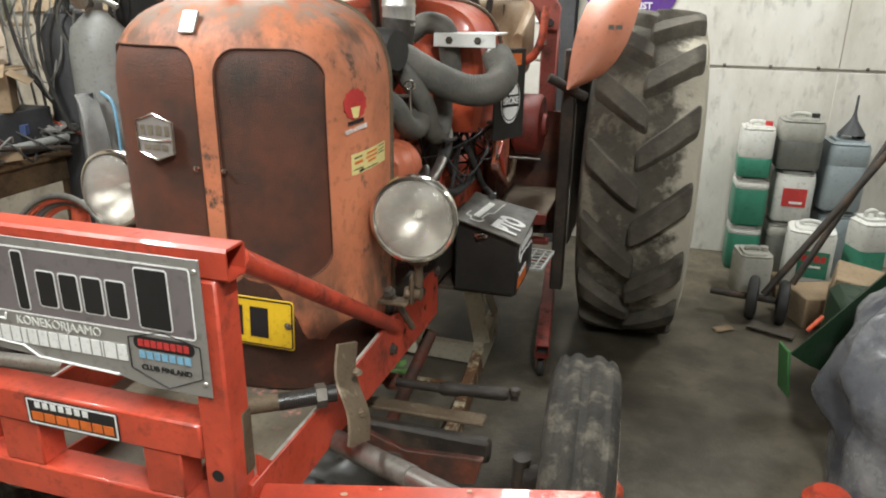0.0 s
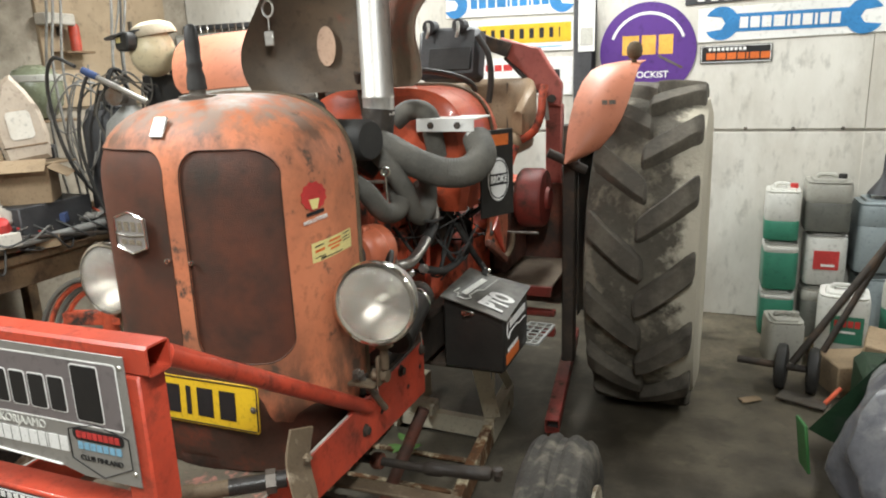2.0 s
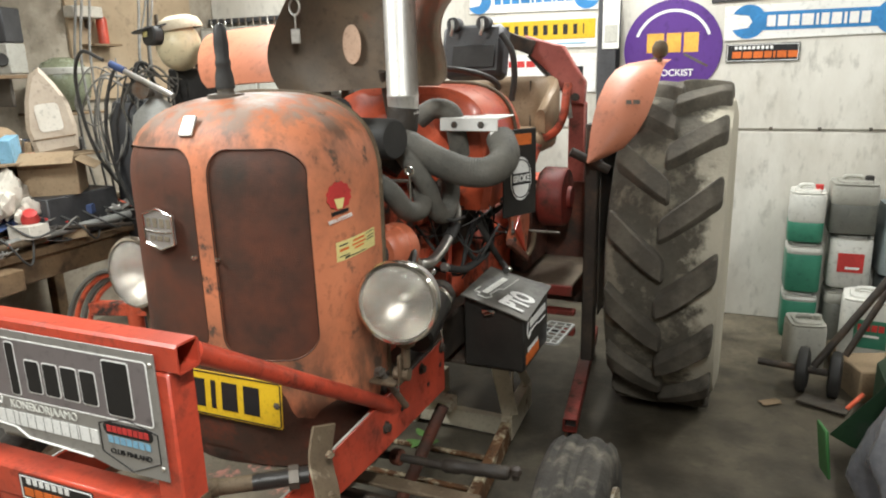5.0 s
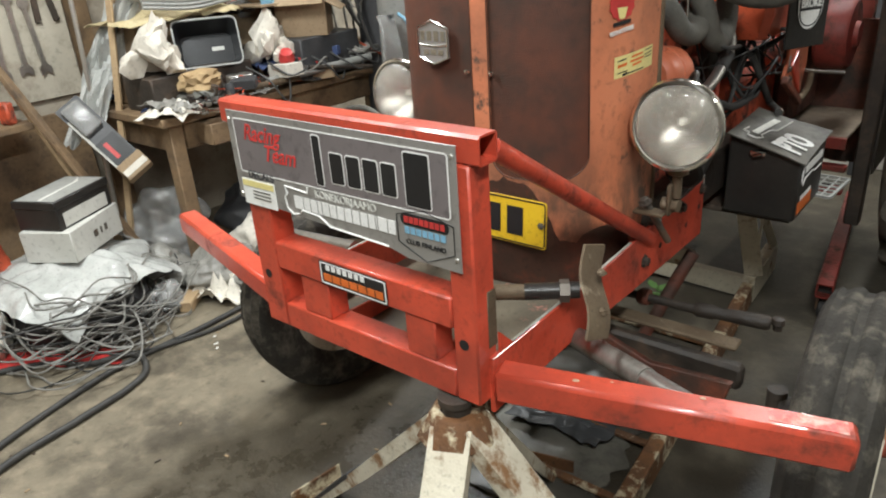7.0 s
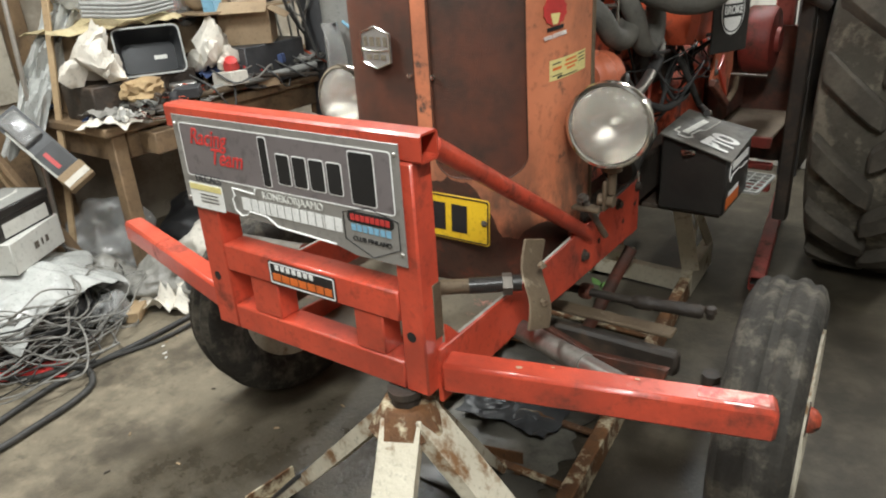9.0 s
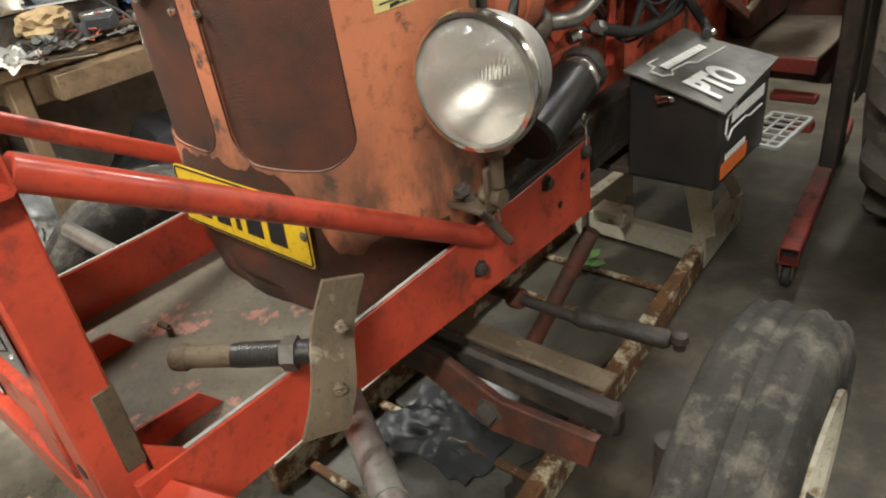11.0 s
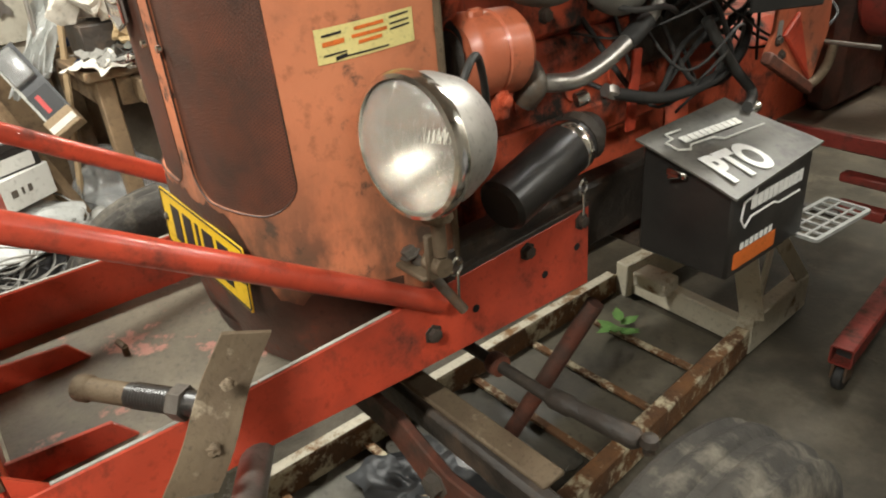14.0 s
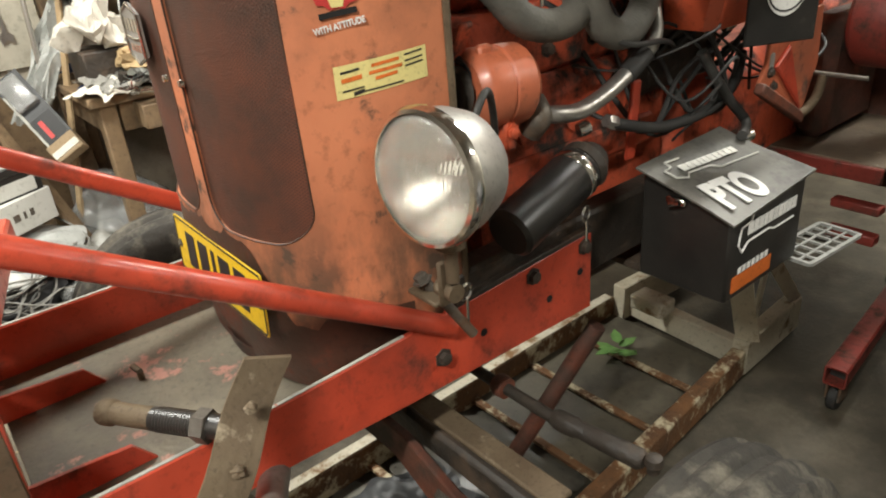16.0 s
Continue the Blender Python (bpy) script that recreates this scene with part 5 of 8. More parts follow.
def front_wheel(s, x, y, R, turn):
    w = 0.088
    prof = [(R * 0.60, -w * 0.75), (R * 0.72, -w * 0.98), (R * 0.86, -w), (R * 0.95, -w * 0.86), (R * 0.975, -w * 0.72), (R * 0.962, -w * 0.62), (R * 0.964, -w * 0.54), (R * 0.992, -w * 0.42), (R * 0.998, -w * 0.3), (R * 0.992, -w * 0.2), (R * 0.968, -w * 0.1), (R * 0.968, w * 0.1), (R * 0.992, w * 0.2), (R * 0.998, w * 0.3), (R * 0.992, w * 0.42), (R * 0.964, w * 0.54), (R * 0.962, w * 0.62), (R * 0.975, w * 0.72), (R * 0.95, w * 0.86), (R * 0.86, w), (R * 0.72, w * 0.98), (R * 0.60, w * 0.75)]
    b = ring_tyre(prof, (0, 0, 0))
    for v in b.verts:
        v.co += v.co.normalized() * 0.004 * noise.noise(v.co * 8) + v.co.normalized() * 0.0015 * noise.noise(v.co * 30)
        v.co.z = max(v.co.z, -R + 0.012)
    m = Matrix.Translation((x, y, R - 0.012)) @ pose(0, 0, 0, 0, 0, turn)
    bmesh.ops.transform(b, matrix=m, verts=b.verts)
    ty = part("front_wheel", b, RUBBER_WORN, tractor, "worn ribbed front tyre on a cream rim")
    o = s * 0.02
    b = lathe([(0.0, o), (0.06, o), (R * 0.40, o + s * 0.03), (R * 0.56, o + s * 0.015), (R * 0.58, s * w * 0.72), (R * 0.62, s * w * 0.99), (R * 0.66, s * w * 1.04), (R * 0.66, s * w * 0.96), (R * 0.61, s * w * 0.70), (R * 0.60, -s * w * 0.7), (0.09, -s * 0.02), (0, -s * 0.02)], (0, 0, 0), (1, 0, 0), 48)
    bmesh.ops.transform(b, matrix=m, verts=b.verts)
    part("rim", b, CREAM_RUST, ty, "cream painted rusty rim")
    b = lathe([(0, -s * 0.14), (0.04, -s * 0.14), (0.06, -s * 0.04), (0.06, o + s * 0.03), (0.045, o + s * 0.07), (0, o + s * 0.075)], (0, 0, 0), (1, 0, 0), 24)
    for k in range(5):
        a = 2 * math.pi * k / 5
        hexnut((o + s * 0.012, 0.085 * math.cos(a), 0.085 * math.sin(a)), (s, 0, 0), 0.012, 0.014, bm=b)
    bmesh.ops.transform(b, matrix=m, verts=b.verts)
    part("hub", b, GREASY, ty)
    b = lathe([(0.033, s * 0.06), (0.036, s * 0.085), (0.030, s * 0.105), (0.016, s * 0.118), (0, s * 0.12)], (0, 0, 0), (1, 0, 0), 20)
    bmesh.ops.transform(b, matrix=m, verts=b.verts)
    part("hub_cap", b, RED_DIRTY, ty, "dirty red hub cap")
    part("kingpin", rod((x - s * 0.15, y, 0.28), (x - s * 0.15, y, 0.395), 0.024), GREASY, tractor, "greasy kingpin")


front_wheel(1, 0.893, 0.828, 0.348, 3)
front_wheel(-1, -0.715, 0.675, 0.35, -9)


def rear_wheel(s, x, y):
    R, w, n = 0.77, 0.235, 15
    base = R - 0.055
    prof = [(R * 0.54, -w * 0.72), (R * 0.66, -w * 0.97), (R * 0.80, -w * 1.0), (base - 0.035, -w * 0.93), (base - 0.008, -w * 0.7), (base, -w * 0.3), (base, w * 0.3), (base - 0.008, w * 0.7), (base - 0.035, w * 0.93), (R * 0.80, w * 1.0), (R * 0.66, w * 0.97), (R * 0.54, w * 0.72)]
    b = ring_tyre(prof, (0, 0, 0), 84)
    for v in b.verts:
        v.co.z = max(v.co.z, -R + 0.02)
    bmesh.ops.recalc_face_normals(b, faces=b.faces)
    m = Matrix.Translation((x, y, R - 0.02))
    bmesh.ops.transform(b, matrix=m, verts=b.verts)
    ty = part("rear_wheel", b, MUDDY, tractor, "large dusty rear tyre with chevron lugs")
    for side in (-1, 1):
        g, rings = bmesh.new(), []
        for f in (0.0, 0.05, 0.2, 0.4, 0.6, 0.8, 0.93, 0.98, 1.0):
            ax = side * (-0.016 + 0.226 * f)
            ang = -(0.165 * f + 0.03 * f * f) / R
            half = (0.047 + 0.009 * f) * (0.62 if f in (0.0, 1.0) else 0.88 if f in (0.05, 0.98) else 1) / R
            top = R - 0.012 * f * f - (0.03 if f == 1.0 else 0.008 if f == 0.98 else 0) - (0.02 if f == 0 else 0.004 if f == 0.05 else 0)
            low = base - 0.03 - (0.05 if f > 0.9 else 0)
            rings.append([g.verts.new((ax, rad * math.cos(ang + da), rad * math.sin(ang + da))) for da, rad in ((-half * 1.4, low), (-half * 1.08, top - 0.008), (-half * 0.88, top), (half * 0.88, top), (half * 1.08, top - 0.008), (half * 1.4, low))])
        for p, q in zip(rings, rings[1:]):
            for j in range(5):
                g.faces.new((p[j], p[j + 1], q[j + 1], q[j]))
        g.faces.new(rings[0])
        g.faces.new(rings[-1][::-1])
        bmesh.ops.recalc_face_normals(g, faces=g.faces)
        mesh = None
        for k in range(n):
            t0 = 7.5 + 360 * (k + (0.5 if side > 0 else 0)) / n
            if mesh is None:
                lug = part("lug", g, RUBBER, ty)
                mesh = lug.data
            else:
                lug = new("lug", mesh)
                lug.parent = ty
            lug.matrix_basis = m @ pose(0, 0, 0, t0, 0, 0)
    b = lathe([(0.0, s * 0.0), (0.12, s * 0.0), (0.30, s * 0.06), (R * 0.50, s * 0.04), (R * 0.52, s * w * 0.70), (R * 0.57, s * w * 0.78), (R * 0.57, s * w * 0.7), (R * 0.53, -s * w * 0.72), (0.2, -s * 0.03), (0, -s * 0.03)], (x, y, R - 0.02), (1, 0, 0), 56)
    part("rim", b, CREAM_RUST, ty, "cream painted rear rim")
    part("axle_tube", rod((x, y, R - 0.02), (CX, y, R - 0.02), 0.08, 20), GREASY, tractor, "greasy rear axle tube")


rear_wheel(1, 0.945, 2.77)
rear_wheel(-1, -0.82, 2.77)

# ---- engine, tank, seat ----
eng = part("engine_block", span(-0.12, 0.25, 0.98, 1.62, 0.70, 1.08, 0.02), RED_DIRTY, tractor, "dirty red engine block")
part("cylinder_head", span(-0.10, 0.23, 1.0, 1.60, 1.08, 1.22, 0.015), RED_DIRTY, eng)
part("rocker_cover", span(-0.06, 0.19, 1.02, 1.58, 1.22, 1.32, 0.03), RED_DIRTY, eng)
part("sump", span(-0.08, 0.21, 0.96, 1.62, 0.50, 0.70, 0.03), GREASY, eng)
part("gearbox", span(-0.14, 0.27, 1.62, 2.70, 0.50, 0.98, 0.05), RED_DIRTY, tractor, "dirty red gearbox housing")
part("final_drive", span(-0.2, 0.33, 2.55, 2.95, 0.55, 1.05, 0.06), RED_DIRTY, tractor)
for k in range(4):
    yk = 1.08 + 0.14 * k
    part("head_bolt", hexnut((0.231, yk, 1.13), (1, 0, 0), 0.012, 0.014), GREASY, eng)
    part("core_plug", lathe([(0, 0), (0.03, 0), (0.03, 0.006), (0.02, 0.003), (0, 0.003)], (0.25, yk + 0.06, 0.98), (1, 0, 0), 20), RED_DIRTY, eng)
part("push_rod_cover", span(0.245, 0.262, 1.05, 1.55, 0.86, 0.93, 0.006), RED_DIRTY, eng)
part("fan", join(lathe([(0, 0), (0.05, 0), (0.05, 0.03), (0, 0.03)], (CX, 0.87, 1.10), (0, 1, 0), 20), *[box((0.07, 0.006, 0.17), Vector((CX, 0.885, 1.10)) + pose(0, 0, 0, 0, a, 0) @ Vector((0, 0, 0.13)), 0.002, pose(0, 0, 0, 0, a, 0) @ pose(0, 0, 0, 0, 0, 25)) for a in (20, 110, 200, 290)]), RED_DIRTY, tractor, "radiator fan")
part("fan_belt", pipe([(CX + 0.07, 0.93, 1.05), (0.30, 0.93, 1.06), (0.345, 0.93, 1.11), (0.30, 0.93, 1.17), (CX + 0.05, 0.93, 1.15)], 0.007, 6), BLACK, tractor)
alt = part("alternator", lathe([(0, 0), (0.055, 0), (0.068, 0.012), (0.072, 0.02), (0.072, 0.06), (0.068, 0.064), (0.072, 0.068), (0.072, 0.11), (0.06, 0.125), (0.03, 0.13), (0, 0.13)], (0.312, 0.925, 1.118), (0.1, 1, -0.06), 36), ORANGE, tractor, "red painted alternator")
part("pulley", lathe([(0, 0), (0.045, 0), (0.03, 0.008), (0.045, 0.018), (0, 0.018)], (0.309, 0.898, 1.12), (0.1, 1, -0.06), 24), GREASY, alt)
part("mount", join(box((0.03, 0.03, 0.08), (0.35, 0.985, 1.045), 0.006), hexnut((0.365, 0.985, 1.04), (1, 0, 0), 0.011, 0.01)), RED_DIRTY, alt)
part("lug", box((0.02, 0.02, 0.035), (0.352, 1.035, 1.07), 0.005), ORANGE, alt)
part("lug", box((0.018, 0.03, 0.03), (0.335, 0.955, 1.180), 0.005), ORANGE, alt)
part("strap", box((0.012, 0.03, 0.10), (0.30, 0.93, 1.19), 0.004, pose(0, 0, 0, 0, 30, 0)), RED_DIRTY, alt)
fil = part("oil_filter", lathe([(0, -0.06), (0.040, -0.06), (0.048, -0.052), (0.048, 0.155), (0.045, 0.162), (0, 0.162)], (0.425, 0.96, 0.905), (-0.12, 1, 0.24), 32), BLACK_PAINT, tractor, "glossy black oil filter")
part("filter_band", lathe([(0.0485, 0.13), (0.050, 0.132), (0.050, 0.148), (0.0485, 0.15)], (0.425, 0.96, 0.905), (-0.12, 1, 0.24), 32), CHROME, fil)
part("filter_head", lathe([(0, 0.162), (0.046, 0.164), (0.05, 0.18), (0.03, 0.215), (0, 0.22)], (0.425, 0.96, 0.905), (-0.12, 1, 0.24), 20), GREASY, fil)
part("turbo_pipe", pipe([(0.34, 1.06, 1.052), (0.368, 1.10, 1.046), (0.372, 1.16, 1.04), (0.372, 1.234, 1.056), (0.370, 1.31, 1.085)], 0.0165, 16), STEEL, tractor, "bright bent steel pipe")
part("pipe_clip", pipe([(0.34, 1.055, 1.02), (0.36, 1.06, 1.05), (0.335, 1.07, 1.072)], 0.024, 12), IRON, tractor)
part("dipstick_bracket", box((0.01, 0.028, 0.17), (0.34, 1.363, 0.965), 0.003, pose(0, 0, 0, -5, 0, 0)), RED, tractor, "bright red flat bracket")
part("water_hose", pipe([(0.25, 0.97, 1.33), (0.325, 0.985, 1.285), (0.345, 1.04, 1.222), (0.345, 1.12, 1.20), (0.335, 1.19, 1.215), (0.28, 1.25, 1.26)], 0.028, 18, 14, 0.0014), HOSE, tractor, "ribbed grey silicone hose")
part("turbo_hose", pipe([(0.25, 1.20, 1.38), (0.31, 1.18, 1.32), (0.345, 1.20, 1.255), (0.352, 1.24, 1.182), (0.355, 1.30, 1.155), (0.352, 1.355, 1.18), (0.345, 1.385, 1.23), (0.33, 1.40, 1.29)], 0.0285, 18, 14, 0.0014), HOSE, tractor, "ribbed grey silicone hose")
part("intake_hose", pipe([(0.22, 1.22, 1.40), (0.28, 1.23, 1.375), (0.37, 1.25, 1.325), (0.45, 1.28, 1.295), (0.515, 1.31, 1.30), (0.535, 1.37, 1.335), (0.50, 1.43, 1.385)], 0.045, 22, 14, 0.0017), HOSE, tractor, "fat ribbed grey intake hose")
part("upper_hose", pipe([(0.22, 1.42, 1.44), (0.27, 1.43, 1.475), (0.33, 1.44, 1.46), (0.345, 1.45, 1.38), (0.35, 1.46, 1.32)], 0.032, 18, 14, 0.0014), HOSE, tractor, "ribbed grey hose")
part("air_box", lathe([(0, 0), (0.052, 0), (0.058, 0.01), (0.058, 0.18), (0.05, 0.2), (0, 0.2)], (0.315, 1.06, 1.415), (-1, 0.25, 0), 28), BLACK, tractor, "dark cylindrical air canister")
part("exhaust_elbow", pipe([(0.245, 1.26, 1.49), (0.24, 1.255, 1.43), (0.23, 1.24, 1.37), (0.2, 1.2, 1.31)], 0.049, 20, 8), GREASY, tractor, "sooty exhaust elbow")
part("exhaust_pipe", lathe([(0.045, 0), (0.048, 0.002), (0.048, 0.05), (0.0495, 0.052), (0.0495, 0.06), (0.048, 0.062), (0.048, 1.05), (0.044, 1.05), (0.044, 0.0)], (0.245, 1.26, 1.47), (0, 0, 1), 32, True), STACK, tractor, "bright upright steel exhaust pipe")
part("cross_pipe", rod((0.16, 1.02, 1.50), (-0.1, 1.3, 1.50), 0.028), STEEL, tractor, "bright charge-air pipe")
part("cross_joint", rod((0.19, 0.98, 1.50), (0.13, 1.06, 1.50), 0.034), BLACK, tractor)
# Aluminium bracket; the white colour stands in for its bright reflection.
part("battery_bracket", join(span(0.31, 0.505, 1.395, 1.56, 1.443, 1.449, 0.002), span(0.31, 0.505, 1.388, 1.394, 1.408, 1.449, 0.002), span(0.480, 0.505, 1.388, 1.394, 1.345, 1.407, 0.002)), WHITE, tractor, "aluminium sheet-metal bracket, its shine painted as white")
for x in (0.36, 0.45):
    part("bracket_bolt", hexnut((x, 1.388, 1.428), (0, -1, 0), 0.008, 0.006), IRON, tractor)
random.seed(4)
for k in range(18):
    y0 = 1.15 + 0.7 * random.random()
    part("wiring", pipe([(0.25, y0, 0.95 + 0.3 * random.random()), (0.32 + 0.1 * random.random(), y0 + 0.08, 0.90 + 0.25 * random.random()), (0.34 + 0.12 * random.random(), y0 + 0.2, 0.95 + 0.2 * random.random()), (0.3, y0 + 0.35 * random.random() + 0.15, 0.84 + 0.3 * random.random())], 0.0026 + 0.0042 * random.random(), 8), BLACK, tractor, "black engine hose")
part("pipe_sleeve", pipe([(0.370, 1.295, 1.078), (0.369, 1.32, 1.089), (0.366, 1.36, 1.108)], 0.0195, 14), BLACK, tractor, "black rubber sleeve")
part("pipe_end", pipe([(0.367, 1.35, 1.103), (0.362, 1.385, 1.122), (0.352, 1.41, 1.15), (0.335, 1.42, 1.19)], 0.0165, 14), TUBE_STEEL, tractor, "grey steel pipe end")
part("fuel_hose", pipe([(0.375, 1.235, 1.0), (0.38, 1.26, 0.99), (0.38, 1.412, 0.946), (0.38, 1.582, 0.943), (0.375, 1.692, 0.977), (0.34, 1.78, 1.03)], 0.0125, 10), BLACK, tractor)
part("union_nut", lathe([(0, -0.016), (0.013, -0.016), (0.016, -0.008), (0.016, 0.008), (0.013, 0.016), (0, 0.016)], (0.378, 1.243, 0.998), (0, 1, -0.4), 6), STEEL, tractor, "bright steel union nut")
part("battery_lead", pipe([(0.38, 1.54, 1.08), (0.40, 1.583, 1.009), (0.405, 1.64, 0.95), (0.41, 1.697, 0.899), (0.44, 1.65, 0.895), (0.47, 1.58, 0.90)], 0.0115, 10), CABLE, tractor)
for p in ((0.40, 1.60, 1.13), (0.455, 1.63, 0.885), (0.345, 1.20, 0.99)):
    part("hose_clip", lathe([(0, -0.012), (0.014, -0.012), (0.016, 0), (0.014, 0.012), (0, 0.012)], p, (0.4, 1, 0.2), 12), CHROME, tractor)

tank = bmesh.new()
rings = []
for y, k in ((1.50, 0.93), (1.52, 1.0), (1.86, 1.0), (1.98, 0.9)):
    ring = []
    for t in range(21):
        a = math.pi * t / 20
        ring.append(tank.verts.new((CX + 0.06 + 0.315 * k * math.copysign(abs(math.cos(a)) ** 0.55, math.cos(a)), y, 1.20 + 0.345 * k * math.sin(a) ** 0.5)))
    ring.append(tank.verts.new((CX + 0.06 - 0.3 * k, y, 1.13)))
    ring.insert(0, tank.verts.new((CX + 0.06 + 0.3 * k, y, 1.13)))
    rings.append(ring)
for p, q in zip(rings, rings[1:]):
    for j in range(len(p) - 1):
        tank.faces.new((p[j], p[j + 1], q[j + 1], q[j]))
tank.faces.new(rings[0])
tank.faces.new(rings[-1][::-1])
bmesh.ops.recalc_face_normals(tank, faces=tank.faces)
scut = part("scuttle", tank, TANK_RED, tractor, "shiny red fuel tank scuttle")
part("scuttle_trim", pipe([(CX + 0.06 + 0.318 * math.copysign(abs(math.cos(math.pi * t / 20)) ** 0.55, math.cos(math.pi * t / 20)), 1.80, 1.20 + 0.348 * math.sin(math.pi * t / 20) ** 0.5) for t in range(21)], 0.008, 8, 2), RUST, scut)
side = part("side_panel", box((0.008, 0.16, 0.30), (0.505, 1.62, 1.245), 0.003, pose(0, 0, 0, 0, 0, -28)), BLACK_PAINT, tractor, "black side panel with stickers")
m = facing((0.511, 1.618, 1.245), (0.883, -0.47, 0))
part("panel_sticker", slab([(0.05 * math.cos(2 * math.pi * k / 28), 0.075 * math.sin(2 * math.pi * k / 28)) for k in range(28)], 0.001, m @ pose(0, -0.02, 0)), WHITE_INK, side, "oval white sticker")
part("sticker_band", bars((0.09,), 0.04, 0, m @ pose(0, -0.02, 0.0012)), INK, side)
part("sticker_word", words("BROKE", 0.034, m @ pose(0, -0.02, 0.0028), squeeze=0.75, bold=0.001), WHITE_INK, side)
part("sticker_arc", frame_bar(0.085, 0.135, 0.042, 0.004, 0.001, m @ pose(0, -0.02, 0.001)), INK, side)
part("orange_sticker", slab(rounded(0.1, 0.038, 0.003, 2), 0.001, m @ pose(0, 0.115, 0)), ORANGE_INK, side)
YZ = Matrix(((0, 0, 1, 0.44), (1, 0, 0, 0), (0, 1, 0, 0), (0, 0, 0, 1)))
side_bracket = part("side_bracket", slab([(1.665, 0.985), (1.695, 1.03), (1.705, 1.125), (1.93, 1.125), (1.94, 0.99), (1.89, 0.875), (1.865, 0.866)], 0.01, YZ, 0.002), ORANGE, tractor, "orange-red side plate with bolts")
part("rib", slab([(1.72, 1.02), (1.775, 1.06), (1.865, 0.89)], 0.010, Matrix.Translation((0.0101, 0, 0)) @ YZ, 0.003), RED, side_bracket)
part("arm", beam((0.455, 1.66, 0.985), (0.455, 1.872, 0.868), 0.024, 0.026, 0.004), GRIMY, side_bracket, "brown grimy lower arm")
part("scraped_spot", slab(rounded(0.02, 0.045, 0.006, 3), 0.001, facing((0.4505, 1.712, 1.03), (1, 0, 0))), GREY_PAINT, side_bracket, "bare grey scraped spot")
part("pump", join(span(0.248, 0.305, 1.44, 1.74, 0.99, 1.24, 0.02), span(0.25, 0.33, 1.50, 1.62, 1.10, 1.20, 0.02)), GREASY, tractor, "greasy black fuel pump")
for by, bz in ((1.71, 1.01), (1.76, 1.02), (1.73, 0.975)):
    part("bracket_bolt", hexnut((0.45, by, bz), (1, 0, 0), 0.009, 0.008), GREASY, tractor)
part("footplate", span(0.20, 0.585, 2.115, 2.577, 0.680, 0.694, 0.003), FOOT, tractor, "worn brown steel footplate")
part("footplate_edge", span(0.20, 0.588, 2.10, 2.1145, 0.648, 0.692, 0.003), CRANE_RED, tractor)
part("step_bracket", join(span(0.47, 0.60, 2.10, 2.14, 0.47, 0.50, 0.004), span(0.47, 0.60, 2.10, 2.14, 0.56, 0.585, 0.004)), CRANE_RED, tractor, "dirty red step bracket")
pedal = part("pedal", pipe([(0.455, 1.862, 0.877), (0.462, 1.89, 0.886), (0.470, 1.915, 0.915), (0.474, 1.925, 0.962)], 0.011, 10), RUST, tractor, "bent rusty steel pedal")
part("foot_bar", rod((0.415, 1.93, 0.965), (0.575, 1.93, 0.965), 0.0055), IRON, pedal)
part("clutch_housing", lathe([(0, 0), (0.115, 0), (0.13, 0.015), (0.13, 0.10), (0.12, 0.115), (0.05, 0.12), (0.045, 0.135), (0, 0.135)], (0.405, 2.29, 1.04), (1, 0, 0), 32), CRANE_RED, tractor, "round dirty red housing")
part("gearbox_cover", span(0.27, 0.37, 2.22, 2.55, 0.695, 1.05, 0.03), GRIMY, tractor, "grimy cover beside the gearbox")
part("platform_shield", span(0.271, 0.612, 2.58, 2.592, 0.46, 1.06, 0.003), GRIMY, tractor, "grimy dark red shield under the seat")
part("inner_mudguard", slab([(2.32, 0.50), (3.2, 0.50), (3.3, 1.0), (3.1, 1.35), (2.45, 1.38), (2.30, 1.15)], 0.006, Matrix(((0, 0, 1, 0.655), (1, 0, 0, 0), (0, 1, 0, 0), (0, 0, 0, 1))), 0.001), GREASY, tractor, "greasy black inner mudguard plate")
part("lever", pipe([(0.35, 2.0, 0.98), (0.42, 1.95, 1.12), (0.47, 2.0, 1.30)], 0.012, 10), RED_DIRTY, tractor)
part("seat_cushion", box((0.44, 0.36, 0.10), (0.195, 2.36, 1.275), 0.045, segs=3), SEAT, tractor, "brown leatherette seat cushion")
b = bmesh.new()
rows = []
for k in range(33):
    a = radians(-28 + 236 * k / 32)
    c, e = math.cos(a), math.sin(a)
    px_, py_ = math.copysign(abs(c) ** 0.7, c), math.copysign(abs(e) ** 0.7, e)
    tall = 0.235 - 0.13 * max(0.0, 0.55 - e) ** 1.5
    row = []
    for out, h in ((0.0, 0.0), (-0.004, 0.55), (0.006, 0.86), (0.018, 0.96), (0.034, 1.0), (0.05, 0.95), (0.058, 0.82), (0.058, 0.0)):
        row.append(b.verts.new((0.195 + (0.185 + out) * px_, 2.40 + (0.15 + out) * py_, 1.315 + tall * h)))
    rows.append(row)
for p, q in zip(rows, rows[1:]):
    for n in range(8):
        b.faces.new((p[n], p[(n + 1) % 8], q[(n + 1) % 8], q[n]))
b.faces.new(rows[0])
b.faces.new(rows[-1][::-1])
bmesh.ops.recalc_face_normals(b, faces=b.faces)
seat_back = part("seat_back", b, SEAT, tractor, "wrap-round brown padded seat back")
for px_, py_ in ((0.095, 2.545), (0.275, 2.545)):
    part("seam", rod((px_, py_, 1.32), (px_, py_ + 0.006, 1.53), 0.004, 8), GREASY, seat_back)
part("steering_column", rod((0.12, 1.95, 1.35), (0.12, 2.05, 1.52), 0.02), GREASY, tractor)
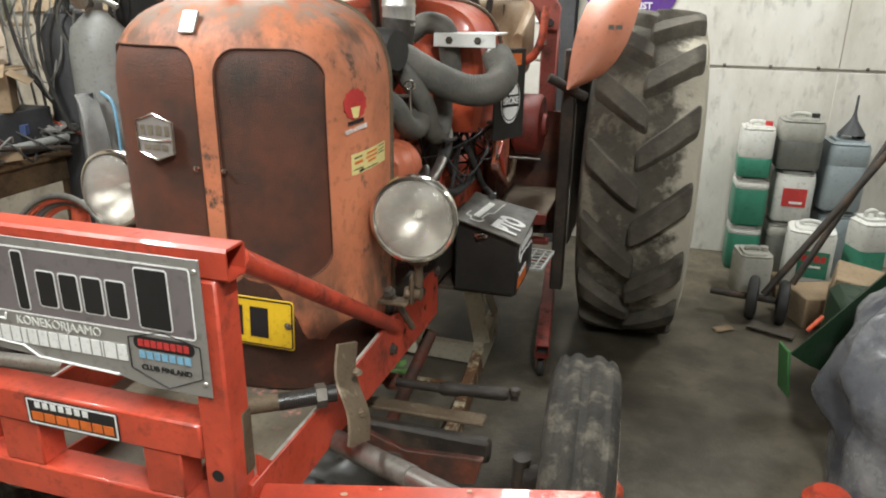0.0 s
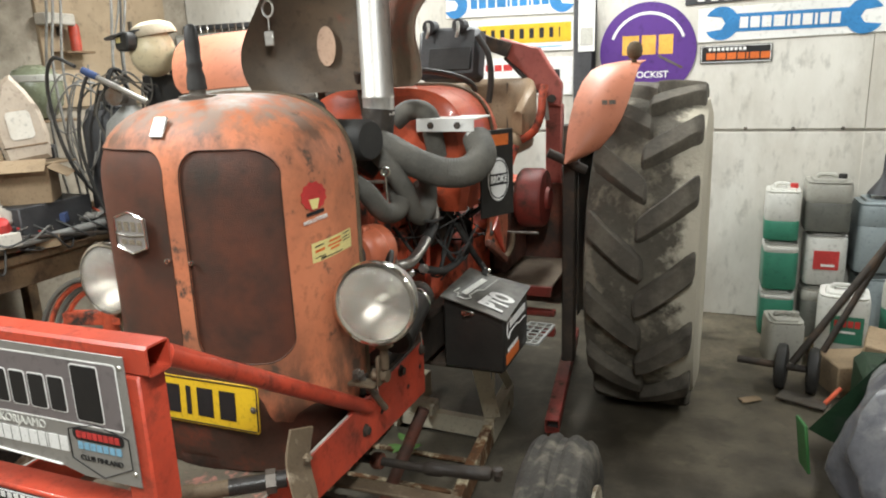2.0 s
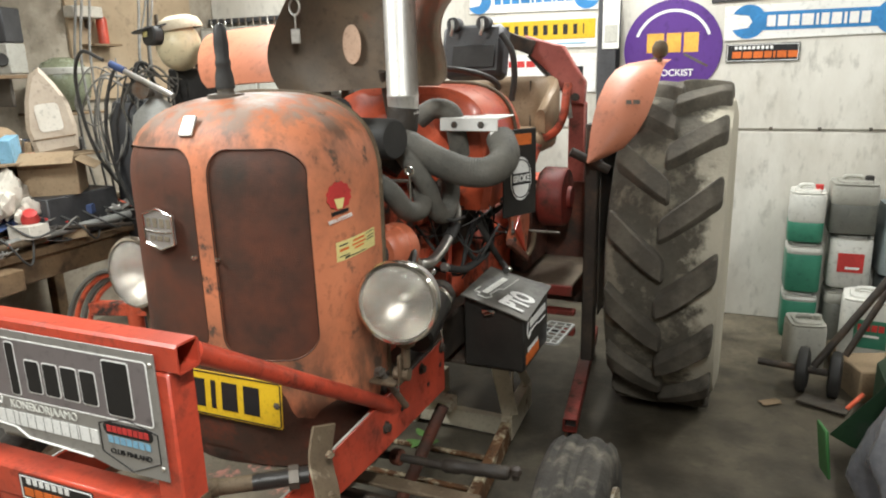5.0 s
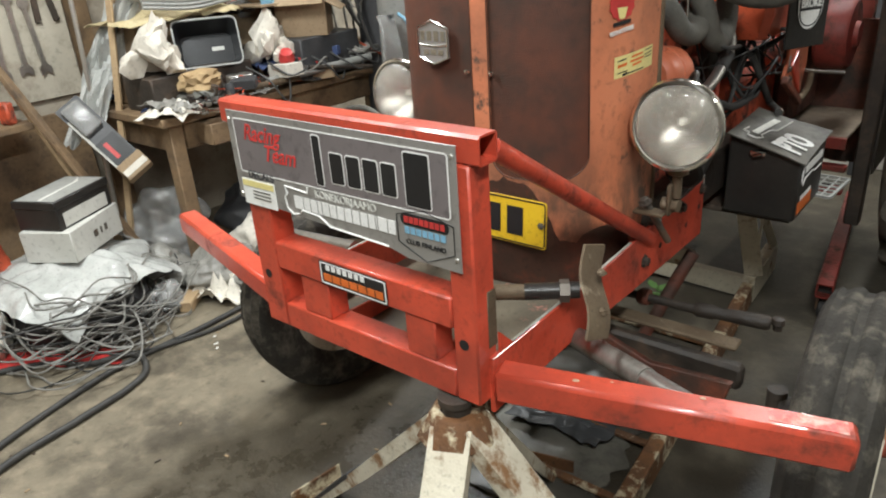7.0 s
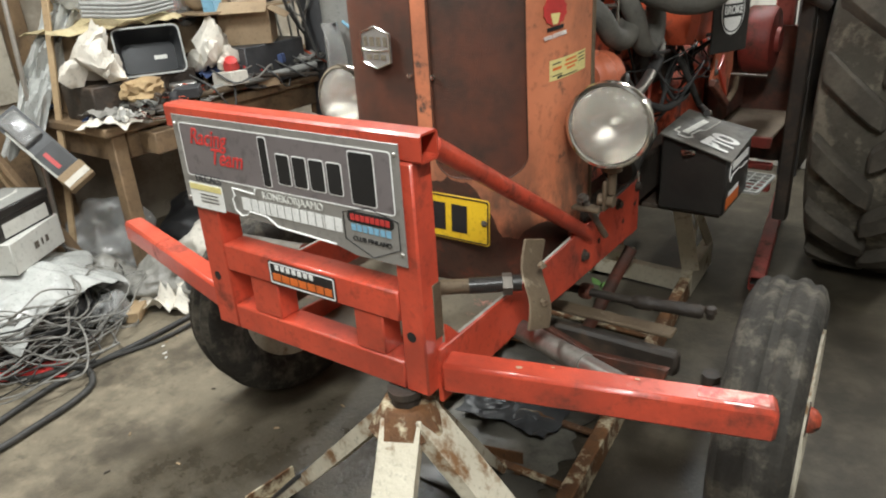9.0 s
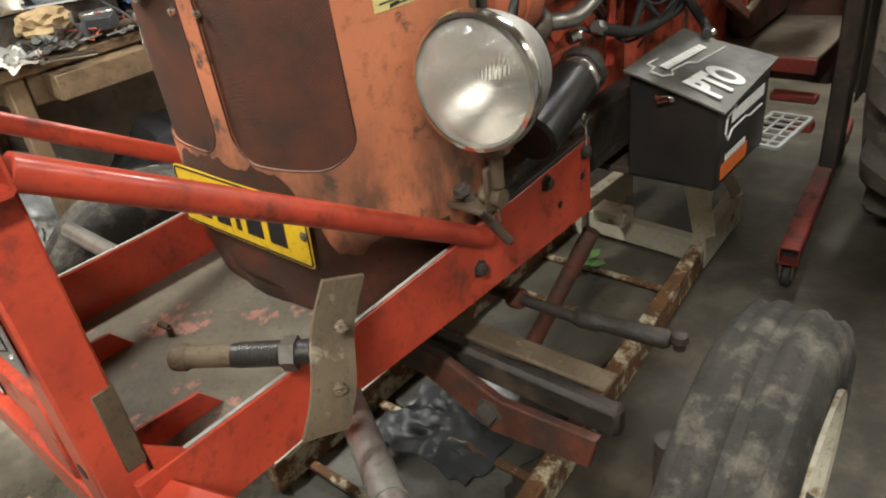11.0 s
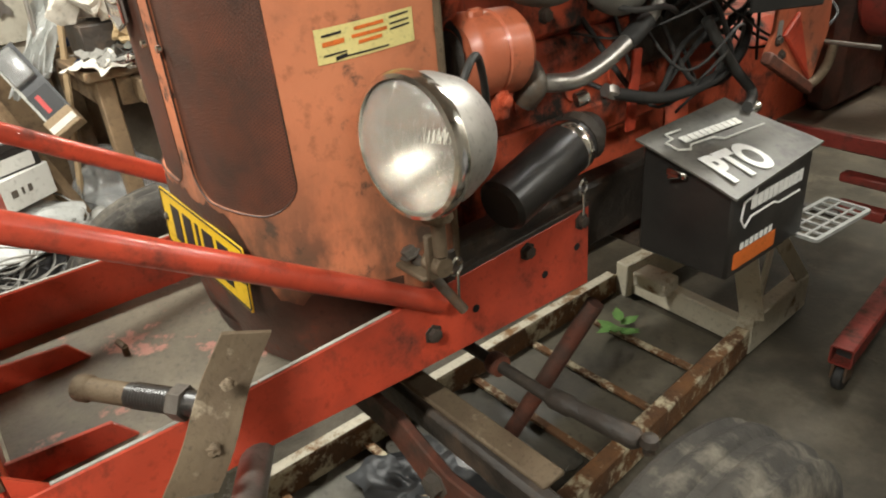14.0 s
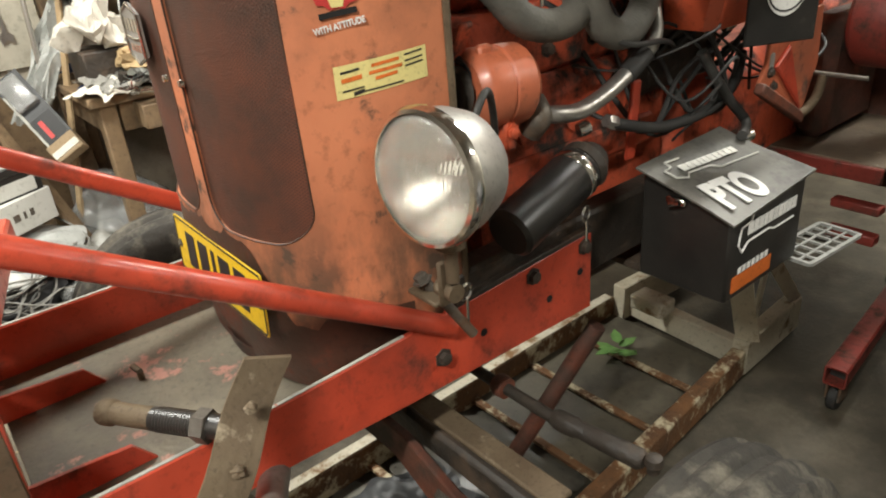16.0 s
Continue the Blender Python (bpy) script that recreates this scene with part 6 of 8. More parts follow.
part("steering_wheel", pipe([(0.10 + 0.17 * math.cos(2 * math.pi * k / 20), 2.06 + 0.19 * math.sin(2 * math.pi * k / 20), 1.54 - 0.06 * math.sin(2 * math.pi * k / 20)) for k in range(21)], 0.012, 8, 2), BLACK, tractor, "black steering wheel")
part("grab_rail", pipe([(0.30, 2.30, 1.26), (0.40, 2.30, 1.29), (0.465, 2.30, 1.33), (0.495, 2.30, 1.40), (0.50, 2.31, 1.47), (0.505, 2.33, 1.52)], 0.018, 10), RED_DIRTY, tractor, "curved red grab rail")
part("fender_stay", rod((0.55, 2.2, 1.25), (0.70, 2.25, 1.17), 0.02), GREASY, tractor)


b = bmesh.new()
rows = []
for z, xl, xr, y in ((1.215, 0.632, 0.655, 2.13), (1.24, 0.633, 0.71, 2.14), (1.27, 0.634, 0.765, 2.15), (1.33, 0.636, 0.815, 2.17), (1.39, 0.640, 0.845, 2.20), (1.46, 0.648, 0.865, 2.25), (1.53, 0.668, 0.876, 2.31), (1.575, 0.695, 0.882, 2.37), (1.598, 0.735, 0.886, 2.44), (1.61, 0.80, 0.89, 2.60)):
    rows.append([b.verts.new((xl + (xr - xl) * q / 8, y - 0.025 * math.sin(math.pi * q / 8) + 0.03 * (q / 8) ** 2, z)) for q in range(9)])
for p, q in zip(rows, rows[1:]):
    for j in range(8):
        b.faces.new((p[j], p[j + 1], q[j + 1], q[j]))
r = bmesh.ops.extrude_face_region(b, geom=b.faces[:])
bmesh.ops.translate(b, vec=(0, 0.007, -0.002), verts=[v for v in r["geom"] if isinstance(v, bmesh.types.BMVert)])
bmesh.ops.recalc_face_normals(b, faces=b.faces)
part("fender", b, FENDER, tractor, "sun-bleached orange mudguard over the rear tyre")
b = bmesh.new()
rows = []
for k in range(19):
    a = radians(32 + 70 * k / 18)
    xl = -1.20 - 0.38 * (k / 18) ** 0.7
    rows.append([b.verts.new((-0.40 + (xl + 0.40) * q / 10, 2.52 - 0.60 * math.cos(a) + 0.05 * (q / 10) ** 3, 1.245 + 0.60 * math.sin(a) - 0.03 * (q / 10) ** 3)) for q in range(11)])
for p, q in zip(rows, rows[1:]):
    for n in range(10):
        b.faces.new((p[n], p[n + 1], q[n + 1], q[n]))
r = bmesh.ops.extrude_face_region(b, geom=b.faces[:])
bmesh.ops.translate(b, vec=(0, 0.006, -0.004), verts=[v for v in r["geom"] if isinstance(v, bmesh.types.BMVert)])
bmesh.ops.recalc_face_normals(b, faces=b.faces)
part("fender", b, FENDER, tractor, "faded orange mudguard over the rear tyre")
part("fender_strut", span(-0.60, -0.55, 2.30, 2.35, 0.75, 1.78, 0.006), GREASY, tractor)
part("rubbed_mark", bars((0.022, 0.026), 0.018, 0.006, facing((0.80, 2.168, 1.452), (0.25, -0.9, 0.42))), IRON, tractor, "rubbed grey mark on the mudguard")
part("marker_lamp", lathe([(0, 0.045), (0.02, 0.04), (0.032, 0.02), (0.034, 0.0), (0.028, -0.02), (0.012, -0.03), (0.010, -0.065), (0, -0.065)], (0.856, 2.49, 1.645), (0, 0, 1), 20), RUST, tractor, "dull round marker lamp on the mudguard")
part("fender_strut", span(0.60, 0.655, 2.25, 2.31, 0.30, 1.36, 0.006), GREASY, tractor, "greasy dark mudguard strut")

# lifted bonnet
b = bmesh.new()
rows = []
for xl, xr, z in curve_points([(-0.165, 0.38, 1.535), (-0.185, 0.405, 1.56), (-0.205, 0.408, 1.60), (-0.212, 0.402, 1.65), (-0.200, 0.392, 1.70), (-0.165, 0.405, 1.76), (-0.118, 0.47, 1.83), (-0.055, 0.56, 1.92), (0.03, 0.66, 2.05)], 4):
    rows.append([b.verts.new((xl + (xr - xl) * q / 16, 1.22 + 0.16 * math.sin(math.pi * q / 16) ** 0.6, z + 0.02 * (q / 16) * max(0.0, (1.65 - z) / 0.115))) for q in range(17)])
for p, q in zip(rows, rows[1:]):
    for j in range(16):
        b.faces.new((p[j], p[j + 1], q[j + 1], q[j]))
r = bmesh.ops.extrude_face_region(b, geom=b.faces[:])
bmesh.ops.translate(b, vec=(0, 0.006, 0), verts=[v for v in r["geom"] if isinstance(v, bmesh.types.BMVert)])
bmesh.ops.recalc_face_normals(b, faces=b.faces)
bon = part("bonnet", b, BONNET_IN, tractor, "sooty brown lifted bonnet")
part("paint_spot", slab([(0.034 * math.cos(2 * math.pi * k / 24), 0.062 * math.sin(2 * math.pi * k / 24)) for k in range(24)], 0.003, facing((0.02, 1.362, 1.685), (0, -1, 0))), PRIMER, bon, "oval bare patch of pinkish paint")
part("key_ring", pipe([(-0.105 + 0.019 * math.cos(2 * math.pi * k / 14), 1.235, 1.80 + 0.024 * math.sin(2 * math.pi * k / 14)) for k in range(15)], 0.004, 6, 2), ALU, bon, "metal ring and hanging tag")
part("tag", join(box((0.034, 0.006, 0.045), (-0.108, 1.235, 1.712), 0.003), rod((-0.106, 1.235, 1.735), (-0.105, 1.235, 1.777), 0.003)), ALU, bon)
part("hinge_arm", rod((0.10, 1.45, 1.46), (0.12, 1.375, 1.60), 0.014), GREASY, bon)

# battery box
case = box((0.205, 0.285, 0.2), (0.515, 1.448, 0.748), 0.006)
for v in case.verts:
    if v.co.z > 0.75:
        v.co.z += 0.30 * (0.62 - v.co.x) - 0.012
bat = part("battery_box", case, BLACK_PAINT, tractor, "black steel battery box with white lettering")
lidm = Matrix.Translation((0.519, 1.443, 0.871)) @ pose(0, 0, 0, 0.5, 16.5, 2)
b = bmesh.new()
bmesh.ops.create_grid(b, x_segments=8, y_segments=8, size=0.5)
for v in b.verts:
    x, y = v.co.x, v.co.y
    v.co = lidm @ Vector((x * 0.228, y * 0.322, 0.020 * max(0.0, x + 0.1) * (y + 0.5) - 0.012 * max(0.0, x - 0.2) * (0.6 - y)))
r = bmesh.ops.extrude_face_region(b, geom=b.faces[:])
bmesh.ops.translate(b, vec=(0, 0, -0.004), verts=[v for v in r["geom"] if isinstance(v, bmesh.types.BMVert)])
bmesh.ops.recalc_face_normals(b, faces=b.faces)
part("lid", b, LID, bat, "dusty sheet-metal lid, slightly bent, ceiling sheen in its grey")
tm = lidm @ pose(0.03, -0.03, 0.0042, 0, 0, 62)
part("lid_word", words("PTO", 0.112, lidm @ pose(0.056, -0.055, 0.0045, 0, 0, 84), squeeze=0.66, bold=0.005), WHITE_INK, bat, "white word")
lm = lidm @ pose(-0.046, 0.0, 0.0042, 0, 0, 84)
part("lid_mark", bars((0.02, 0.015, 0.015, 0.012, 0.015, 0.015, 0.015, 0.015, 0.015, 0.015), 0.02, 0.003, lm), MILK, bat)
part("lid_line", pipe([lm @ Vector(v) for v in ((-0.06, 0.03, 0), (-0.105, 0.03, 0), (-0.105, 0.012, 0), (-0.13, 0.008, 0), (-0.125, -0.02, 0), (-0.10, -0.03, 0), (-0.085, -0.018, 0), (-0.02, -0.02, 0), (0.0, -0.034, 0), (0.13, -0.034, 0))], 0.0022, 6, 1), MILK, bat, "white drawn outline")
part("latch", join(box((0.045, 0.008, 0.016), (0.50, 1.296, 0.845), 0.003), rod((0.49, 1.288, 0.838), (0.515, 1.286, 0.848), 0.005)), CHROME, bat, "bright latch")
sd = facing((0.6182, 1.45, 0.765), (1, 0, 0))
part("side_mark", bars((0.02, 0.016, 0.016, 0.013, 0.016, 0.016, 0.016, 0.016, 0.016, 0.016), 0.026, 0.003, sd @ pose(0.01, 0.03, 0.0006)), WHITE_INK, bat, "white lettering bars")
part("side_line", pipe([sd @ Vector(v) for v in ((-0.03, 0.068, 0.001), (-0.07, 0.066, 0.001), (-0.075, 0.045, 0.001), (-0.11, 0.04, 0.001), (-0.115, 0.005, 0.001), (-0.10, -0.015, 0.001), (-0.08, 0.002, 0.001), (0.0, 0.004, 0.001), (0.02, -0.004, 0.001), (0.10, -0.004, 0.001))], 0.0022, 6, 1), WHITE_INK, bat, "white drawn outline")
part("side_badge", join(slab(rounded(0.15, 0.036, 0.003, 2), 0.001, sd @ pose(-0.05, -0.082, 0))), ORANGE_INK, bat, "orange badge")
part("side_row", bars([0.012] * 7, 0.014, 0.005, sd @ pose(-0.05, -0.054, 0.0008)), WHITE_INK, bat)
part("box_shelf", span(0.30, 0.60, 1.34, 1.56, 0.628, 0.646, 0.003), GREASY, tractor)
part("split_pin", join(lathe([(0.014, -0.002), (0.018, 0), (0.014, 0.002), (0.010, 0)], (0.40, 1.145, 0.84), (1, 0.2, 0), 16, True), rod((0.40, 1.145, 0.826), (0.405, 1.14, 0.775), 0.0035)), CHROME, tractor, "bright spring clip")
part("split_pin", join(lathe([(0.014, -0.002), (0.018, 0), (0.014, 0.002), (0.010, 0)], (0.415, 0.815, 0.81), (1, 0.2, 0), 16, True), rod((0.415, 0.815, 0.796), (0.42, 0.81, 0.75), 0.0035)), CHROME, tractor)

# lift arm and black cab box behind the seat
part("lift_arm", beam((0.129, 2.52, 1.735), (0.29, 2.55, 1.675), 0.065, 0.065), GREASY, tractor, "black end of the lift arm")
lift = part("lift_arm", slab([(0.245, 1.735), (0.255, 1.655), (0.36, 1.565), (0.415, 1.495), (0.45, 1.43), (0.525, 1.42), (0.53, 1.52), (0.475, 1.60), (0.425, 1.682), (0.385, 1.692)], 0.05, Matrix(((1, 0, 0, 0), (0, 0, -1, 2.60), (0, 1, 0, 0), (0, 0, 0, 1))), 0.006), LIFT_RED, tractor, "faded red lift arm")
part("mast", span(0.445, 0.522, 2.596, 2.66, 0.45, 1.428, 0.006), LIFT_RED, lift)
part("wear_strip", beam((0.262, 2.575, 1.645), (0.418, 2.575, 1.483), 0.05, 0.014, 0.002, 0), GREASY, lift, "greasy black lower edge")
part("pivot", rod((0.487, 2.535, 1.455), (0.487, 2.60, 1.455), 0.018), GREASY, lift)
part("work_lamp_box", box((0.29, 0.12, 0.23), (0.06, 2.40, 1.66), 0.02, pose(0, 0, 0, -15, 0, 0)), DARK_GREY, tractor, "dark instrument housing")
for dx in (-0.08, 0.06):
    part("lamp_clamp", lathe([(0, -0.03), (0.03, -0.03), (0.03, 0.03), (0, 0.03)], (0.06 + dx, 2.36, 1.785), (0, 1, 0), 16), DARK_GREY, tractor)
part("screen", box((0.20, 0.006, 0.10), (0.075, 2.327, 1.645), 0.004, pose(0, 0, 0, -15, 0, 0)), BLACK, tractor, "dark glass window")
for dx in (-0.08, 0.06):
    part("lamp_clip", pipe([(0.06 + dx, 2.325, 1.80), (0.065 + dx, 2.315, 1.77), (0.055 + dx, 2.315, 1.735)], 0.008, 8), ALU, tractor, "pale metal clip")
part("arm_hose", pipe([(0.20, 2.35, 1.74), (0.245, 2.36, 1.66), (0.25, 2.38, 1.55), (0.23, 2.4, 1.45)], 0.014, 10), CABLE, tractor, "black hydraulic hose")
part("arm_ram", rod((0.452, 2.53, 1.50), (0.470, 2.53, 1.36), 0.011), STEEL, tractor, "bright hydraulic ram rod")
part("stop_cable", rod((0.17, 1.10, 1.288), (0.335, 1.10, 1.292), 0.006), GREASY, tractor, "thin dark rod across the engine")
part("spring_clip", join(lathe([(0.012, -0.002), (0.016, 0), (0.012, 0.002), (0.008, 0)], (0.336, 1.095, 1.322), (0.3, -1, 0), 16, True), rod((0.336, 1.095, 1.308), (0.338, 1.095, 1.235), 0.0035)), CHROME, tractor, "bright spring clip")


# ---- under the tractor ----
AX, AY, AZ = 0.325, 0.075, 0.63
stand = thing("jack_stand", (AX, AY, 0), "tall white rusty jack stand with four splayed legs", "jack stand")
for az, reach in ((172, 0.62), (292, 0.58), (8, 0.58), (104, 0.55)):
    out = Vector((math.cos(radians(az)), math.sin(radians(az)), 0))
    head, foot = Vector((AX, AY, AZ - 0.012)) + out * 0.045, Vector((AX, AY, 0.004)) + out * reach
    across = Vector((-out.y, out.x, 0))
    leg, down = bmesh.new(), (foot - head).cross(across).normalized()
    if down.z > 0:
        down = -down
    prof = [(-0.042, 0.036), (-0.042, 0.0), (0.042, 0.0), (0.042, 0.036), (0.036, 0.036), (0.036, 0.006), (-0.036, 0.006), (-0.036, 0.036)]
    ends = [[leg.verts.new(p + across * u + down * v) for u, v in prof] for p in (head, head.lerp(foot, 0.5), foot)]
    for p, q in zip(ends, ends[1:]):
        for j in range(8):
            leg.faces.new((p[j], p[(j + 1) % 8], q[(j + 1) % 8], q[j]))
    leg.faces.new(ends[0])
    leg.faces.new(ends[-1][::-1])
    bmesh.ops.recalc_face_normals(leg, faces=leg.faces)
    for v in leg.verts:
        v.co.z = max(v.co.z, 0.002)
    leg_ = part("leg", leg, CREAM_RUST, stand)
    if az == 172:
        grease = beam(head.lerp(foot, 0.60), head.lerp(foot, 0.985), 0.088, 0.014, 0.003)
        for v in grease.verts:
            v.co.z = max(v.co.z, 0.006)
        part("grease", grease, CRINKLE, leg_, "black grease caked on the lower leg")
    turned = pose(0, 0, 0, 0, 0, az)
    part("foot_bar", join(box((0.055, 0.17, 0.006), Vector((foot.x, foot.y, 0.004)), 0.002, turned), box((0.006, 0.17, 0.05), Vector((foot.x, foot.y, 0.0285)) + out * 0.025, 0.002, turned)), RUST_CREAM, stand, "rusty angle-iron foot")
part("collar", lathe([(0.034, 0.004), (0.050, 0.004), (0.054, 0.0), (0.084, -0.052), (0.078, -0.054), (0.04, -0.02), (0.034, -0.05)], (AX, AY, AZ), (0, 0, 1), 8), RUST_CREAM, stand, "rusty stand collar")
part("screw_post", lathe([(0, -0.06), (0.030, -0.06), (0.030, 0.02), (0.036, 0.022), (0.036, 0.037), (0, 0.037)], (AX, AY, AZ), (0, 0, 1), 24), GREASY, stand, "greasy dark screw post")

cradle = thing("ladder_rack", (0.13, 1.4, 0), "rusty steel ladder rack with flaking cream paint", "rack")
part("side_bar", beam((0.475, 0.50, 0.06), (0.352, 1.93, 0.06), 0.045, 0.09, 0.004), RUST_CREAM, cradle)
part("bar_cap", beam((-0.125, 0.51, 0.1015), (-0.145, 1.92, 0.1015), 0.034, 0.003, 0.001), CREAM_RUST, cradle, "flaking cream paint along the bar")
part("side_bar", beam((-0.125, 0.50, 0.055), (-0.145, 1.93, 0.055), 0.040, 0.09, 0.004), RUST_CREAM, cradle)
for y in (0.60, 0.86, 1.25, 1.50, 1.73):
    part("cross_bar", beam((-0.11, y - 0.005, 0.036), (0.47 - 0.086 * (y - 0.5) - 0.022, y + 0.005, 0.036), 0.024, 0.012, 0.002), RUST_CREAM, cradle)
part("end_beam", beam((-0.13, 1.985, 0.070), (0.352, 1.96, 0.070), 0.045, 0.085, 0.004), CREAM_PAINT, cradle, "cream painted end beam")
part("end_bar", beam((0.352, 1.93, 0.075), (0.335, 2.30, 0.075), 0.05, 0.12, 0.004), CREAM_PAINT, cradle)
part("end_bar", beam((-0.108, 1.93, 0.085), (-0.09, 2.30, 0.085), 0.05, 0.13, 0.004), CREAM_PAINT, cradle)
part("brace", beam((0.365, 1.95, 0.13), (0.30, 1.93, 0.46), 0.07, 0.008, 0.001, 90), CREAM_PAINT, cradle)
part("brace", beam((0.352, 2.27, 0.13), (0.32, 2.05, 0.42), 0.05, 0.008, 0.001, 90), CREAM_PAINT, cradle)
part("brace", beam((0.36, 1.97, 0.13), (0.345, 2.06, 0.42), 0.045, 0.008, 0.001, 90), CREAM_PAINT, cradle)
part("head_block", box((0.12, 0.11, 0.05), (0.29, 1.99, 0.44), 0.006), CREAM_PAINT, cradle, "cream painted head block")
part("foot", box((0.12, 0.08, 0.05), (0.08, 1.86, 0.19), 0.006), CREAM_RUST, cradle)
OILY_BOARD = mat("oil_soaked_board", (0.098, 0.085, 0.062), (0.062, 0.055, 0.042), rough=0.42, scale=5, bump=0.15, bscale=40, wear=(0.15, 0.13, 0.095), amount=0.38, wscale=7, spread=0.12)
MAT = mat("oily_black_sheet", (0.095, 0.086, 0.070), (0.060, 0.055, 0.046), rough=0.3, scale=4, bump=0.4, bscale=6)
for y0, y1, k in ((0.45, 0.60, 2), (0.60, 0.86, 1), (0.86, 1.24, 0)):
    solo("oily_sheet", crumple(0.47, y1 - y0, 0.012 if k != 0 else 0.05, (0.13, (y0 + y1) / 2, 0.0), 3 + y0, 12), MAT if k != 1 else SHEET, "dark oily plastic sheet lying under the tractor", "plastic sheet", "sheets under the tractor")
for y0, y1, tip in ((1.265, 1.485, 0.3), (1.515, 1.715, -0.4), (1.745, 1.925, 0.3)):
    part("board", box((0.455, y1 - y0, 0.012), (0.112 - 0.02 * (y0 - 1.26), (y0 + y1) / 2, 0.024), 0.002, pose(0, 0, 0, 0, tip, 0)), OILY_BOARD, cradle, "dark oil-soaked board in the rack")
solo("oily_sheet", crumple(0.32, 0.24, 0.035, (0.13, 0.87, 0.03), 9.3, 26, 0, 0.5), CRINKLE, "crumpled grey plastic sheet in the frame", "plastic sheet")

leaf = thing("leafy_twig", (0.05, 1.72, 0.03), "small green leafy twig lying on the frame", "twig")
random.seed(9)
for k in range(6):
    a = 60 * k + 20 * random.random()
    m = Matrix.Translation((0.05 + 0.035 * math.cos(radians(a)), 1.72 + 0.045 * math.sin(radians(a)), 0.062 + 0.012 * (k % 3))) @ pose(0, 0, 0, 15 * random.random(), -20 + 30 * random.random(), a)
    part("leaf", slab([(-0.035, 0), (-0.018, 0.016), (0.008, 0.018), (0.04, 0), (0.008, -0.018), (-0.018, -0.016)], 0.001, m), LEAF, leaf)
part("stalk", pipe([(0.0, 1.69, 0.06), (0.05, 1.72, 0.062), (0.10, 1.76, 0.06)], 0.003, 6), LEAF, leaf)

hoist = thing("engine_hoist", (0.6, 2.3, 0), "worn red engine hoist leg on castors reaching under the tractor", "hoist")
part("leg", hollow((0.628, 1.94, 0.135), (0.50, 3.05, 0.135), 0.06, 0.06, 0.005), CRANE_RED, hoist)
part("leg_stop", box((0.05, 0.004, 0.05), (0.624, 1.985, 0.135), 0), BLACK, hoist)
part("castor_fork", join(box((0.008, 0.05, 0.07), (0.604, 1.985, 0.075), 0.002), box((0.008, 0.05, 0.07), (0.640, 1.985, 0.075), 0.002)), IRON, hoist)
part("castor", lathe([(0, -0.013), (0.036, -0.013), (0.04, -0.008), (0.04, 0.008), (0.036, 0.013), (0, 0.013)], (0.622, 1.99, 0.04), (1, 0, 0), 24), BLACK, hoist, "black castor wheel")
part("castor", lathe([(0, -0.013), (0.036, -0.013), (0.04, -0.008), (0.04, 0.008), (0.036, 0.013), (0, 0.013)], (0.51, 2.98, 0.04), (1, 0, 0), 24), BLACK, hoist)
part("castor_fork", box((0.05, 0.05, 0.03), (0.51, 2.98, 0.095), 0.002), IRON, hoist)

gm = Matrix.Translation((0.612, 1.70, 0.635)) @ pose(0, 0, 0, 0, 0, -4)
step = part("step", frame_bar(0.105, 0.22, 0.012, 0.009, 0.008, gm), GREY_PAINT, tractor, "pale open metal step grate")
for k in range(5):
    part("step_bar", box((0.098, 0.006, 0.006), gm @ Vector((0, -0.072 + 0.036 * k, 0.004)), 0.001, gm.to_3x3().to_4x4()), GREY_PAINT, step)
for k in (-1, 1):
    part("step_bar", box((0.006, 0.21, 0.005), gm @ Vector((0.018 * k, 0, 0.0035)), 0.001, gm.to_3x3().to_4x4()), GREY_PAINT, step)
part("step_arm", beam((0.30, 1.76, 0.628), (0.62, 1.76, 0.628), 0.03, 0.012), GREASY, step)


# ---- canisters by the back wall ----
def canister(x, y, z, w, d, h, shell, liquid, fill, label, turn=0.0, cap=None):
    c = thing("canister", (x, y, z), label, "canister", "canisters by the wall")
    m = Matrix.Translation((x, y, z)) @ pose(0, 0, 0, 0, 0, turn)
    r = 0.22 * min(w, d)

    def layer(z0, z1, shrink0=1.0, shrink1=1.0):
        b = bmesh.new()
        rings = []
        for zz, s in ((z0, shrink0 * 0.97), (z0 + 0.012, shrink0), (z1 - 0.012, shrink1), (z1, shrink1 * 0.97)):
            rings.append([b.verts.new(m @ Vector((px * s, py * s, zz))) for px, py in rounded(w, d, r, 5)])
        for p, q in zip(rings, rings[1:]):
            for j in range(len(p)):
                b.faces.new((p[j], p[(j + 1) % len(p)], q[(j + 1) % len(p)], q[j]))
        b.faces.new(rings[0][::-1])
        b.faces.new(rings[-1])
        return b

    top = h * 0.86
    if fill > 0:
        part("full_part", layer(0.001, top * fill), liquid, c)
    if fill < 1:
        part("shell", layer(top * fill, top), shell, c)
    part("shoulder", layer(top, h * 0.93, 0.96, 0.72), shell, c)
    part("handle", pipe([m @ Vector((-w * 0.22, 0, h * 0.90)), m @ Vector((-w * 0.2, 0, h * 0.985)), m @ Vector((w * 0.12, 0, h * 0.985)), m @ Vector((w * 0.15, 0, h * 0.90))], 0.012, 8), shell, c)
    part("cap", lathe([(0, 0), (0.022, 0), (0.022, 0.026), (0, 0.026)], m @ Vector((w * 0.30, 0, h * 0.92)), (0, 0, 1), 16), cap or shell, c)
    return c, m


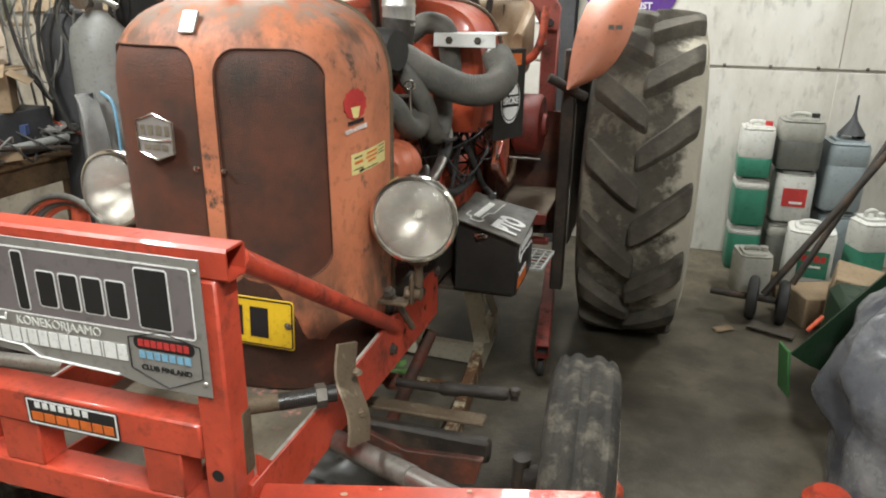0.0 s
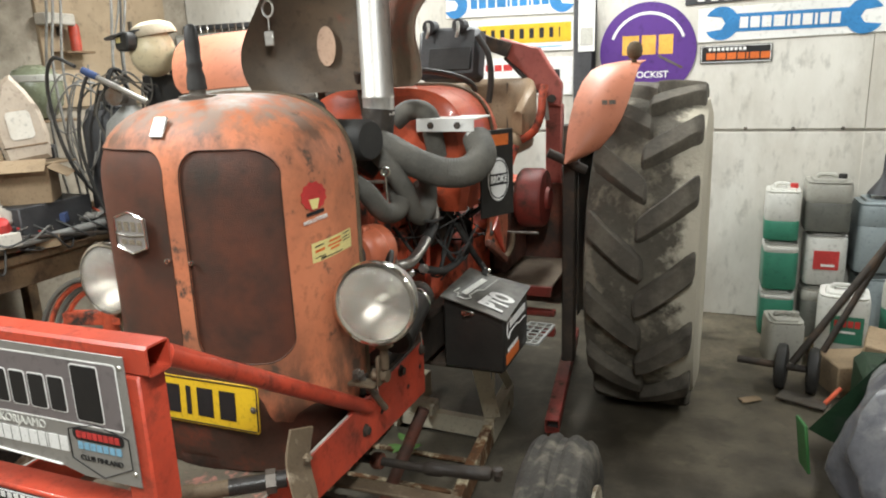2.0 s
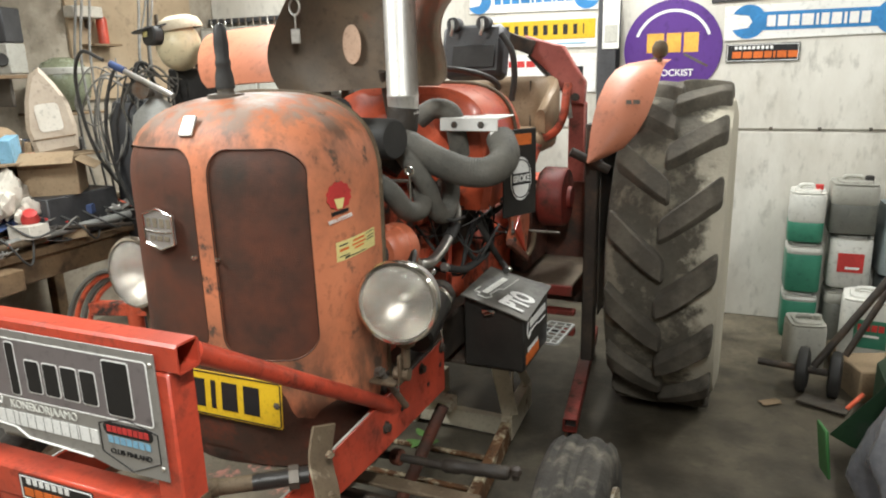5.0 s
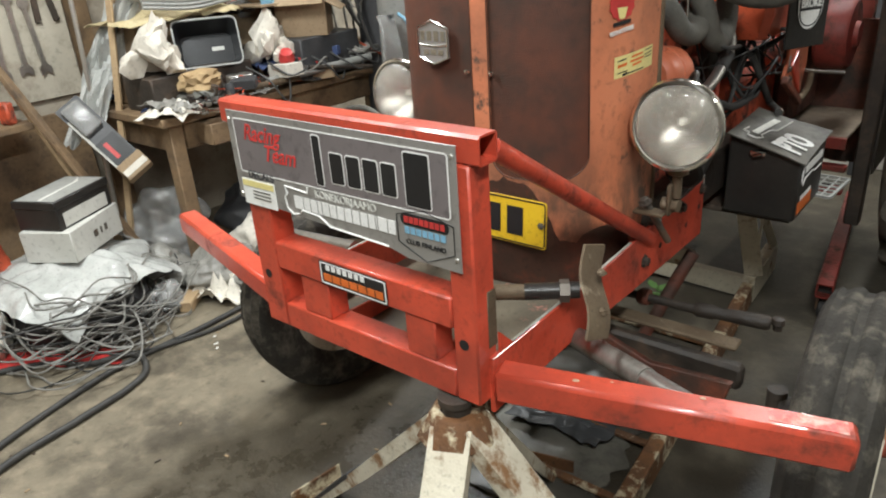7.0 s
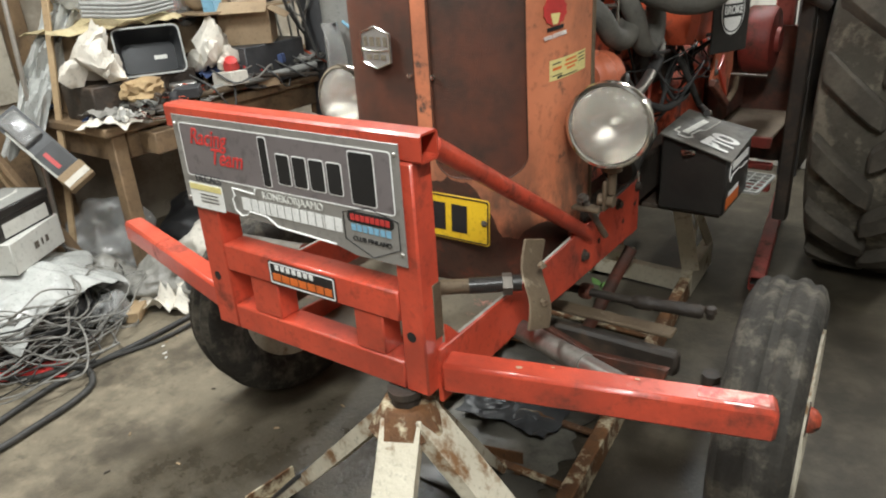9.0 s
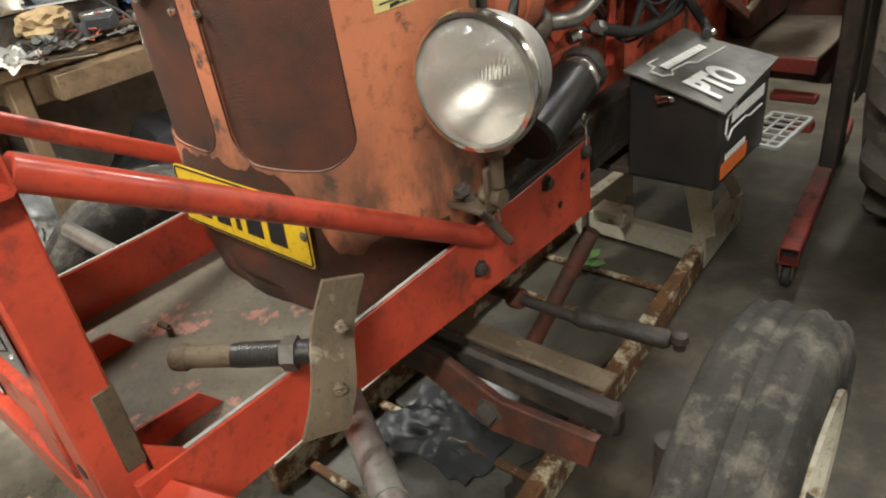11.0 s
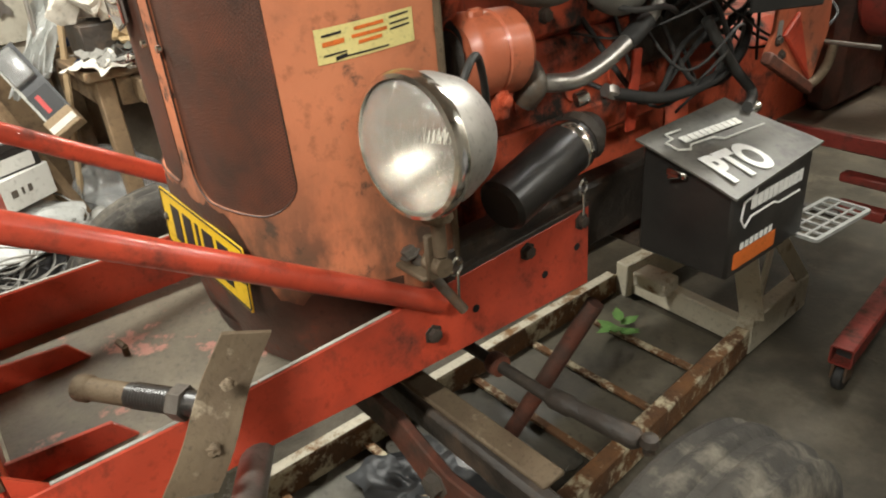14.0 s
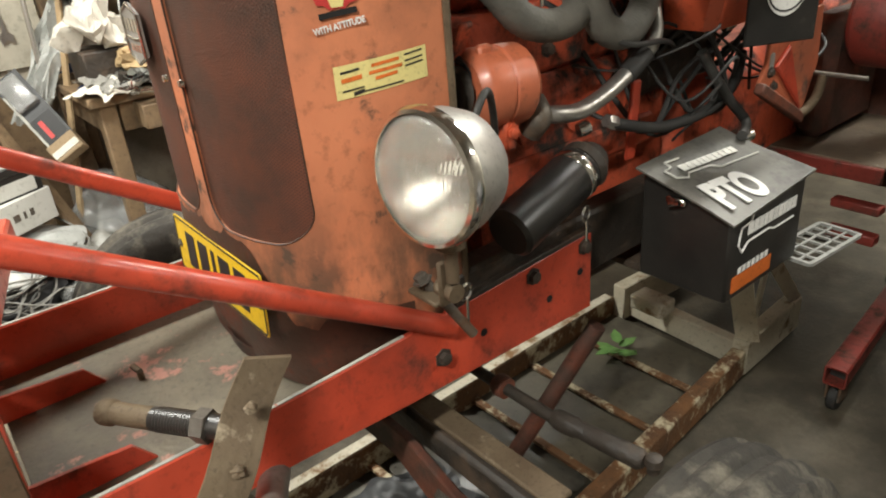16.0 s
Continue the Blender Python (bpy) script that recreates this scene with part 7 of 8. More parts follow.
c1 = "milky canister half full of green coolant"
canister(1.575, 3.78, 0.0, 0.185, 0.24, 0.29, MILK, GREEN_FLUID, 0.9, c1)
canister(1.575, 3.78, 0.285, 0.185, 0.24, 0.30, MILK, GREEN_FLUID, 0.86, c1, 2)
canister(1.57, 3.78, 0.58, 0.185, 0.24, 0.315, MILK, GREEN_FLUID, 0.42, c1, -2, RED_INK)
canister(1.81, 3.80, 0.0, 0.22, 0.26, 0.33, DIRTY_MILK, DARK_FLUID, 0.8, "grey canister of dark fluid")
c, m = canister(1.81, 3.80, 0.325, 0.215, 0.25, 0.32, MILK, MILK, 1, "white canister with a red label")
part("label", slab(rounded(0.13, 0.11, 0.004, 2), 0.001, m @ facing((0, -0.127, 0.15), (0, -1, 0))), RED_INK, c, "red label")
part("label_line", bars((0.07,), 0.014, 0, m @ facing((0.01, -0.129, 0.12), (0, -1, 0))), WHITE_INK, c)
canister(1.80, 3.80, 0.64, 0.235, 0.27, 0.31, DIRTY_MILK, DARK_FLUID, 0.62, "grey canister with a dark handle", 0, BLACK)
canister(2.08, 3.82, 0.0, 0.22, 0.26, 0.42, BLUE_FLUID, BLUE_FLUID, 1, "bluish translucent plastic canister")
canister(2.06, 3.82, 0.41, 0.22, 0.26, 0.44, BLUE_FLUID, BLUE_FLUID, 0.7, "bluish translucent canister with a dark lid", 3, BLACK)
canister(1.585, 3.30, 0.0, 0.18, 0.22, 0.27, DIRTY_MILK, DIRTY_MILK, 1, "small grubby white canister", 8)
c, m = canister(1.87, 3.36, 0.07, 0.24, 0.25, 0.36, MILK, MILK, 1, "white canister with a green and red label", -6)
part("label", slab(rounded(0.15, 0.15, 0.004, 2), 0.001, m @ facing((0.02, -0.127, 0.15), (0, -1, 0))), GREEN_FLUID, c, "green label")
part("label_mark", bars((0.025, 0.025, 0.025, 0.025), 0.035, 0.006, m @ facing((0.02, -0.129, 0.185), (0, -1, 0))), RED_INK, c)
part("label_line", bars((0.08,), 0.012, 0, m @ facing((0.02, -0.129, 0.14), (0, -1, 0))), WHITE_INK, c)
solo("crate", span(1.72, 2.02, 3.22, 3.50, 0, 0.07, 0.006), CARD, "low brown cardboard crate under a canister", "crate")
canister(2.14, 3.35, 0.0, 0.15, 0.18, 0.52, MILK, GREEN_FLUID, 0.7, "tall white bottle with green print", 20)
solo("funnel", lathe([(0.006, 0.22), (0.008, 0.12), (0.02, 0.08), (0.075, 0.0), (0.072, 0.0), (0.017, 0.08), (0.005, 0.12), (0.004, 0.22)], (2.07, 3.80, 0.845), (0, 0, 1), 24, True), DARK_GREY, "dark oil funnel upside down on a canister", "funnel")

truck = thing("hand_truck", (1.68, 3.0, 0), "dark steel hand truck with a long rusty handle", "hand truck")
part("handle", rod((1.60, 2.86, 0.16), (2.12, 3.05, 0.98), 0.018), GREASY, truck, "long rusty handle")
part("handle", rod((1.74, 2.95, 0.2), (2.14, 3.15, 1.05), 0.016), GREASY, truck)
part("grip", pipe([(2.10, 3.03, 0.96), (2.18, 2.98, 0.99), (2.24, 2.98, 0.96)], 0.022, 10), WOOD, truck, "wooden grip")
part("axle", rod((1.36, 2.96, 0.115), (1.72, 2.90, 0.115), 0.018), GREASY, truck)
for x in (1.56, 1.70):
    part("wheel", lathe([(0.03, -0.025), (0.08, -0.028), (0.11, -0.02), (0.115, 0), (0.11, 0.02), (0.08, 0.028), (0.03, 0.025)], (x, 2.93 - (x - 1.5) * 0.16, 0.116), (1, -0.16, 0), 32, True), BLACK, truck, "black rubber wheel")
part("toe_plate", beam((1.55, 2.80, 0.02), (1.75, 2.72, 0.02), 0.1, 0.008, 0.001), IRON, truck)
solo("cardboard_box", box((0.30, 0.24, 0.16), (1.90, 3.02, 0.081), 0.006, pose(0, 0, 0, 0, 0, 20)), CARD, "brown cardboard box lying on the floor", "box")
solo("cardboard_box", box((0.24, 0.2, 0.09), (2.0, 2.78, 0.30), 0.006, pose(0, 0, 0, 10, 8, -12)), CARD, "torn brown cardboard box on the pile", "box")
solo("wooden_block", box((0.26, 0.2, 0.25), (2.0, 2.78, 0.126), 0.008, pose(0, 0, 0, 0, 0, -12)), WOOD, "dark wooden block on the floor", "block")
solo("floor_rag", crumple(0.10, 0.05, 0.012, (1.42, 2.72, 0.0), 5.0, 8, 30), CARD, "pale scrap of cardboard on the floor", "scrap")

mower = thing("green_machine", (1.85, 1.95, 0), "dark green painted machine chute with a bright edge", "machine")
b = bmesh.new()
rows = []
for k in range(9):
    t = k / 8
    c = Vector((1.575 + 0.44 * t, 1.98 + 0.10 * t, 0.285 + 0.55 * t))
    rows.append([b.verts.new(c + Vector((0.30 * f, 0.18 * f * f - 0.05, (-0.18 + 0.06 * t) * f * (1 - 0.2 * f)))) for f in (0, 0.25, 0.5, 0.75, 1.0)])
for p, q in zip(rows, rows[1:]):
    for j in range(4):
        b.faces.new((p[j], p[j + 1], q[j + 1], q[j]))
r = bmesh.ops.extrude_face_region(b, geom=b.faces[:])
bmesh.ops.translate(b, vec=(0.02, 0.10, -0.04), verts=[v for v in r["geom"] if isinstance(v, bmesh.types.BMVert)])
bmesh.ops.recalc_face_normals(b, faces=b.faces)
part("chute", b, GREEN_PAINT, mower)
part("edge", box((0.012, 0.09, 0.20), (1.568, 1.96, 0.205), 0.004, pose(0, 0, 0, 0, -8, 15)), GREEN_EDGE, mower, "bright green edge")
part("body", span(1.78, 2.6, 2.0, 2.45, 0.06, 0.42, 0.03), GREEN_PAINT, mower)
for x in (1.9, 2.45):
    part("wheel", lathe([(0.0, -0.03), (0.09, -0.03), (0.10, 0), (0.09, 0.03), (0, 0.03)], (x, 2.02, 0.10), (0, 1, 0), 24), BLACK, mower)
part("red_lever", beam((1.63, 2.0, 0.36), (1.68, 2.02, 0.42), 0.016, 0.010, 0.002), RED_DIRTY, mower, "red lever")
bag = lump((0.88, 0.84, 0.99), (2.06, 1.50, 0.0), 2.2, 0.34, 5, True)
for v in bag.verts:
    squeeze = 1.08 - 0.32 * v.co.z
    v.co.x, v.co.y = 2.08 + (v.co.x - 2.08) * squeeze, 1.5 + (v.co.y - 1.5) * squeeze
solo("plastic_sack", bag, BLUE_BAG, "big blue-grey crinkled plastic sack on the floor", "sack")
solo("red_can", lathe([(0, 0), (0.07, 0), (0.075, 0.01), (0.075, 0.16), (0.05, 0.19), (0, 0.19)], (1.60, 1.22, 0), (0, 0, 1), 24), RED, "red tin can on the floor", "can")
solo("grey_bundle", lump((0.25, 0.22, 0.2), (1.80, 1.18, 0.0), 6.1), GREY_BAG, "grey bundle of plastic on the floor", "bundle")

# ---- the workbench ----
ORIGIN = Vector((-0.03, -0.05, 0))
bench = thing("workbench", (-2.2, 1.55, 0), "old brown wooden workbench with a drawer", "workbench")
part("tabletop", span(-2.68, -1.85, 0.84, 2.30, 0.765, 0.806, 0.006), WOOD, bench)
part("apron", span(-1.918, -1.888, 0.962, 2.183, 0.64, 0.7645, 0.004), WOOD, bench)
part("apron", span(-2.563, -1.952, 0.89, 0.915, 0.64, 0.7645, 0.004), WOOD, bench)
for x in (-2.60, -1.915):
    for y in (0.915, 2.22):
        part("leg", span(x - 0.035, x + 0.035, y - 0.035, y + 0.035, 0, 0.765, 0.005), WOOD, bench)
part("drawer", span(-1.96, -1.76, 1.02, 1.44, 0.655, 0.755, 0.004), WOOD, bench, "half-open wooden drawer")


def pile(name, seed, count, area, z, kinds):
    """Loose tools and parts scattered over an area."""
    random.seed(seed)
    for k in range(count):
        x, y = area[0] + (area[1] - area[0]) * random.random(), area[2] + (area[3] - area[2]) * random.random()
        kind, a, s = random.choice(kinds), 360 * random.random(), 0.7 + 0.6 * random.random()
        zz = z + 0.05 * random.random()
        m = Matrix.Translation((x, y, zz)) @ pose(0, 0, 0, 8 * random.random(), 14 * random.random() - 7, a)
        if kind == "bar":
            solo("steel_bar", box((0.22 * s, 0.018, 0.012), m @ Vector((0, 0, 0.008)), 0.003, m.to_3x3().to_4x4()), random.choice((STEEL, GREASY, RUST)), "loose dirty steel bar on the workbench", "bar", "workbench clutter")
        elif kind == "can":
            solo("small_tin", lathe([(0, 0), (0.03 * s, 0), (0.032 * s, 0.004), (0.032 * s, 0.08 * s), (0.028 * s, 0.084 * s), (0, 0.08 * s)], m.translation, m.to_3x3() @ Vector((0.15, 0.1, 1)), 20), random.choice((STEEL, DARK_GREY, RED_DIRTY)), "small grubby tin on the workbench", "tin", "workbench clutter")
        elif kind == "box":
            solo("small_box", box((0.12 * s, 0.08 * s, 0.05 * s), m @ Vector((0, 0, 0.03 * s)), 0.003, m.to_3x3().to_4x4()), random.choice((CARD, PAPER, BLUE_CLOTH, DARK_GREY)), "small worn parts box on the workbench", "box", "workbench clutter")
        elif kind == "spanner":
            o = [(-0.09 * s, 0.006), (-0.1 * s, 0.016), (-0.12 * s, 0.012), (-0.112 * s, 0), (-0.12 * s, -0.012), (-0.1 * s, -0.016), (-0.09 * s, -0.006), (0.09 * s, -0.006), (0.1 * s, -0.014), (0.125 * s, -0.01), (0.125 * s, 0.01), (0.1 * s, 0.014), (0.09 * s, 0.006)]
            solo("spanner", slab(o, 0.007, m), STEEL, "steel spanner lying on the workbench", "spanner", "workbench clutter")
        elif kind == "rag":
            solo("rag", crumple(0.16 * s, 0.14 * s, 0.07, m.translation, k + seed, 10, a), random.choice((GREY_BAG, PAPER, BLUE_CLOTH, DARK_FLUID)), "crumpled oily rag on the workbench", "rag", "workbench clutter")
        elif kind == "wire":
            pts = [m @ Vector((0.10 * s * math.cos(t * 1.1), 0.07 * s * math.sin(t * 1.3), 0.01 + 0.015 * math.sin(t * 2.1) ** 2)) for t in range(12)]
            solo("wire_tangle", pipe(pts, 0.003, 6, 4), random.choice((CABLE, WIRE, RED_DIRTY)), "tangle of thin wire on the workbench", "wire", "workbench clutter")
        else:
            b = lathe([(0, 0), (0.035 * s, 0), (0.035 * s, 0.02), (0.018, 0.03), (0.018, 0.06 * s), (0, 0.06 * s)], m.translation, (0.3, 0.2, 1), 16)
            solo("machine_part", b, random.choice((GREASY, IRON, STEEL)), "greasy turned machine part on the workbench", "machine part", "workbench clutter")


pile("bench", 11, 62, (-2.2, -1.84, 0.95, 2.25), 0.806, ("bar", "can", "box", "spanner", "rag", "wire", "part", "part", "wire"))
pile("bench", 12, 26, (-2.62, -2.2, 0.95, 2.25), 0.81, ("can", "box", "box", "rag", "can"))
solo("bright_ratchet", join(rod((-1.79, 1.02, 0.815), (-1.74, 1.20, 0.80), 0.012), lathe([(0, 0), (0.022, 0), (0.022, 0.02), (0, 0.02)], (-1.79, 1.02, 0.81), (0, 0, 1), 16)), CHROME, "bright chrome ratchet at the bench edge", "ratchet")
# heap behind: crates, tub, paper, bags
solo("wooden_crate", span(-2.68, -2.28, 0.96, 2.25, 0.806, 1.0, 0.006), WOOD, "long low wooden crate at the back of the bench", "crate")
tubt = thing("plastic_tub", (-2.08, 1.22, 0.95), "black plastic tub propped up on the bench facing outwards", "tub")
tm = Matrix.Translation((-2.02, 1.255, 1.075)) @ facing((0, 0, 0), (0.78, -0.45, 0.42))
b = bmesh.new()
rings = [[b.verts.new(tm @ Vector((x, y, z))) for x, y in rounded(w, h, 0.03, 5)] for w, h, z in ((0.245, 0.15, -0.11), (0.292, 0.218, 0.0), (0.308, 0.238, 0.0), (0.308, 0.238, -0.012), (0.298, 0.223, -0.012), (0.258, 0.165, -0.12))]
for p, q in zip(rings, rings[1:]):
    for j in range(len(p)):
        b.faces.new((p[j], p[(j + 1) % len(p)], q[(j + 1) % len(p)], q[j]))
b.faces.new(rings[0])
b.faces.new(rings[-1][::-1])
bmesh.ops.recalc_face_normals(b, faces=b.faces)
part("basin", b, TUB, tubt)
part("rim", frame_bar(0.310, 0.240, 0.032, 0.008, 0.004, tm), GREY_PAINT, tubt, "worn grey rim")
part("label", slab(rounded(0.06, 0.02, 0.002, 2), 0.001, tm @ pose(0.05, 0.0, -0.108)), MILK, tubt)
solo("tub_prop", span(-2.24, -1.98, 0.90, 1.46, 0.807, 0.965, 0.006), GREASY, "greasy casting under the tub", "casting")
for at, size, seed, lab, spin in (((-2.07, 0.985, 0.966), (0.25, 0.30, 0.36), 21, "heap of crumpled white packing paper on the bench", 20), ((-1.99, 1.58, 0.93), (0.22, 0.26, 0.32), 12, "crumpled white packing paper behind the tub", -15)):
    paper = thing("packing_paper", at, lab, "packing paper", "packing on the bench")
    part("crushed_sheet", wad(*size, at, seed, spin), PAPER, paper)
solo("torn_paper", crumple(0.26, 0.34, 0.07, (-1.94, 0.98, 0.815), 17.0, 18, 25, 0.5, 0.012), PAPER, "torn sheet of packing paper on the bench end", "paper", smooth=False)
for at, size, seed, lab in (((-2.35, 1.38, 1.24), (0.34, 0.62, 0.24), 5.5, "bulging clear plastic bag"), ((-2.3, 1.62, 1.14), (0.28, 0.26, 0.24), 8.5, "crinkled clear plastic bag")):
    solo("plastic_bag", lump(size, at, seed, 0.34, 4, True), PLASTIC, lab, "plastic bag", "packing on the bench")
solo("straw_cloth", crumple(0.34, 0.62, 0.10, (-2.25, 1.22, 1.17), 2.7, 18, 0), mat("straw_cloth", (0.55, 0.46, 0.28), (0.44, 0.36, 0.2), rough=0.9, scale=14, bump=0.4), "pale straw-coloured cloth under the bags", "cloth")
solo("cloth_scrap", lump((0.14, 0.2, 0.1), (-1.93, 1.12, 0.88), 3.3, 0.5), mat("brown_stained_paper", (0.5, 0.36, 0.19), (0.3, 0.2, 0.1), rough=0.8, scale=12), "brown stained paper under the tub", "paper")
solo("back_crate", span(-2.66, -2.2, 1.0, 2.2, 1.001, 1.17, 0.006), CARD, "brown cardboard crate at the back of the bench", "crate")
for k in range(4):
    solo("grey_trim_strip", pipe([(-2.12, 1.02, 1.26 + 0.018 * k), (-2.08, 1.25, 1.235 + 0.018 * k), (-2.12, 1.5, 1.25 + 0.018 * k)], 0.010, 8), GREY_PAINT, "curved grey trim strip lying in a stack", "trim strip", "trim strips")


def open_carton(x, y, z, w, d, h, turn, label):
    m = Matrix.Translation((x, y, z)) @ pose(0, 0, 0, 0, 0, turn)
    c = thing("carton", (x, y, z), label, "carton", "cartons")
    for px, py, sx, sy in ((-w / 2, 0, 0.005, d), (w / 2, 0, 0.005, d), (0, -d / 2, w, 0.005), (0, d / 2, w, 0.005)):
        part("side", box((sx, sy, h), m @ Vector((px, py, h / 2)), 0.001, m.to_3x3().to_4x4()), CARD, c)
    part("bottom", box((w, d, 0.005), m @ Vector((0, 0, 0.003)), 0.001, m.to_3x3().to_4x4()), CARD, c)
    part("flap", box((w, d * 0.45, 0.004), m @ Vector((0, -d / 2 - d * 0.15, h + 0.02)), 0.001, m.to_3x3().to_4x4() @ pose(0, 0, 0, 28, 0, 0)), CARD, c)
    part("flap", box((w * 0.4, d, 0.004), m @ Vector((w / 2 + w * 0.15, 0, h - 0.02)), 0.001, m.to_3x3().to_4x4() @ pose(0, 0, 0, 0, 30, 0)), CARD, c)
    return c


solo("bench_box", span(-2.15, -1.85, 1.68, 2.1, 0.82, 1.03, 0.006), DARK_GREY, "dark grey tool case on the bench", "case")
open_carton(-2.0, 1.86, 1.031, 0.26, 0.24, 0.17, 40, "open brown carton on a tool case")
solo("blue_carton", box((0.06, 0.13, 0.12), (-2.02, 1.66, 1.27), 0.003, pose(0, 0, 0, 8, 0, 35)), SKY_INK, "small light-blue cardboard carton", "carton")
solo("board_shelf", span(-2.45, -1.95, 1.55, 2.15, 1.20, 1.212, 0.002), CARD, "sheet of cardboard over the boxes", "cardboard sheet")
pkg = thing("padded_package", (-2.05, 1.92, 1.213), "tan shrink-wrapped package leaning on boxes", "package")
pm = Matrix.Translation((-2.06, 1.93, 1.42)) @ pose(0, 0, 0, 6, -10, -38)
pb = slab([(-0.10, -0.20), (0.10, -0.20), (0.115, -0.08), (0.105, 0.05), (0.07, 0.15), (0.015, 0.24), (-0.04, 0.20), (-0.09, 0.08), (-0.115, -0.06)], 0.06, facing((-0.03, 0, 0), (1, 0, 0)), 0.02)
for v in pb.verts:
    v.co *= 1 + 0.05 * noise.noise(v.co * 9)
bmesh.ops.transform(pb, matrix=pm, verts=pb.verts)
part("body", pb, PADDED, pkg)
part("window", slab(rounded(0.11, 0.14, 0.02, 3), 0.003, pm @ facing((0.031, 0.0, -0.02), (1, 0, 0))), PAPER, pkg, "pale printed panel")
part("seam", box((0.006, 0.20, 0.008), pm @ Vector((0.032, 0, -0.125)), 0.002, pm.to_3x3().to_4x4()), WOOD, pkg)
solo("brown_package", lump((0.2, 0.2, 0.18), (-2.15, 1.70, 1.213), 14.0, 0.15, 3), CARD, "brown paper package on cardboard", "package")
solo("red_clamp", join(lathe([(0, 0), (0.035, 0), (0.04, 0.03), (0.03, 0.07), (0, 0.08)], (-1.88, 1.60, 0.93), (0.5, -0.3, 0.8), 16), rod((-1.88, 1.60, 0.95), (-1.86, 1.78, 0.90), 0.012)), RED_INK, "red plastic clamp on the bench", "clamp")
for k, (a, b_, r_, mt) in enumerate((((-1.86, 1.45, 0.86), (-1.78, 2.1, 0.88), 0.02, GREY_PAINT), ((-1.84, 1.62, 0.90), (-1.72, 2.05, 0.84), 0.012, GREASY), ((-1.95, 1.7, 0.9), (-1.8, 2.25, 0.92), 0.016, STEEL), ((-1.9, 1.3, 0.84), (-1.8, 1.6, 0.86), 0.018, RUST))):
    solo("loose_pipe", rod(a, b_, r_), mt, "loose length of pipe lying over the bench clutter", "pipe", "loose pipes")
for seed in range(7):
    random.seed(40 + seed)
    p0 = Vector((-1.88, 1.35 + 0.13 * seed, 0.95))
    solo("loose_lead", pipe([p0, p0 + Vector((0.12, 0.03, -0.06)), p0 + Vector((0.14 + 0.05 * random.random(), 0.1, -0.2 * random.random())), p0 + Vector((0.05, 0.22, -0.05))], 0.005, 6), random.choice((CABLE, WIRE, RED_DIRTY)), "thin lead hanging over the bench edge", "lead", "loose leads")

# ---- left of the bench ----
ORIGIN = Vector((0, -0.06, 0))
peg = thing("tool_board", (XL + 0.02, 0.62, 0.9), "pale painted tool board with hanging spanners", "tool board")
part("board", span(XL + 0.002, XL + 0.022, 0.05, 0.93, 0.85, 2.1, 0.003), DIRTY_WHITE, peg)
for k, (y, L) in enumerate(((0.20, 0.26), (0.32, 0.3), (0.45, 0.33), (0.585, 0.36), (0.675, 0.38), (0.755, 0.36))):
    z = 1.36 - 0.15 * (k % 2) * 0.2
    m = Matrix.Translation((XL + 0.03, y, z - L / 2)) @ facing((0, 0, 0), (1, 0, 0)) @ pose(0, 0, 0, 0, 0, 90 + (k % 3 - 1) * 4)
    s = L / 0.24
    o = [(-0.085 * s, 0.007 * s), (-0.095 * s, 0.02 * s), (-0.12 * s, 0.017 * s), (-0.108 * s, 0.0), (-0.12 * s, -0.017 * s), (-0.095 * s, -0.02 * s), (-0.085 * s, -0.007 * s), (0.09 * s, -0.007 * s), (0.1 * s, -0.017 * s), (0.125 * s, -0.012 * s), (0.125 * s, 0.012 * s), (0.1 * s, 0.017 * s), (0.09 * s, 0.007 * s)]
    solo("hanging_spanner", slab(o, 0.008, m), STEEL, "large steel spanner hanging on the tool board", "spanner", "hanging spanners")
for y, a in ((0.80, -3), (0.86, 8)):
    m = Matrix.Translation((XL + 0.035, y, 1.36)) @ pose(0, 0, 0, a, 0, 0)
    solo("hanging_file", box((0.012, 0.03, 0.30), m.translation, 0.004, m.to_3x3().to_4x4()), GREASY, "dark file hanging on the tool board", "file", "hanging files")
solo("wall_post", span(XL + 0.001, XL + 0.10, 0.94, 1.02, 0, 2.6, 0.004), WOOD, "dark wooden post against the wall", "post")
solo("steel_strip", rod((-2.38, 0.755, 0.0), (-2.44, 0.880, 1.95), 0.011), ALU, "bright steel rod leaning on the wall", "rod")
solo("lath", beam((-2.22, 0.705, 0.0), (-2.40, 1.08, 1.75), 0.032, 0.015, 0.002), LATH, "pale wooden lath leaning on the wall", "lath", "laths")
solo("lath", beam((-2.05, 0.78, 0.0), (-2.52, 0.24, 1.65), 0.06, 0.02, 0.002), WOOD, "dark wooden slat leaning on the wall", "lath", "laths")
solo("lath", beam((-2.12, 0.72, 0.0), (-2.58, 0.40, 1.35), 0.04, 0.015, 0.002), LATH, "pale wooden lath leaning on the wall", "lath", "laths")
b = crumple(0.15, 0.86, 0.12, (0, 0, 0), 21.0, 24)
bmesh.ops.transform(b, matrix=Matrix.Translation((-2.43, 0.955, 1.04)) @ pose(0, 0, 0, 57, 0, 6) @ pose(0, 0, 0, 0, 40, 0), verts=b.verts)
solo("hanging_film", b, MILKY_FILM, "long strip of clear plastic film hanging by the post", "plastic film")
solo("film_hook", rod((-2.72, 1.18, 1.41), (-2.42, 1.17, 1.39), 0.006), IRON, "iron hook holding plastic film", "hook")
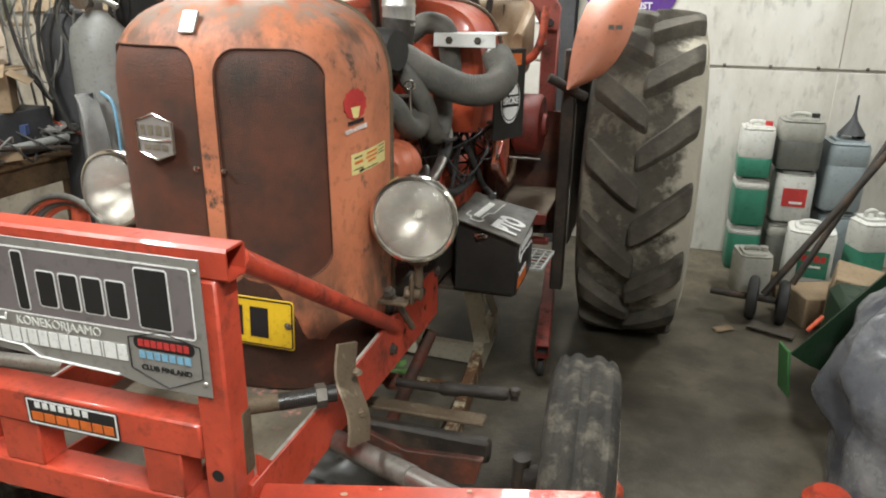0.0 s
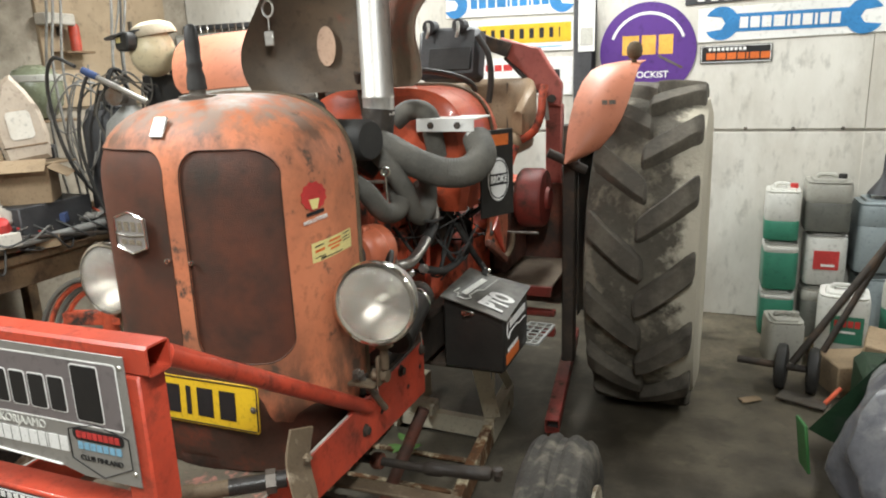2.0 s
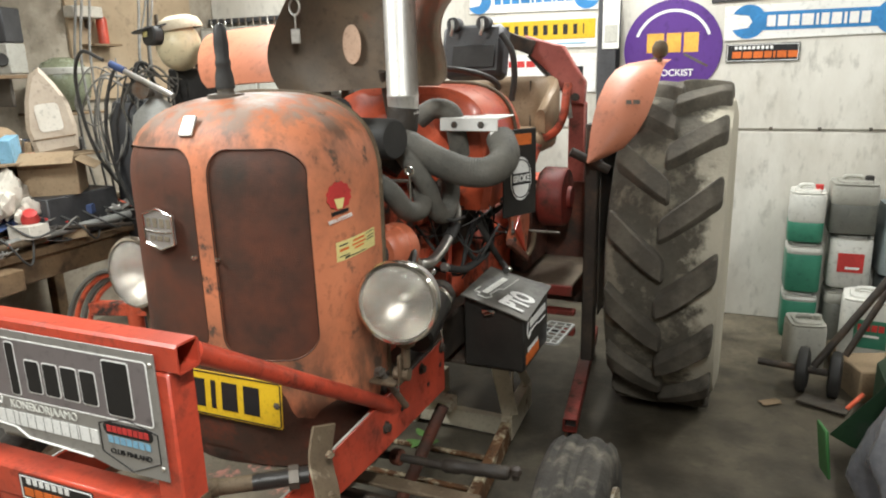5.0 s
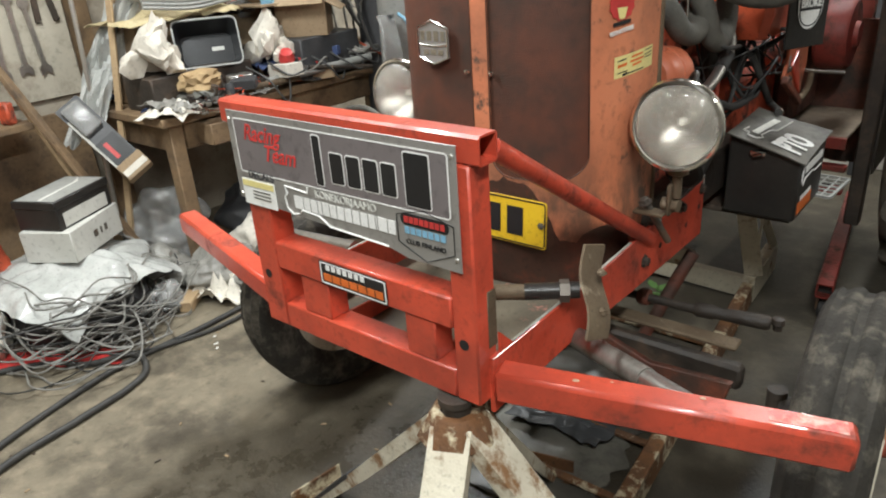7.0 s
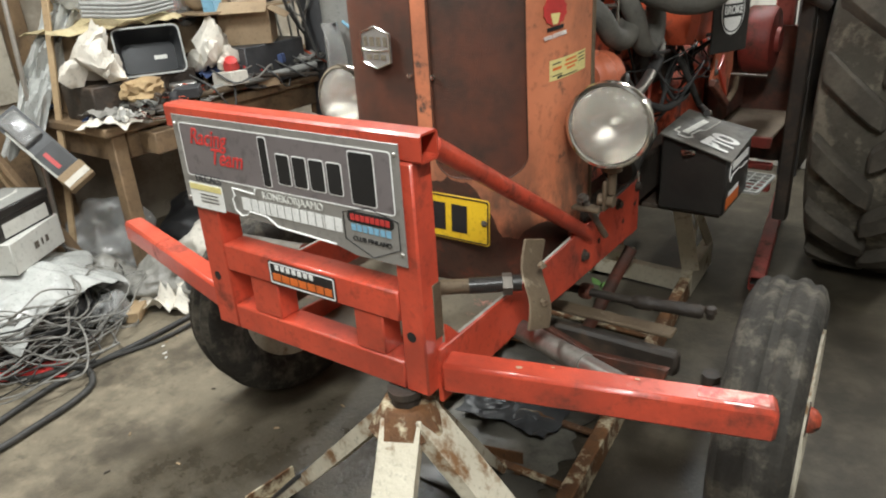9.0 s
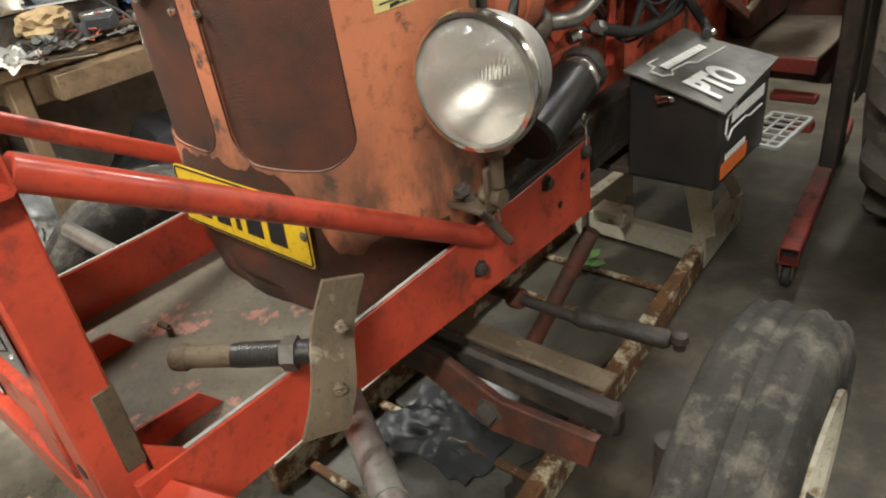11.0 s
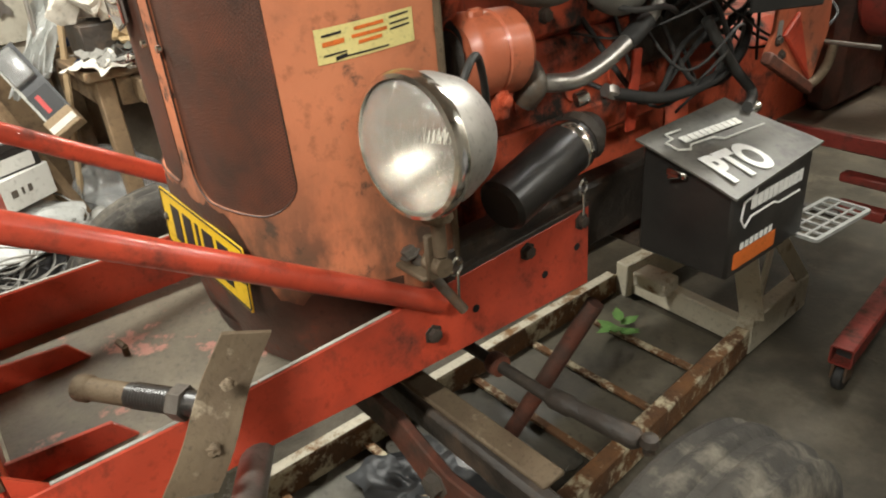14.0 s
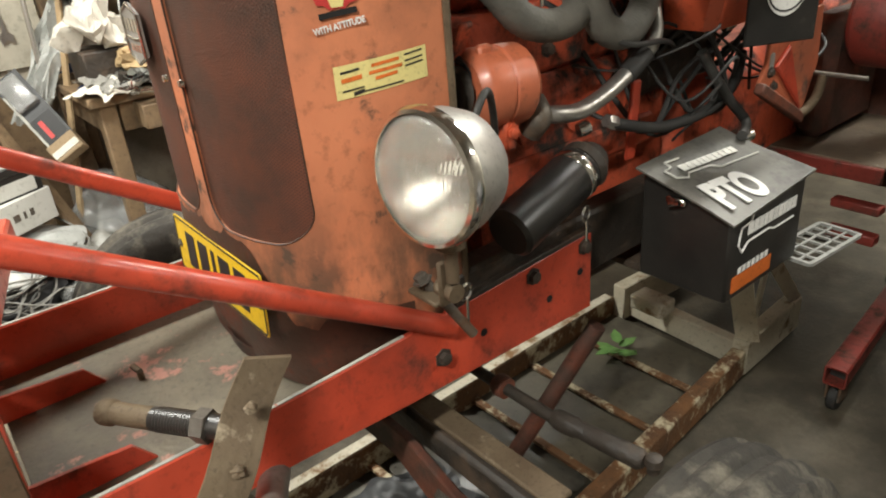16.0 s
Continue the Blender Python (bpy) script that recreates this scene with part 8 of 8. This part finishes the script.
for k in range(3):
    solo("belt_loop", pipe([(-2.55, 0.98 + 0.03 * k, 1.75), (-2.45, 1.02 + 0.03 * k, 1.45), (-2.46, 1.08 + 0.04 * k, 1.25), (-2.52, 1.14 + 0.04 * k, 1.4), (-2.6, 1.14 + 0.03 * k, 1.78)], 0.014, 8), LATH, "tan drive belt hanging on the wall", "belt", "hanging belts")
solo("yellow_tag", box((0.01, 0.12, 0.09), (-2.5, 0.98, 1.55), 0.002), YELLOW, "yellow card on the post", "card")
solo("dark_shelf", span(XL + 0.001, -2.35, 0.0, 0.50, 0.80, 0.83, 0.003), WOOD, "dark wooden shelf on the wall", "shelf")
random.seed(5)
for k in range(7):
    solo("red_part", box((0.06, 0.045, 0.07 + 0.03 * random.random()), (-2.42 - 0.05 * (k % 2), 0.04 + 0.065 * k, 0.88), 0.008, pose(0, 0, 0, 0, 0, 30 * random.random())), random.choice((RED_DIRTY, RED_DIRTY, GREASY, PAPER)), "small dirty red part on the shelf", "part", "parts on the shelf")
solo("brown_board", beam((-2.68, 0.20, 0.40), (-2.66, 0.86, 0.42), 0.02, 0.75, 0.004), WOOD, "brown board leaning low against the wall", "board")
bl = thing("blister_pack", (-2.2, 0.78, 0.5), "black and white blister pack leaning on the laths", "package")
m = Matrix.Translation((-2.15, 0.72, 0.70)) @ facing((0, 0, 0), (0.75, -0.45, 0.5), (-0.45, -0.1, 1))
tilt = m @ pose(0, 0, 0, 0, 0, 18)
part("card", slab(rounded(0.125, 0.44, 0.006, 2), 0.004, tilt @ pose(0, 0.04, 0)), DARK_GREY, bl)
part("card_edge", slab(rounded(0.012, 0.30, 0.002, 2), 0.001, tilt @ pose(-0.055, 0.04, 0.0045)), DIRTY_MILK, bl, "worn pale edge")
part("print", slab(rounded(0.105, 0.13, 0.004, 2), 0.001, tilt @ pose(0, -0.03, 0.0045)), INK, bl)
part("print_line", slab(rounded(0.02, 0.09, 0.002, 2), 0.001, tilt @ pose(-0.015, -0.03, 0.006)), RED_INK, bl)
part("carton_end", box((0.13, 0.085, 0.07), tilt @ Vector((0, -0.155, 0.02)), 0.004, tilt.to_3x3().to_4x4()), CARD, bl)
part("end_label", box((0.12, 0.03, 0.002), tilt @ Vector((0, -0.165, 0.0565)), 0, tilt.to_3x3().to_4x4()), PAPER, bl)
part("bubble", box((0.10, 0.16, 0.035), tilt @ Vector((0, 0.16, 0.02)), 0.014, tilt.to_3x3().to_4x4(), 2), PLASTIC, bl)

# cable heap with the boxes on it
ORIGIN = Vector((-0.05, -0.08, 0))
heap = thing("cable_heap", (-1.85, 0.32, 0), "heap of tangled grey cable", "cable", kind="")
random.seed(21)
for k in range(74):
    rr = 0.10 + 0.22 * random.random() ** 0.7
    spread = 0.10 if k < 58 else 0.24
    cx, cy, cz = -1.86 + 2 * spread * (random.random() - 0.4), 0.33 + 2 * spread * (random.random() - 0.5), 0.03 + 0.21 * random.random() * (1 if k < 58 else 0.3)
    ph, tilt = 6.28 * random.random(), 0.9 * (random.random() - 0.5)
    e = 0.55 + 0.7 * random.random()
    pts = []
    for t in range(15):
        a = ph + t * 0.46
        wob = 1 + 0.22 * math.sin(2 * a + 2 * ph) + 0.1 * math.sin(5 * a)
        pts.append((cx + rr * wob * math.cos(a), cy + rr * e * wob * math.sin(a), max(0.01, cz + tilt * rr * math.sin(a + ph) + 0.025 * math.sin(4 * a + ph))))
    part("loop", pipe(pts, 0.0030 + 0.0018 * random.random(), 6, 4), WIRE if k % 4 else CABLE, heap)
solo("heap_core", lump((0.52, 0.55, 0.30), (-1.88, 0.34, 0.0), 3.1, 0.15), DARK_GREY, "dark round drum under the cable heap", "drum")
solo("red_strap", crumple(0.5, 0.12, 0.02, (-1.72, 0.12, 0.0), 4.4, 10, 40), RED_INK, "flat red strap under the cable heap", "strap")
b = crumple(0.70, 0.66, 0.07, (-1.97, 0.35, 0.29), 31.0, 40, 20, 0.55, 0.09)
solo("plastic_wrap", b, MILKY_FILM, "crinkled milky plastic wrapping on the cable heap", "plastic film")
bx = pose(-2.03, 0.45, 0, 0, 0, 122)
wb = thing("white_carton", (-2.03, 0.45, 0.33), "white carton with small print on the plastic", "carton")
part("body", box((0.36, 0.235, 0.14), (-2.03, 0.45, 0.385), 0.004, bx.to_3x3().to_4x4()), MILK, wb)
mm = bx @ facing((0, -0.118, 0.385), (0, -1, 0))
part("print", bars((0.03, 0.012, 0.02), 0.03, 0.02, mm @ pose(0.02, 0.0, 0)), IRON, wb)
sb = thing("shoe_box", (-2.04, 0.46, 0.45), "black shoe box with a pale stripe standing on a white carton", "box")
sm_ = Matrix.Translation((-2.04, 0.45, 0.515)) @ pose(0, 0, 0, 0, 0, 116)
part("body", box((0.33, 0.21, 0.125), sm_.translation, 0.004, sm_.to_3x3().to_4x4()), BLACK_PAINT, sb)
part("lid", box((0.338, 0.218, 0.035), sm_ @ Vector((0, 0, 0.052)), 0.004, sm_.to_3x3().to_4x4()), BLACK_PAINT, sb)
part("stripe", slab([(-0.15, -0.03), (0.1, -0.015), (0.155, 0.03), (0.09, 0.0), (-0.15, -0.015)], 0.001, sm_ @ pose(0, 0, 0.0708)), MILK, sb, "pale curved stripe")
# Grey panel paints the gloss reflected by the black lid.
part("lid_print", slab(rounded(0.316, 0.196, 0.006, 3), 0.0008, sm_ @ pose(0, 0, 0.0697)), GREY_PAINT, sb, "grey lid top, its shine put into the colour")
part("end_label", bars((0.27,), 0.06, 0, sm_ @ facing((0, -0.1055, -0.02), (0, -1, 0))), MILK, sb, "pale label")
for at, size, seed, mt in (((-1.98, 0.78, 0), (0.3, 0.26, 0.2), 51, GREY_BAG), ((-2.2, 0.95, 0), (0.4, 0.4, 0.42), 52, PLASTIC), ((-1.72, 0.93, 0), (0.24, 0.3, 0.2), 53, GREY_BAG), ((-1.78, 1.25, 0), (0.3, 0.3, 0.24), 54, PAPER), ((-1.7, 0.62, 0), (0.14, 0.16, 0.14), 55, PLASTIC), ((-2.0, 1.6, 0), (0.5, 0.6, 0.4), 56, DARK_GREY), ((-2.3, 0.02, 0), (0.4, 0.35, 0.5), 57, RED_DIRTY), ((-2.02, -0.06, 0), (0.26, 0.25, 0.25), 58, PAPER), ((-1.5, 1.02, 0), (0.26, 0.22, 0.12), 59, GREY_BAG)):
    solo("rubbish", lump(size, at, seed, 0.4, 4, True), mt, "crumpled rubbish lying on the floor by the bench", "rubbish", "rubbish by the bench")
for k, (x, y, a) in enumerate(((-1.60, 0.85, 20), (-1.45, 1.15, 60), (-1.75, 1.05, -30))):
    b = crumple(0.26, 0.2, 0.16, (x, y, 0.0), 60 + k, 12, a)
    solo("torn_cardboard", b, CARD if k else PAPER, "torn piece of cardboard on the floor", "cardboard", "torn cardboard")
solo("wood_offcut", box((0.06, 0.16, 0.05), (-1.66, 0.72, 0.026), 0.004, pose(0, 0, 0, 0, 0, 40)), LATH, "short wooden offcut on the floor", "offcut")
solo("wire_ring", pipe([(-1.62 + 0.05 * math.cos(0.6 * k), 0.64 + 0.045 * math.sin(0.6 * k), 0.006 + 0.0006 * k) for k in range(26)], 0.002, 5, 3), WIRE, "small ring of wire on the floor", "wire")
solo("aerosol_can", lathe([(0, 0), (0.033, 0), (0.033, 0.14), (0.025, 0.16), (0.012, 0.165), (0.012, 0.185), (0, 0.185)], (-1.50, 0.92, 0), (0, 0, 1), 20), DARK_GREY, "dark aerosol can on the floor", "can")
# cables over the floor
ORIGIN = Vector((0, 0, 0))
solo("floor_cable", pipe([(-1.15, -0.75, 0.013), (-1.35, -0.35, 0.013), (-1.45, 0.0, 0.013), (-1.475, 0.206, 0.014), (-1.46, 0.5, 0.013), (-1.46, 0.83, 0.013), (-1.42, 1.3, 0.013)], 0.012, 10, 10), CABLE, "thick black cable lying across the floor", "cable")
solo("floor_cable", pipe([(-1.0, -0.70, 0.014), (-1.22, -0.40, 0.014), (-1.27, -0.1, 0.014), (-1.30, 0.10, 0.014), (-1.36, 0.21, 0.014), (-1.47, 0.23, 0.038), (-1.60, 0.10, 0.014), (-1.762, -0.01, 0.014), (-1.9, -0.2, 0.014)], 0.013, 10, 10), CABLE, "thick black hose looped on the floor", "hose")
solo("floor_cable", pipe([(-1.49, 0.20, 0.04), (-1.46, 0.36, 0.013), (-1.40, 0.60, 0.012), (-1.43, 0.9, 0.012), (-1.5, 1.2, 0.012)], 0.009, 8, 10), CABLE, "black cable beside the hose", "cable")
random.seed(77)
for k in range(26):
    x, y = -1.5 + 1.3 * random.random(), -0.5 + 1.2 * random.random()
    solo("crumb", box((0.008 + 0.012 * random.random(), 0.006, 0.003), (x, y, 0.002), 0, pose(0, 0, 0, 0, 0, 360 * random.random())), random.choice((WHITE, CARD, GREASY)), "small scrap on the concrete floor", "scrap", "scraps on the floor")

# ---- back left ----
cyl = thing("gas_cylinder", (-1.62, 2.15, 0), "tall grey gas cylinder with a regulator", "gas cylinder")
part("body", lathe([(0, 0), (0.13, 0), (0.14, 0.02), (0.14, 1.30), (0.12, 1.40), (0.06, 1.46), (0.035, 1.48), (0.035, 1.53), (0, 1.53)], (-1.62, 2.15, 0), (0, 0, 1), 36), GREY_PAINT, cyl)
part("valve", join(lathe([(0, 0), (0.045, 0), (0.045, 0.04), (0, 0.04)], (-1.60, 2.06, 1.53), (0.3, -1, 0), 20), rod((-1.62, 2.15, 1.5), (-1.6, 2.05, 1.53), 0.018)), IRON, cyl, "round pressure gauge")
part("tag", box((0.002, 0.05, 0.12), (-1.48, 2.12, 1.28), 0), WHITE, cyl, "white paper tag")
solo("gas_cylinder", lathe([(0, 0), (0.12, 0), (0.13, 0.02), (0.13, 1.36), (0.10, 1.46), (0.04, 1.50), (0.035, 1.56), (0, 1.56)], (-1.90, 2.26, 0), (0, 0, 1), 30), DARK_GREY, "dark gas cylinder beside the bench", "gas cylinder")
st = thing("helmet_stand", (-1.46, 2.36, 0), "black steel post holding a welding helmet", "stand")
part("post", rod((-1.53, 2.41, 0.0), (-1.53, 2.41, 1.67), 0.03), BLACK_PAINT, st)
part("base", box((0.3, 0.3, 0.012), (-1.53, 2.41, 0.006), 0.003), BLACK_PAINT, st)
part("apron", box((0.32, 0.03, 0.42), (-1.56, 2.37, 1.42), 0.01), BLACK, st, "black leather apron")
ORIGIN = Vector((-0.01, 0, 0.055))
helm = thing("welding_helmet", (-1.46, 2.28, 1.6), "cream welding helmet with a dark visor under a peaked cap", "helmet")
hb = bmesh.new()
bmesh.ops.create_uvsphere(hb, u_segments=28, v_segments=18, radius=0.112, matrix=Matrix.Translation((-1.545, 2.29, 1.69)) @ Matrix.Diagonal((1.05, 1.0, 1.15, 1)))
part("shell", hb, CREAM_PLASTIC, helm)
vm = facing((-1.60, 2.185, 1.735), (-0.45, -1, 0.05))
part("visor", slab(rounded(0.16, 0.094, 0.035), 0.055, vm @ pose(-0.015, 0.005, -0.025), 0.008), BLACK, helm, "dark visor")
part("visor_frame", slab(rounded(0.05, 0.026, 0.004, 2), 0.004, vm @ pose(-0.04, 0.012, 0.031)), STICKER_Y, helm)
part("cap", lathe([(0.116, 0.0), (0.117, 0.016), (0.10, 0.05), (0.055, 0.07), (0, 0.075)], (-1.535, 2.30, 1.77), (-0.12, -0.1, 1), 28), CAP_CLOTH, helm, "cream peaked cap")
part("peak", slab([(0.0, -0.10), (-0.09, -0.105), (-0.17, -0.08), (-0.21, -0.03), (-0.215, 0.03), (-0.17, 0.075), (-0.09, 0.10), (0.0, 0.10)], 0.008, Matrix.Translation((-1.56, 2.28, 1.79)) @ pose(0, 0, 0, 0, -10, 25)), DARK_GREY, helm, "dark cap peak")
ORIGIN = Vector((0, 0, 0))
gun = thing("welding_torch", (-1.62, 2.0, 1.53), "silver and blue welding torch lying on the cylinder", "torch")
part("barrel", rod((-1.72, 1.98, 1.66), (-1.38, 2.02, 1.50), 0.014), STEEL, gun)
part("grip", rod((-1.72, 1.98, 1.66), (-1.64, 1.99, 1.625), 0.018), BLUE_CLOTH, gun, "blue grip")
part("cord", pipe([(-1.76, 1.975, 1.68), (-1.9, 1.97, 1.72), (-2.0, 2.0, 1.55), (-1.98, 2.05, 1.2), (-1.9, 2.2, 0.9)], 0.009, 10), CABLE, gun)
random.seed(31)
for k in range(13):
    x0, w0, low = -2.05 + 0.32 * random.random(), 0.05 + 0.12 * random.random(), 0.85 + 0.55 * random.random()
    y0 = 2.05 + 0.2 * random.random()
    solo("hanging_hose", pipe([(x0 + w0, y0 + 0.1, 1.62 - 0.15 * random.random()), (x0 + 0.3 * w0, y0, 1.58 + 0.08 * random.random()), (x0 - 0.5 * w0, y0 - 0.04, (1.5 + low) / 2 + 0.1 * random.random()), (x0 + 0.3 * w0 * random.random(), y0, low), (x0 + w0, y0 + 0.08 * random.random(), low + 0.12), (x0 + w0 * (0.6 + random.random()), y0 + 0.1, low + 0.35)], 0.004 + 0.007 * random.random() ** 2, 8), random.choice((CABLE, WIRE, HOSE, WIRE)), "hose hanging in loops beside the cylinders", "hose", "hanging hoses")
for k in range(9):
    solo("plastic_tube", pipe([(-1.53, 1.86 + 0.012 * k, 1.12), (-1.47, 1.82 + 0.014 * k, 1.05 - 0.01 * k), (-1.45, 1.8 + 0.016 * k, 0.8), (-1.45, 1.79 + 0.018 * k, 0.5 + 0.02 * (k % 3))], 0.011, 6, 6), PLASTIC, "silvery plastic tube hanging down in a bundle", "tubing", "hanging plastic tubes")
solo("blue_tube", pipe([(-1.52, 2.0, 1.12), (-1.44, 1.98, 1.05), (-1.43, 1.97, 0.75), (-1.44, 1.96, 0.5)], 0.008, 8), SKY_INK, "light blue air tube hanging down", "tube")
solo("tube_post", join(rod((-1.53, 1.93, 0), (-1.53, 1.93, 1.12), 0.02), box((0.2, 0.2, 0.01), (-1.53, 1.93, 0.005), 0.002)), DARK_GREY, "dark steel post with tubing over it", "post")
rs = thing("red_pipe_stand", (-1.28, 1.52, 0), "red pipe stand with rubber hoses round it", "stand")
part("post", rod((-1.28, 1.52, 0), (-1.28, 1.52, 0.72), 0.035), RED_DIRTY, rs)
part("cap", lathe([(0, 0), (0.035, 0), (0.03, 0.015), (0, 0.02)], (-1.28, 1.52, 0.72), (0, 0, 1), 20), DIRTY_MILK, rs)
part("arm", beam((-1.48, 1.46, 0.58), (-1.08, 1.58, 0.58), 0.05, 0.06), RED_DIRTY, rs)
part("foot", beam((-1.5, 1.5, 0.03), (-1.06, 1.54, 0.03), 0.06, 0.06), RED_DIRTY, rs)
for k in range(4):
    solo("hose_loop", pipe([(-1.28 + (0.2 + 0.02 * k) * math.cos(0.5 * t), 1.44 + 0.06 * math.sin(0.5 * t) - 0.02 * k, 0.52 + (0.2 + 0.02 * k) * math.sin(0.5 * t)) for t in range(0, 13)], 0.012, 8, 4), HOSE if k % 2 else RED_DIRTY, "rubber hose looped over the red stand", "hose", "hose loops")
solo("hardboard_panel", span(XL + 0.001, XL + 0.025, 2.62, 3.72, 1.45, 2.75, 0.003), BOARD, "large tan hardboard panel on the wall", "panel")
for y, z, h in ((2.75, 1.92, 0.05), (3.35, 1.95, 0.12)):
    solo("wall_hook", box((0.03, 0.015, h), (XL + 0.04, y, z), 0.004), IRON, "iron hook on the panel", "hook")
solo("paper_holder", box((0.10, 0.22, 0.07), (XL + 0.08, 2.70, 1.99), 0.008), PAPER, "pale paper holder on the wall", "holder")
solo("spray_can", lathe([(0, 0), (0.033, 0), (0.033, 0.15), (0.02, 0.17), (0, 0.17)], (XL + 0.09, 2.82, 1.80), (0, 0, 1), 18), RED, "red spray can on a ledge", "can")
solo("can_ledge", span(XL + 0.001, XL + 0.14, 2.70, 2.92, 1.785, 1.80, 0.002), WOOD, "small wooden ledge on the wall", "ledge")
solo("globe_ledge", span(XL + 0.001, XL + 0.38, 2.20, 2.50, 1.385, 1.40, 0.003), WOOD, "narrow wooden ledge on the wall", "ledge")
shelf = thing("wall_shelf", (XL, 2.2, 1.55), "short wooden wall shelf with a loudspeaker", "shelf")
part("board", span(XL + 0.001, XL + 0.32, 1.85, 2.17, 1.60, 1.62, 0.003), WOOD, shelf)
part("bracket", span(XL + 0.001, XL + 0.25, 2.0, 2.02, 1.45, 1.60, 0.003), IRON, shelf)
sp = thing("loudspeaker", (XL + 0.2, 2.1, 1.62), "small dark loudspeaker over a grey box", "loudspeaker")
part("case", box((0.18, 0.16, 0.18), (XL + 0.2, 2.02, 1.88), 0.006, pose(0, 0, 0, 0, 0, 20)), DARK_GREY, sp)
part("lower", box((0.18, 0.16, 0.16), (XL + 0.2, 2.02, 1.705), 0.006, pose(0, 0, 0, 0, 0, 20)), DIRTY_MILK, sp)
part("cone", lathe([(0, 0), (0.035, 0), (0.03, 0.008), (0, 0.004)], (XL + 0.29, 1.95, 1.70), (0.9, -0.5, 0), 20), BLACK, sp)
globe = thing("glass_lamp", (-2.5, 2.345, 1.40), "greenish glass lamp globe with a pale band", "lamp globe")
part("globe", lathe([(0, 0), (0.08, 0.01), (0.13, 0.08), (0.145, 0.16), (0.145, 0.22), (0.11, 0.28), (0.05, 0.31), (0, 0.31)], (-2.50, 2.345, 1.401), (0, 0, 1), 28), mat("dusty_green_glass", (0.22, 0.24, 0.16), (0.16, 0.17, 0.11), rough=0.25), globe)
part("band", lathe([(0.146, 0.215), (0.150, 0.22), (0.150, 0.25), (0.146, 0.255)], (-2.50, 2.345, 1.401), (0, 0, 1), 28), DIRTY_MILK, globe)
cabn = thing("wall_cabinet", (-2.3, YB - 0.1, 1.2), "pale grey cabinet with stickers on the back wall", "cabinet")
part("body", span(-2.72, -1.72, YB - 0.20, YB - 0.025, 0.9, 1.93, 0.005), DIRTY_MILK, cabn)
for x in (-2.70, -2.2):
    part("door", span(x, x + 0.47, YB - 0.212, YB - 0.201, 0.92, 1.91, 0.003), MILK, cabn)
for x, z, mt in ((-2.3, 1.80, BLUE_INK), (-2.12, 1.83, CRANE_RED), (-2.28, 1.62, SKY_INK), (-2.05, 1.6, WHITE)):
    part("sticker", box((0.09, 0.002, 0.05), (x, YB - 0.214, z), 0), mt, cabn)
rail = thing("tool_rail", (-2.2, YB - 0.05, 1.98), "dark wall rail crowded with hanging tools", "tool rail")
part("rail", span(-2.72, -1.35, YB - 0.10, YB - 0.024, 1.965, 2.0, 0.003), DARK_GREY, rail)
random.seed(15)
for k in range(20):
    x = -2.68 + 0.066 * k
    L = 0.10 + 0.12 * random.random()
    solo("hanging_tool", join(box((0.016, 0.01, L), (x, YB - 0.112, 2.0 - L / 2), 0.003), lathe([(0.008, -0.004), (0.02, -0.004), (0.02, 0.004), (0.008, 0.004)], (x, YB - 0.112, 2.0 - L), (0, 1, 0), 14, True)), random.choice((STEEL, STEEL, IRON, GREASY)), "steel tool hanging from the wall rail", "tool", "hanging tools")


# ---- more bench clutter ----
ORIGIN = Vector((-0.03, -0.05, 0))
pile("bench", 71, 34, (-2.60, -2.15, 1.55, 2.25), 1.18, ("box", "rag", "can", "wire", "bar", "box"))
pile("bench", 72, 30, (-2.1, -1.84, 1.55, 2.28), 0.86, ("bar", "wire", "part", "rag", "wire", "box"))
pile("bench", 73, 20, (-2.0, -1.83, 0.94, 1.4), 0.815, ("part", "wire", "spanner", "can", "bar"))
ORIGIN = Vector((0, 0, 0))
random.seed(91)
for k in range(8):
    x0, y0 = -2.35 + 0.5 * random.random(), 2.25 + 0.5 * random.random()
    solo("hanging_cable", pipe([(x0, y0, 2.6), (x0 + 0.05, y0 - 0.03, 2.1), (x0 - 0.04 + 0.1 * random.random(), y0 - 0.08, 1.7), (x0 + 0.10 * random.random(), y0 - 0.1, 1.25), (x0 + 0.06, y0 - 0.05, 1.0 - 0.3 * random.random())], 0.004 + 0.004 * random.random(), 8), random.choice((CABLE, WIRE, WIRE, WIRE)), "cable hanging down beside the cylinders", "cable", "hanging cables")
solo("cable_hook", span(-2.45, -1.70, 2.18, 2.74, 2.595, 2.62, 0.004), IRON, "flat iron bracket holding cables", "bracket")
solo("bracket_arm", span(XL + 0.001, -2.44, 2.40, 2.46, 2.59, 2.62, 0.003), IRON, "iron arm on the wall", "bracket")
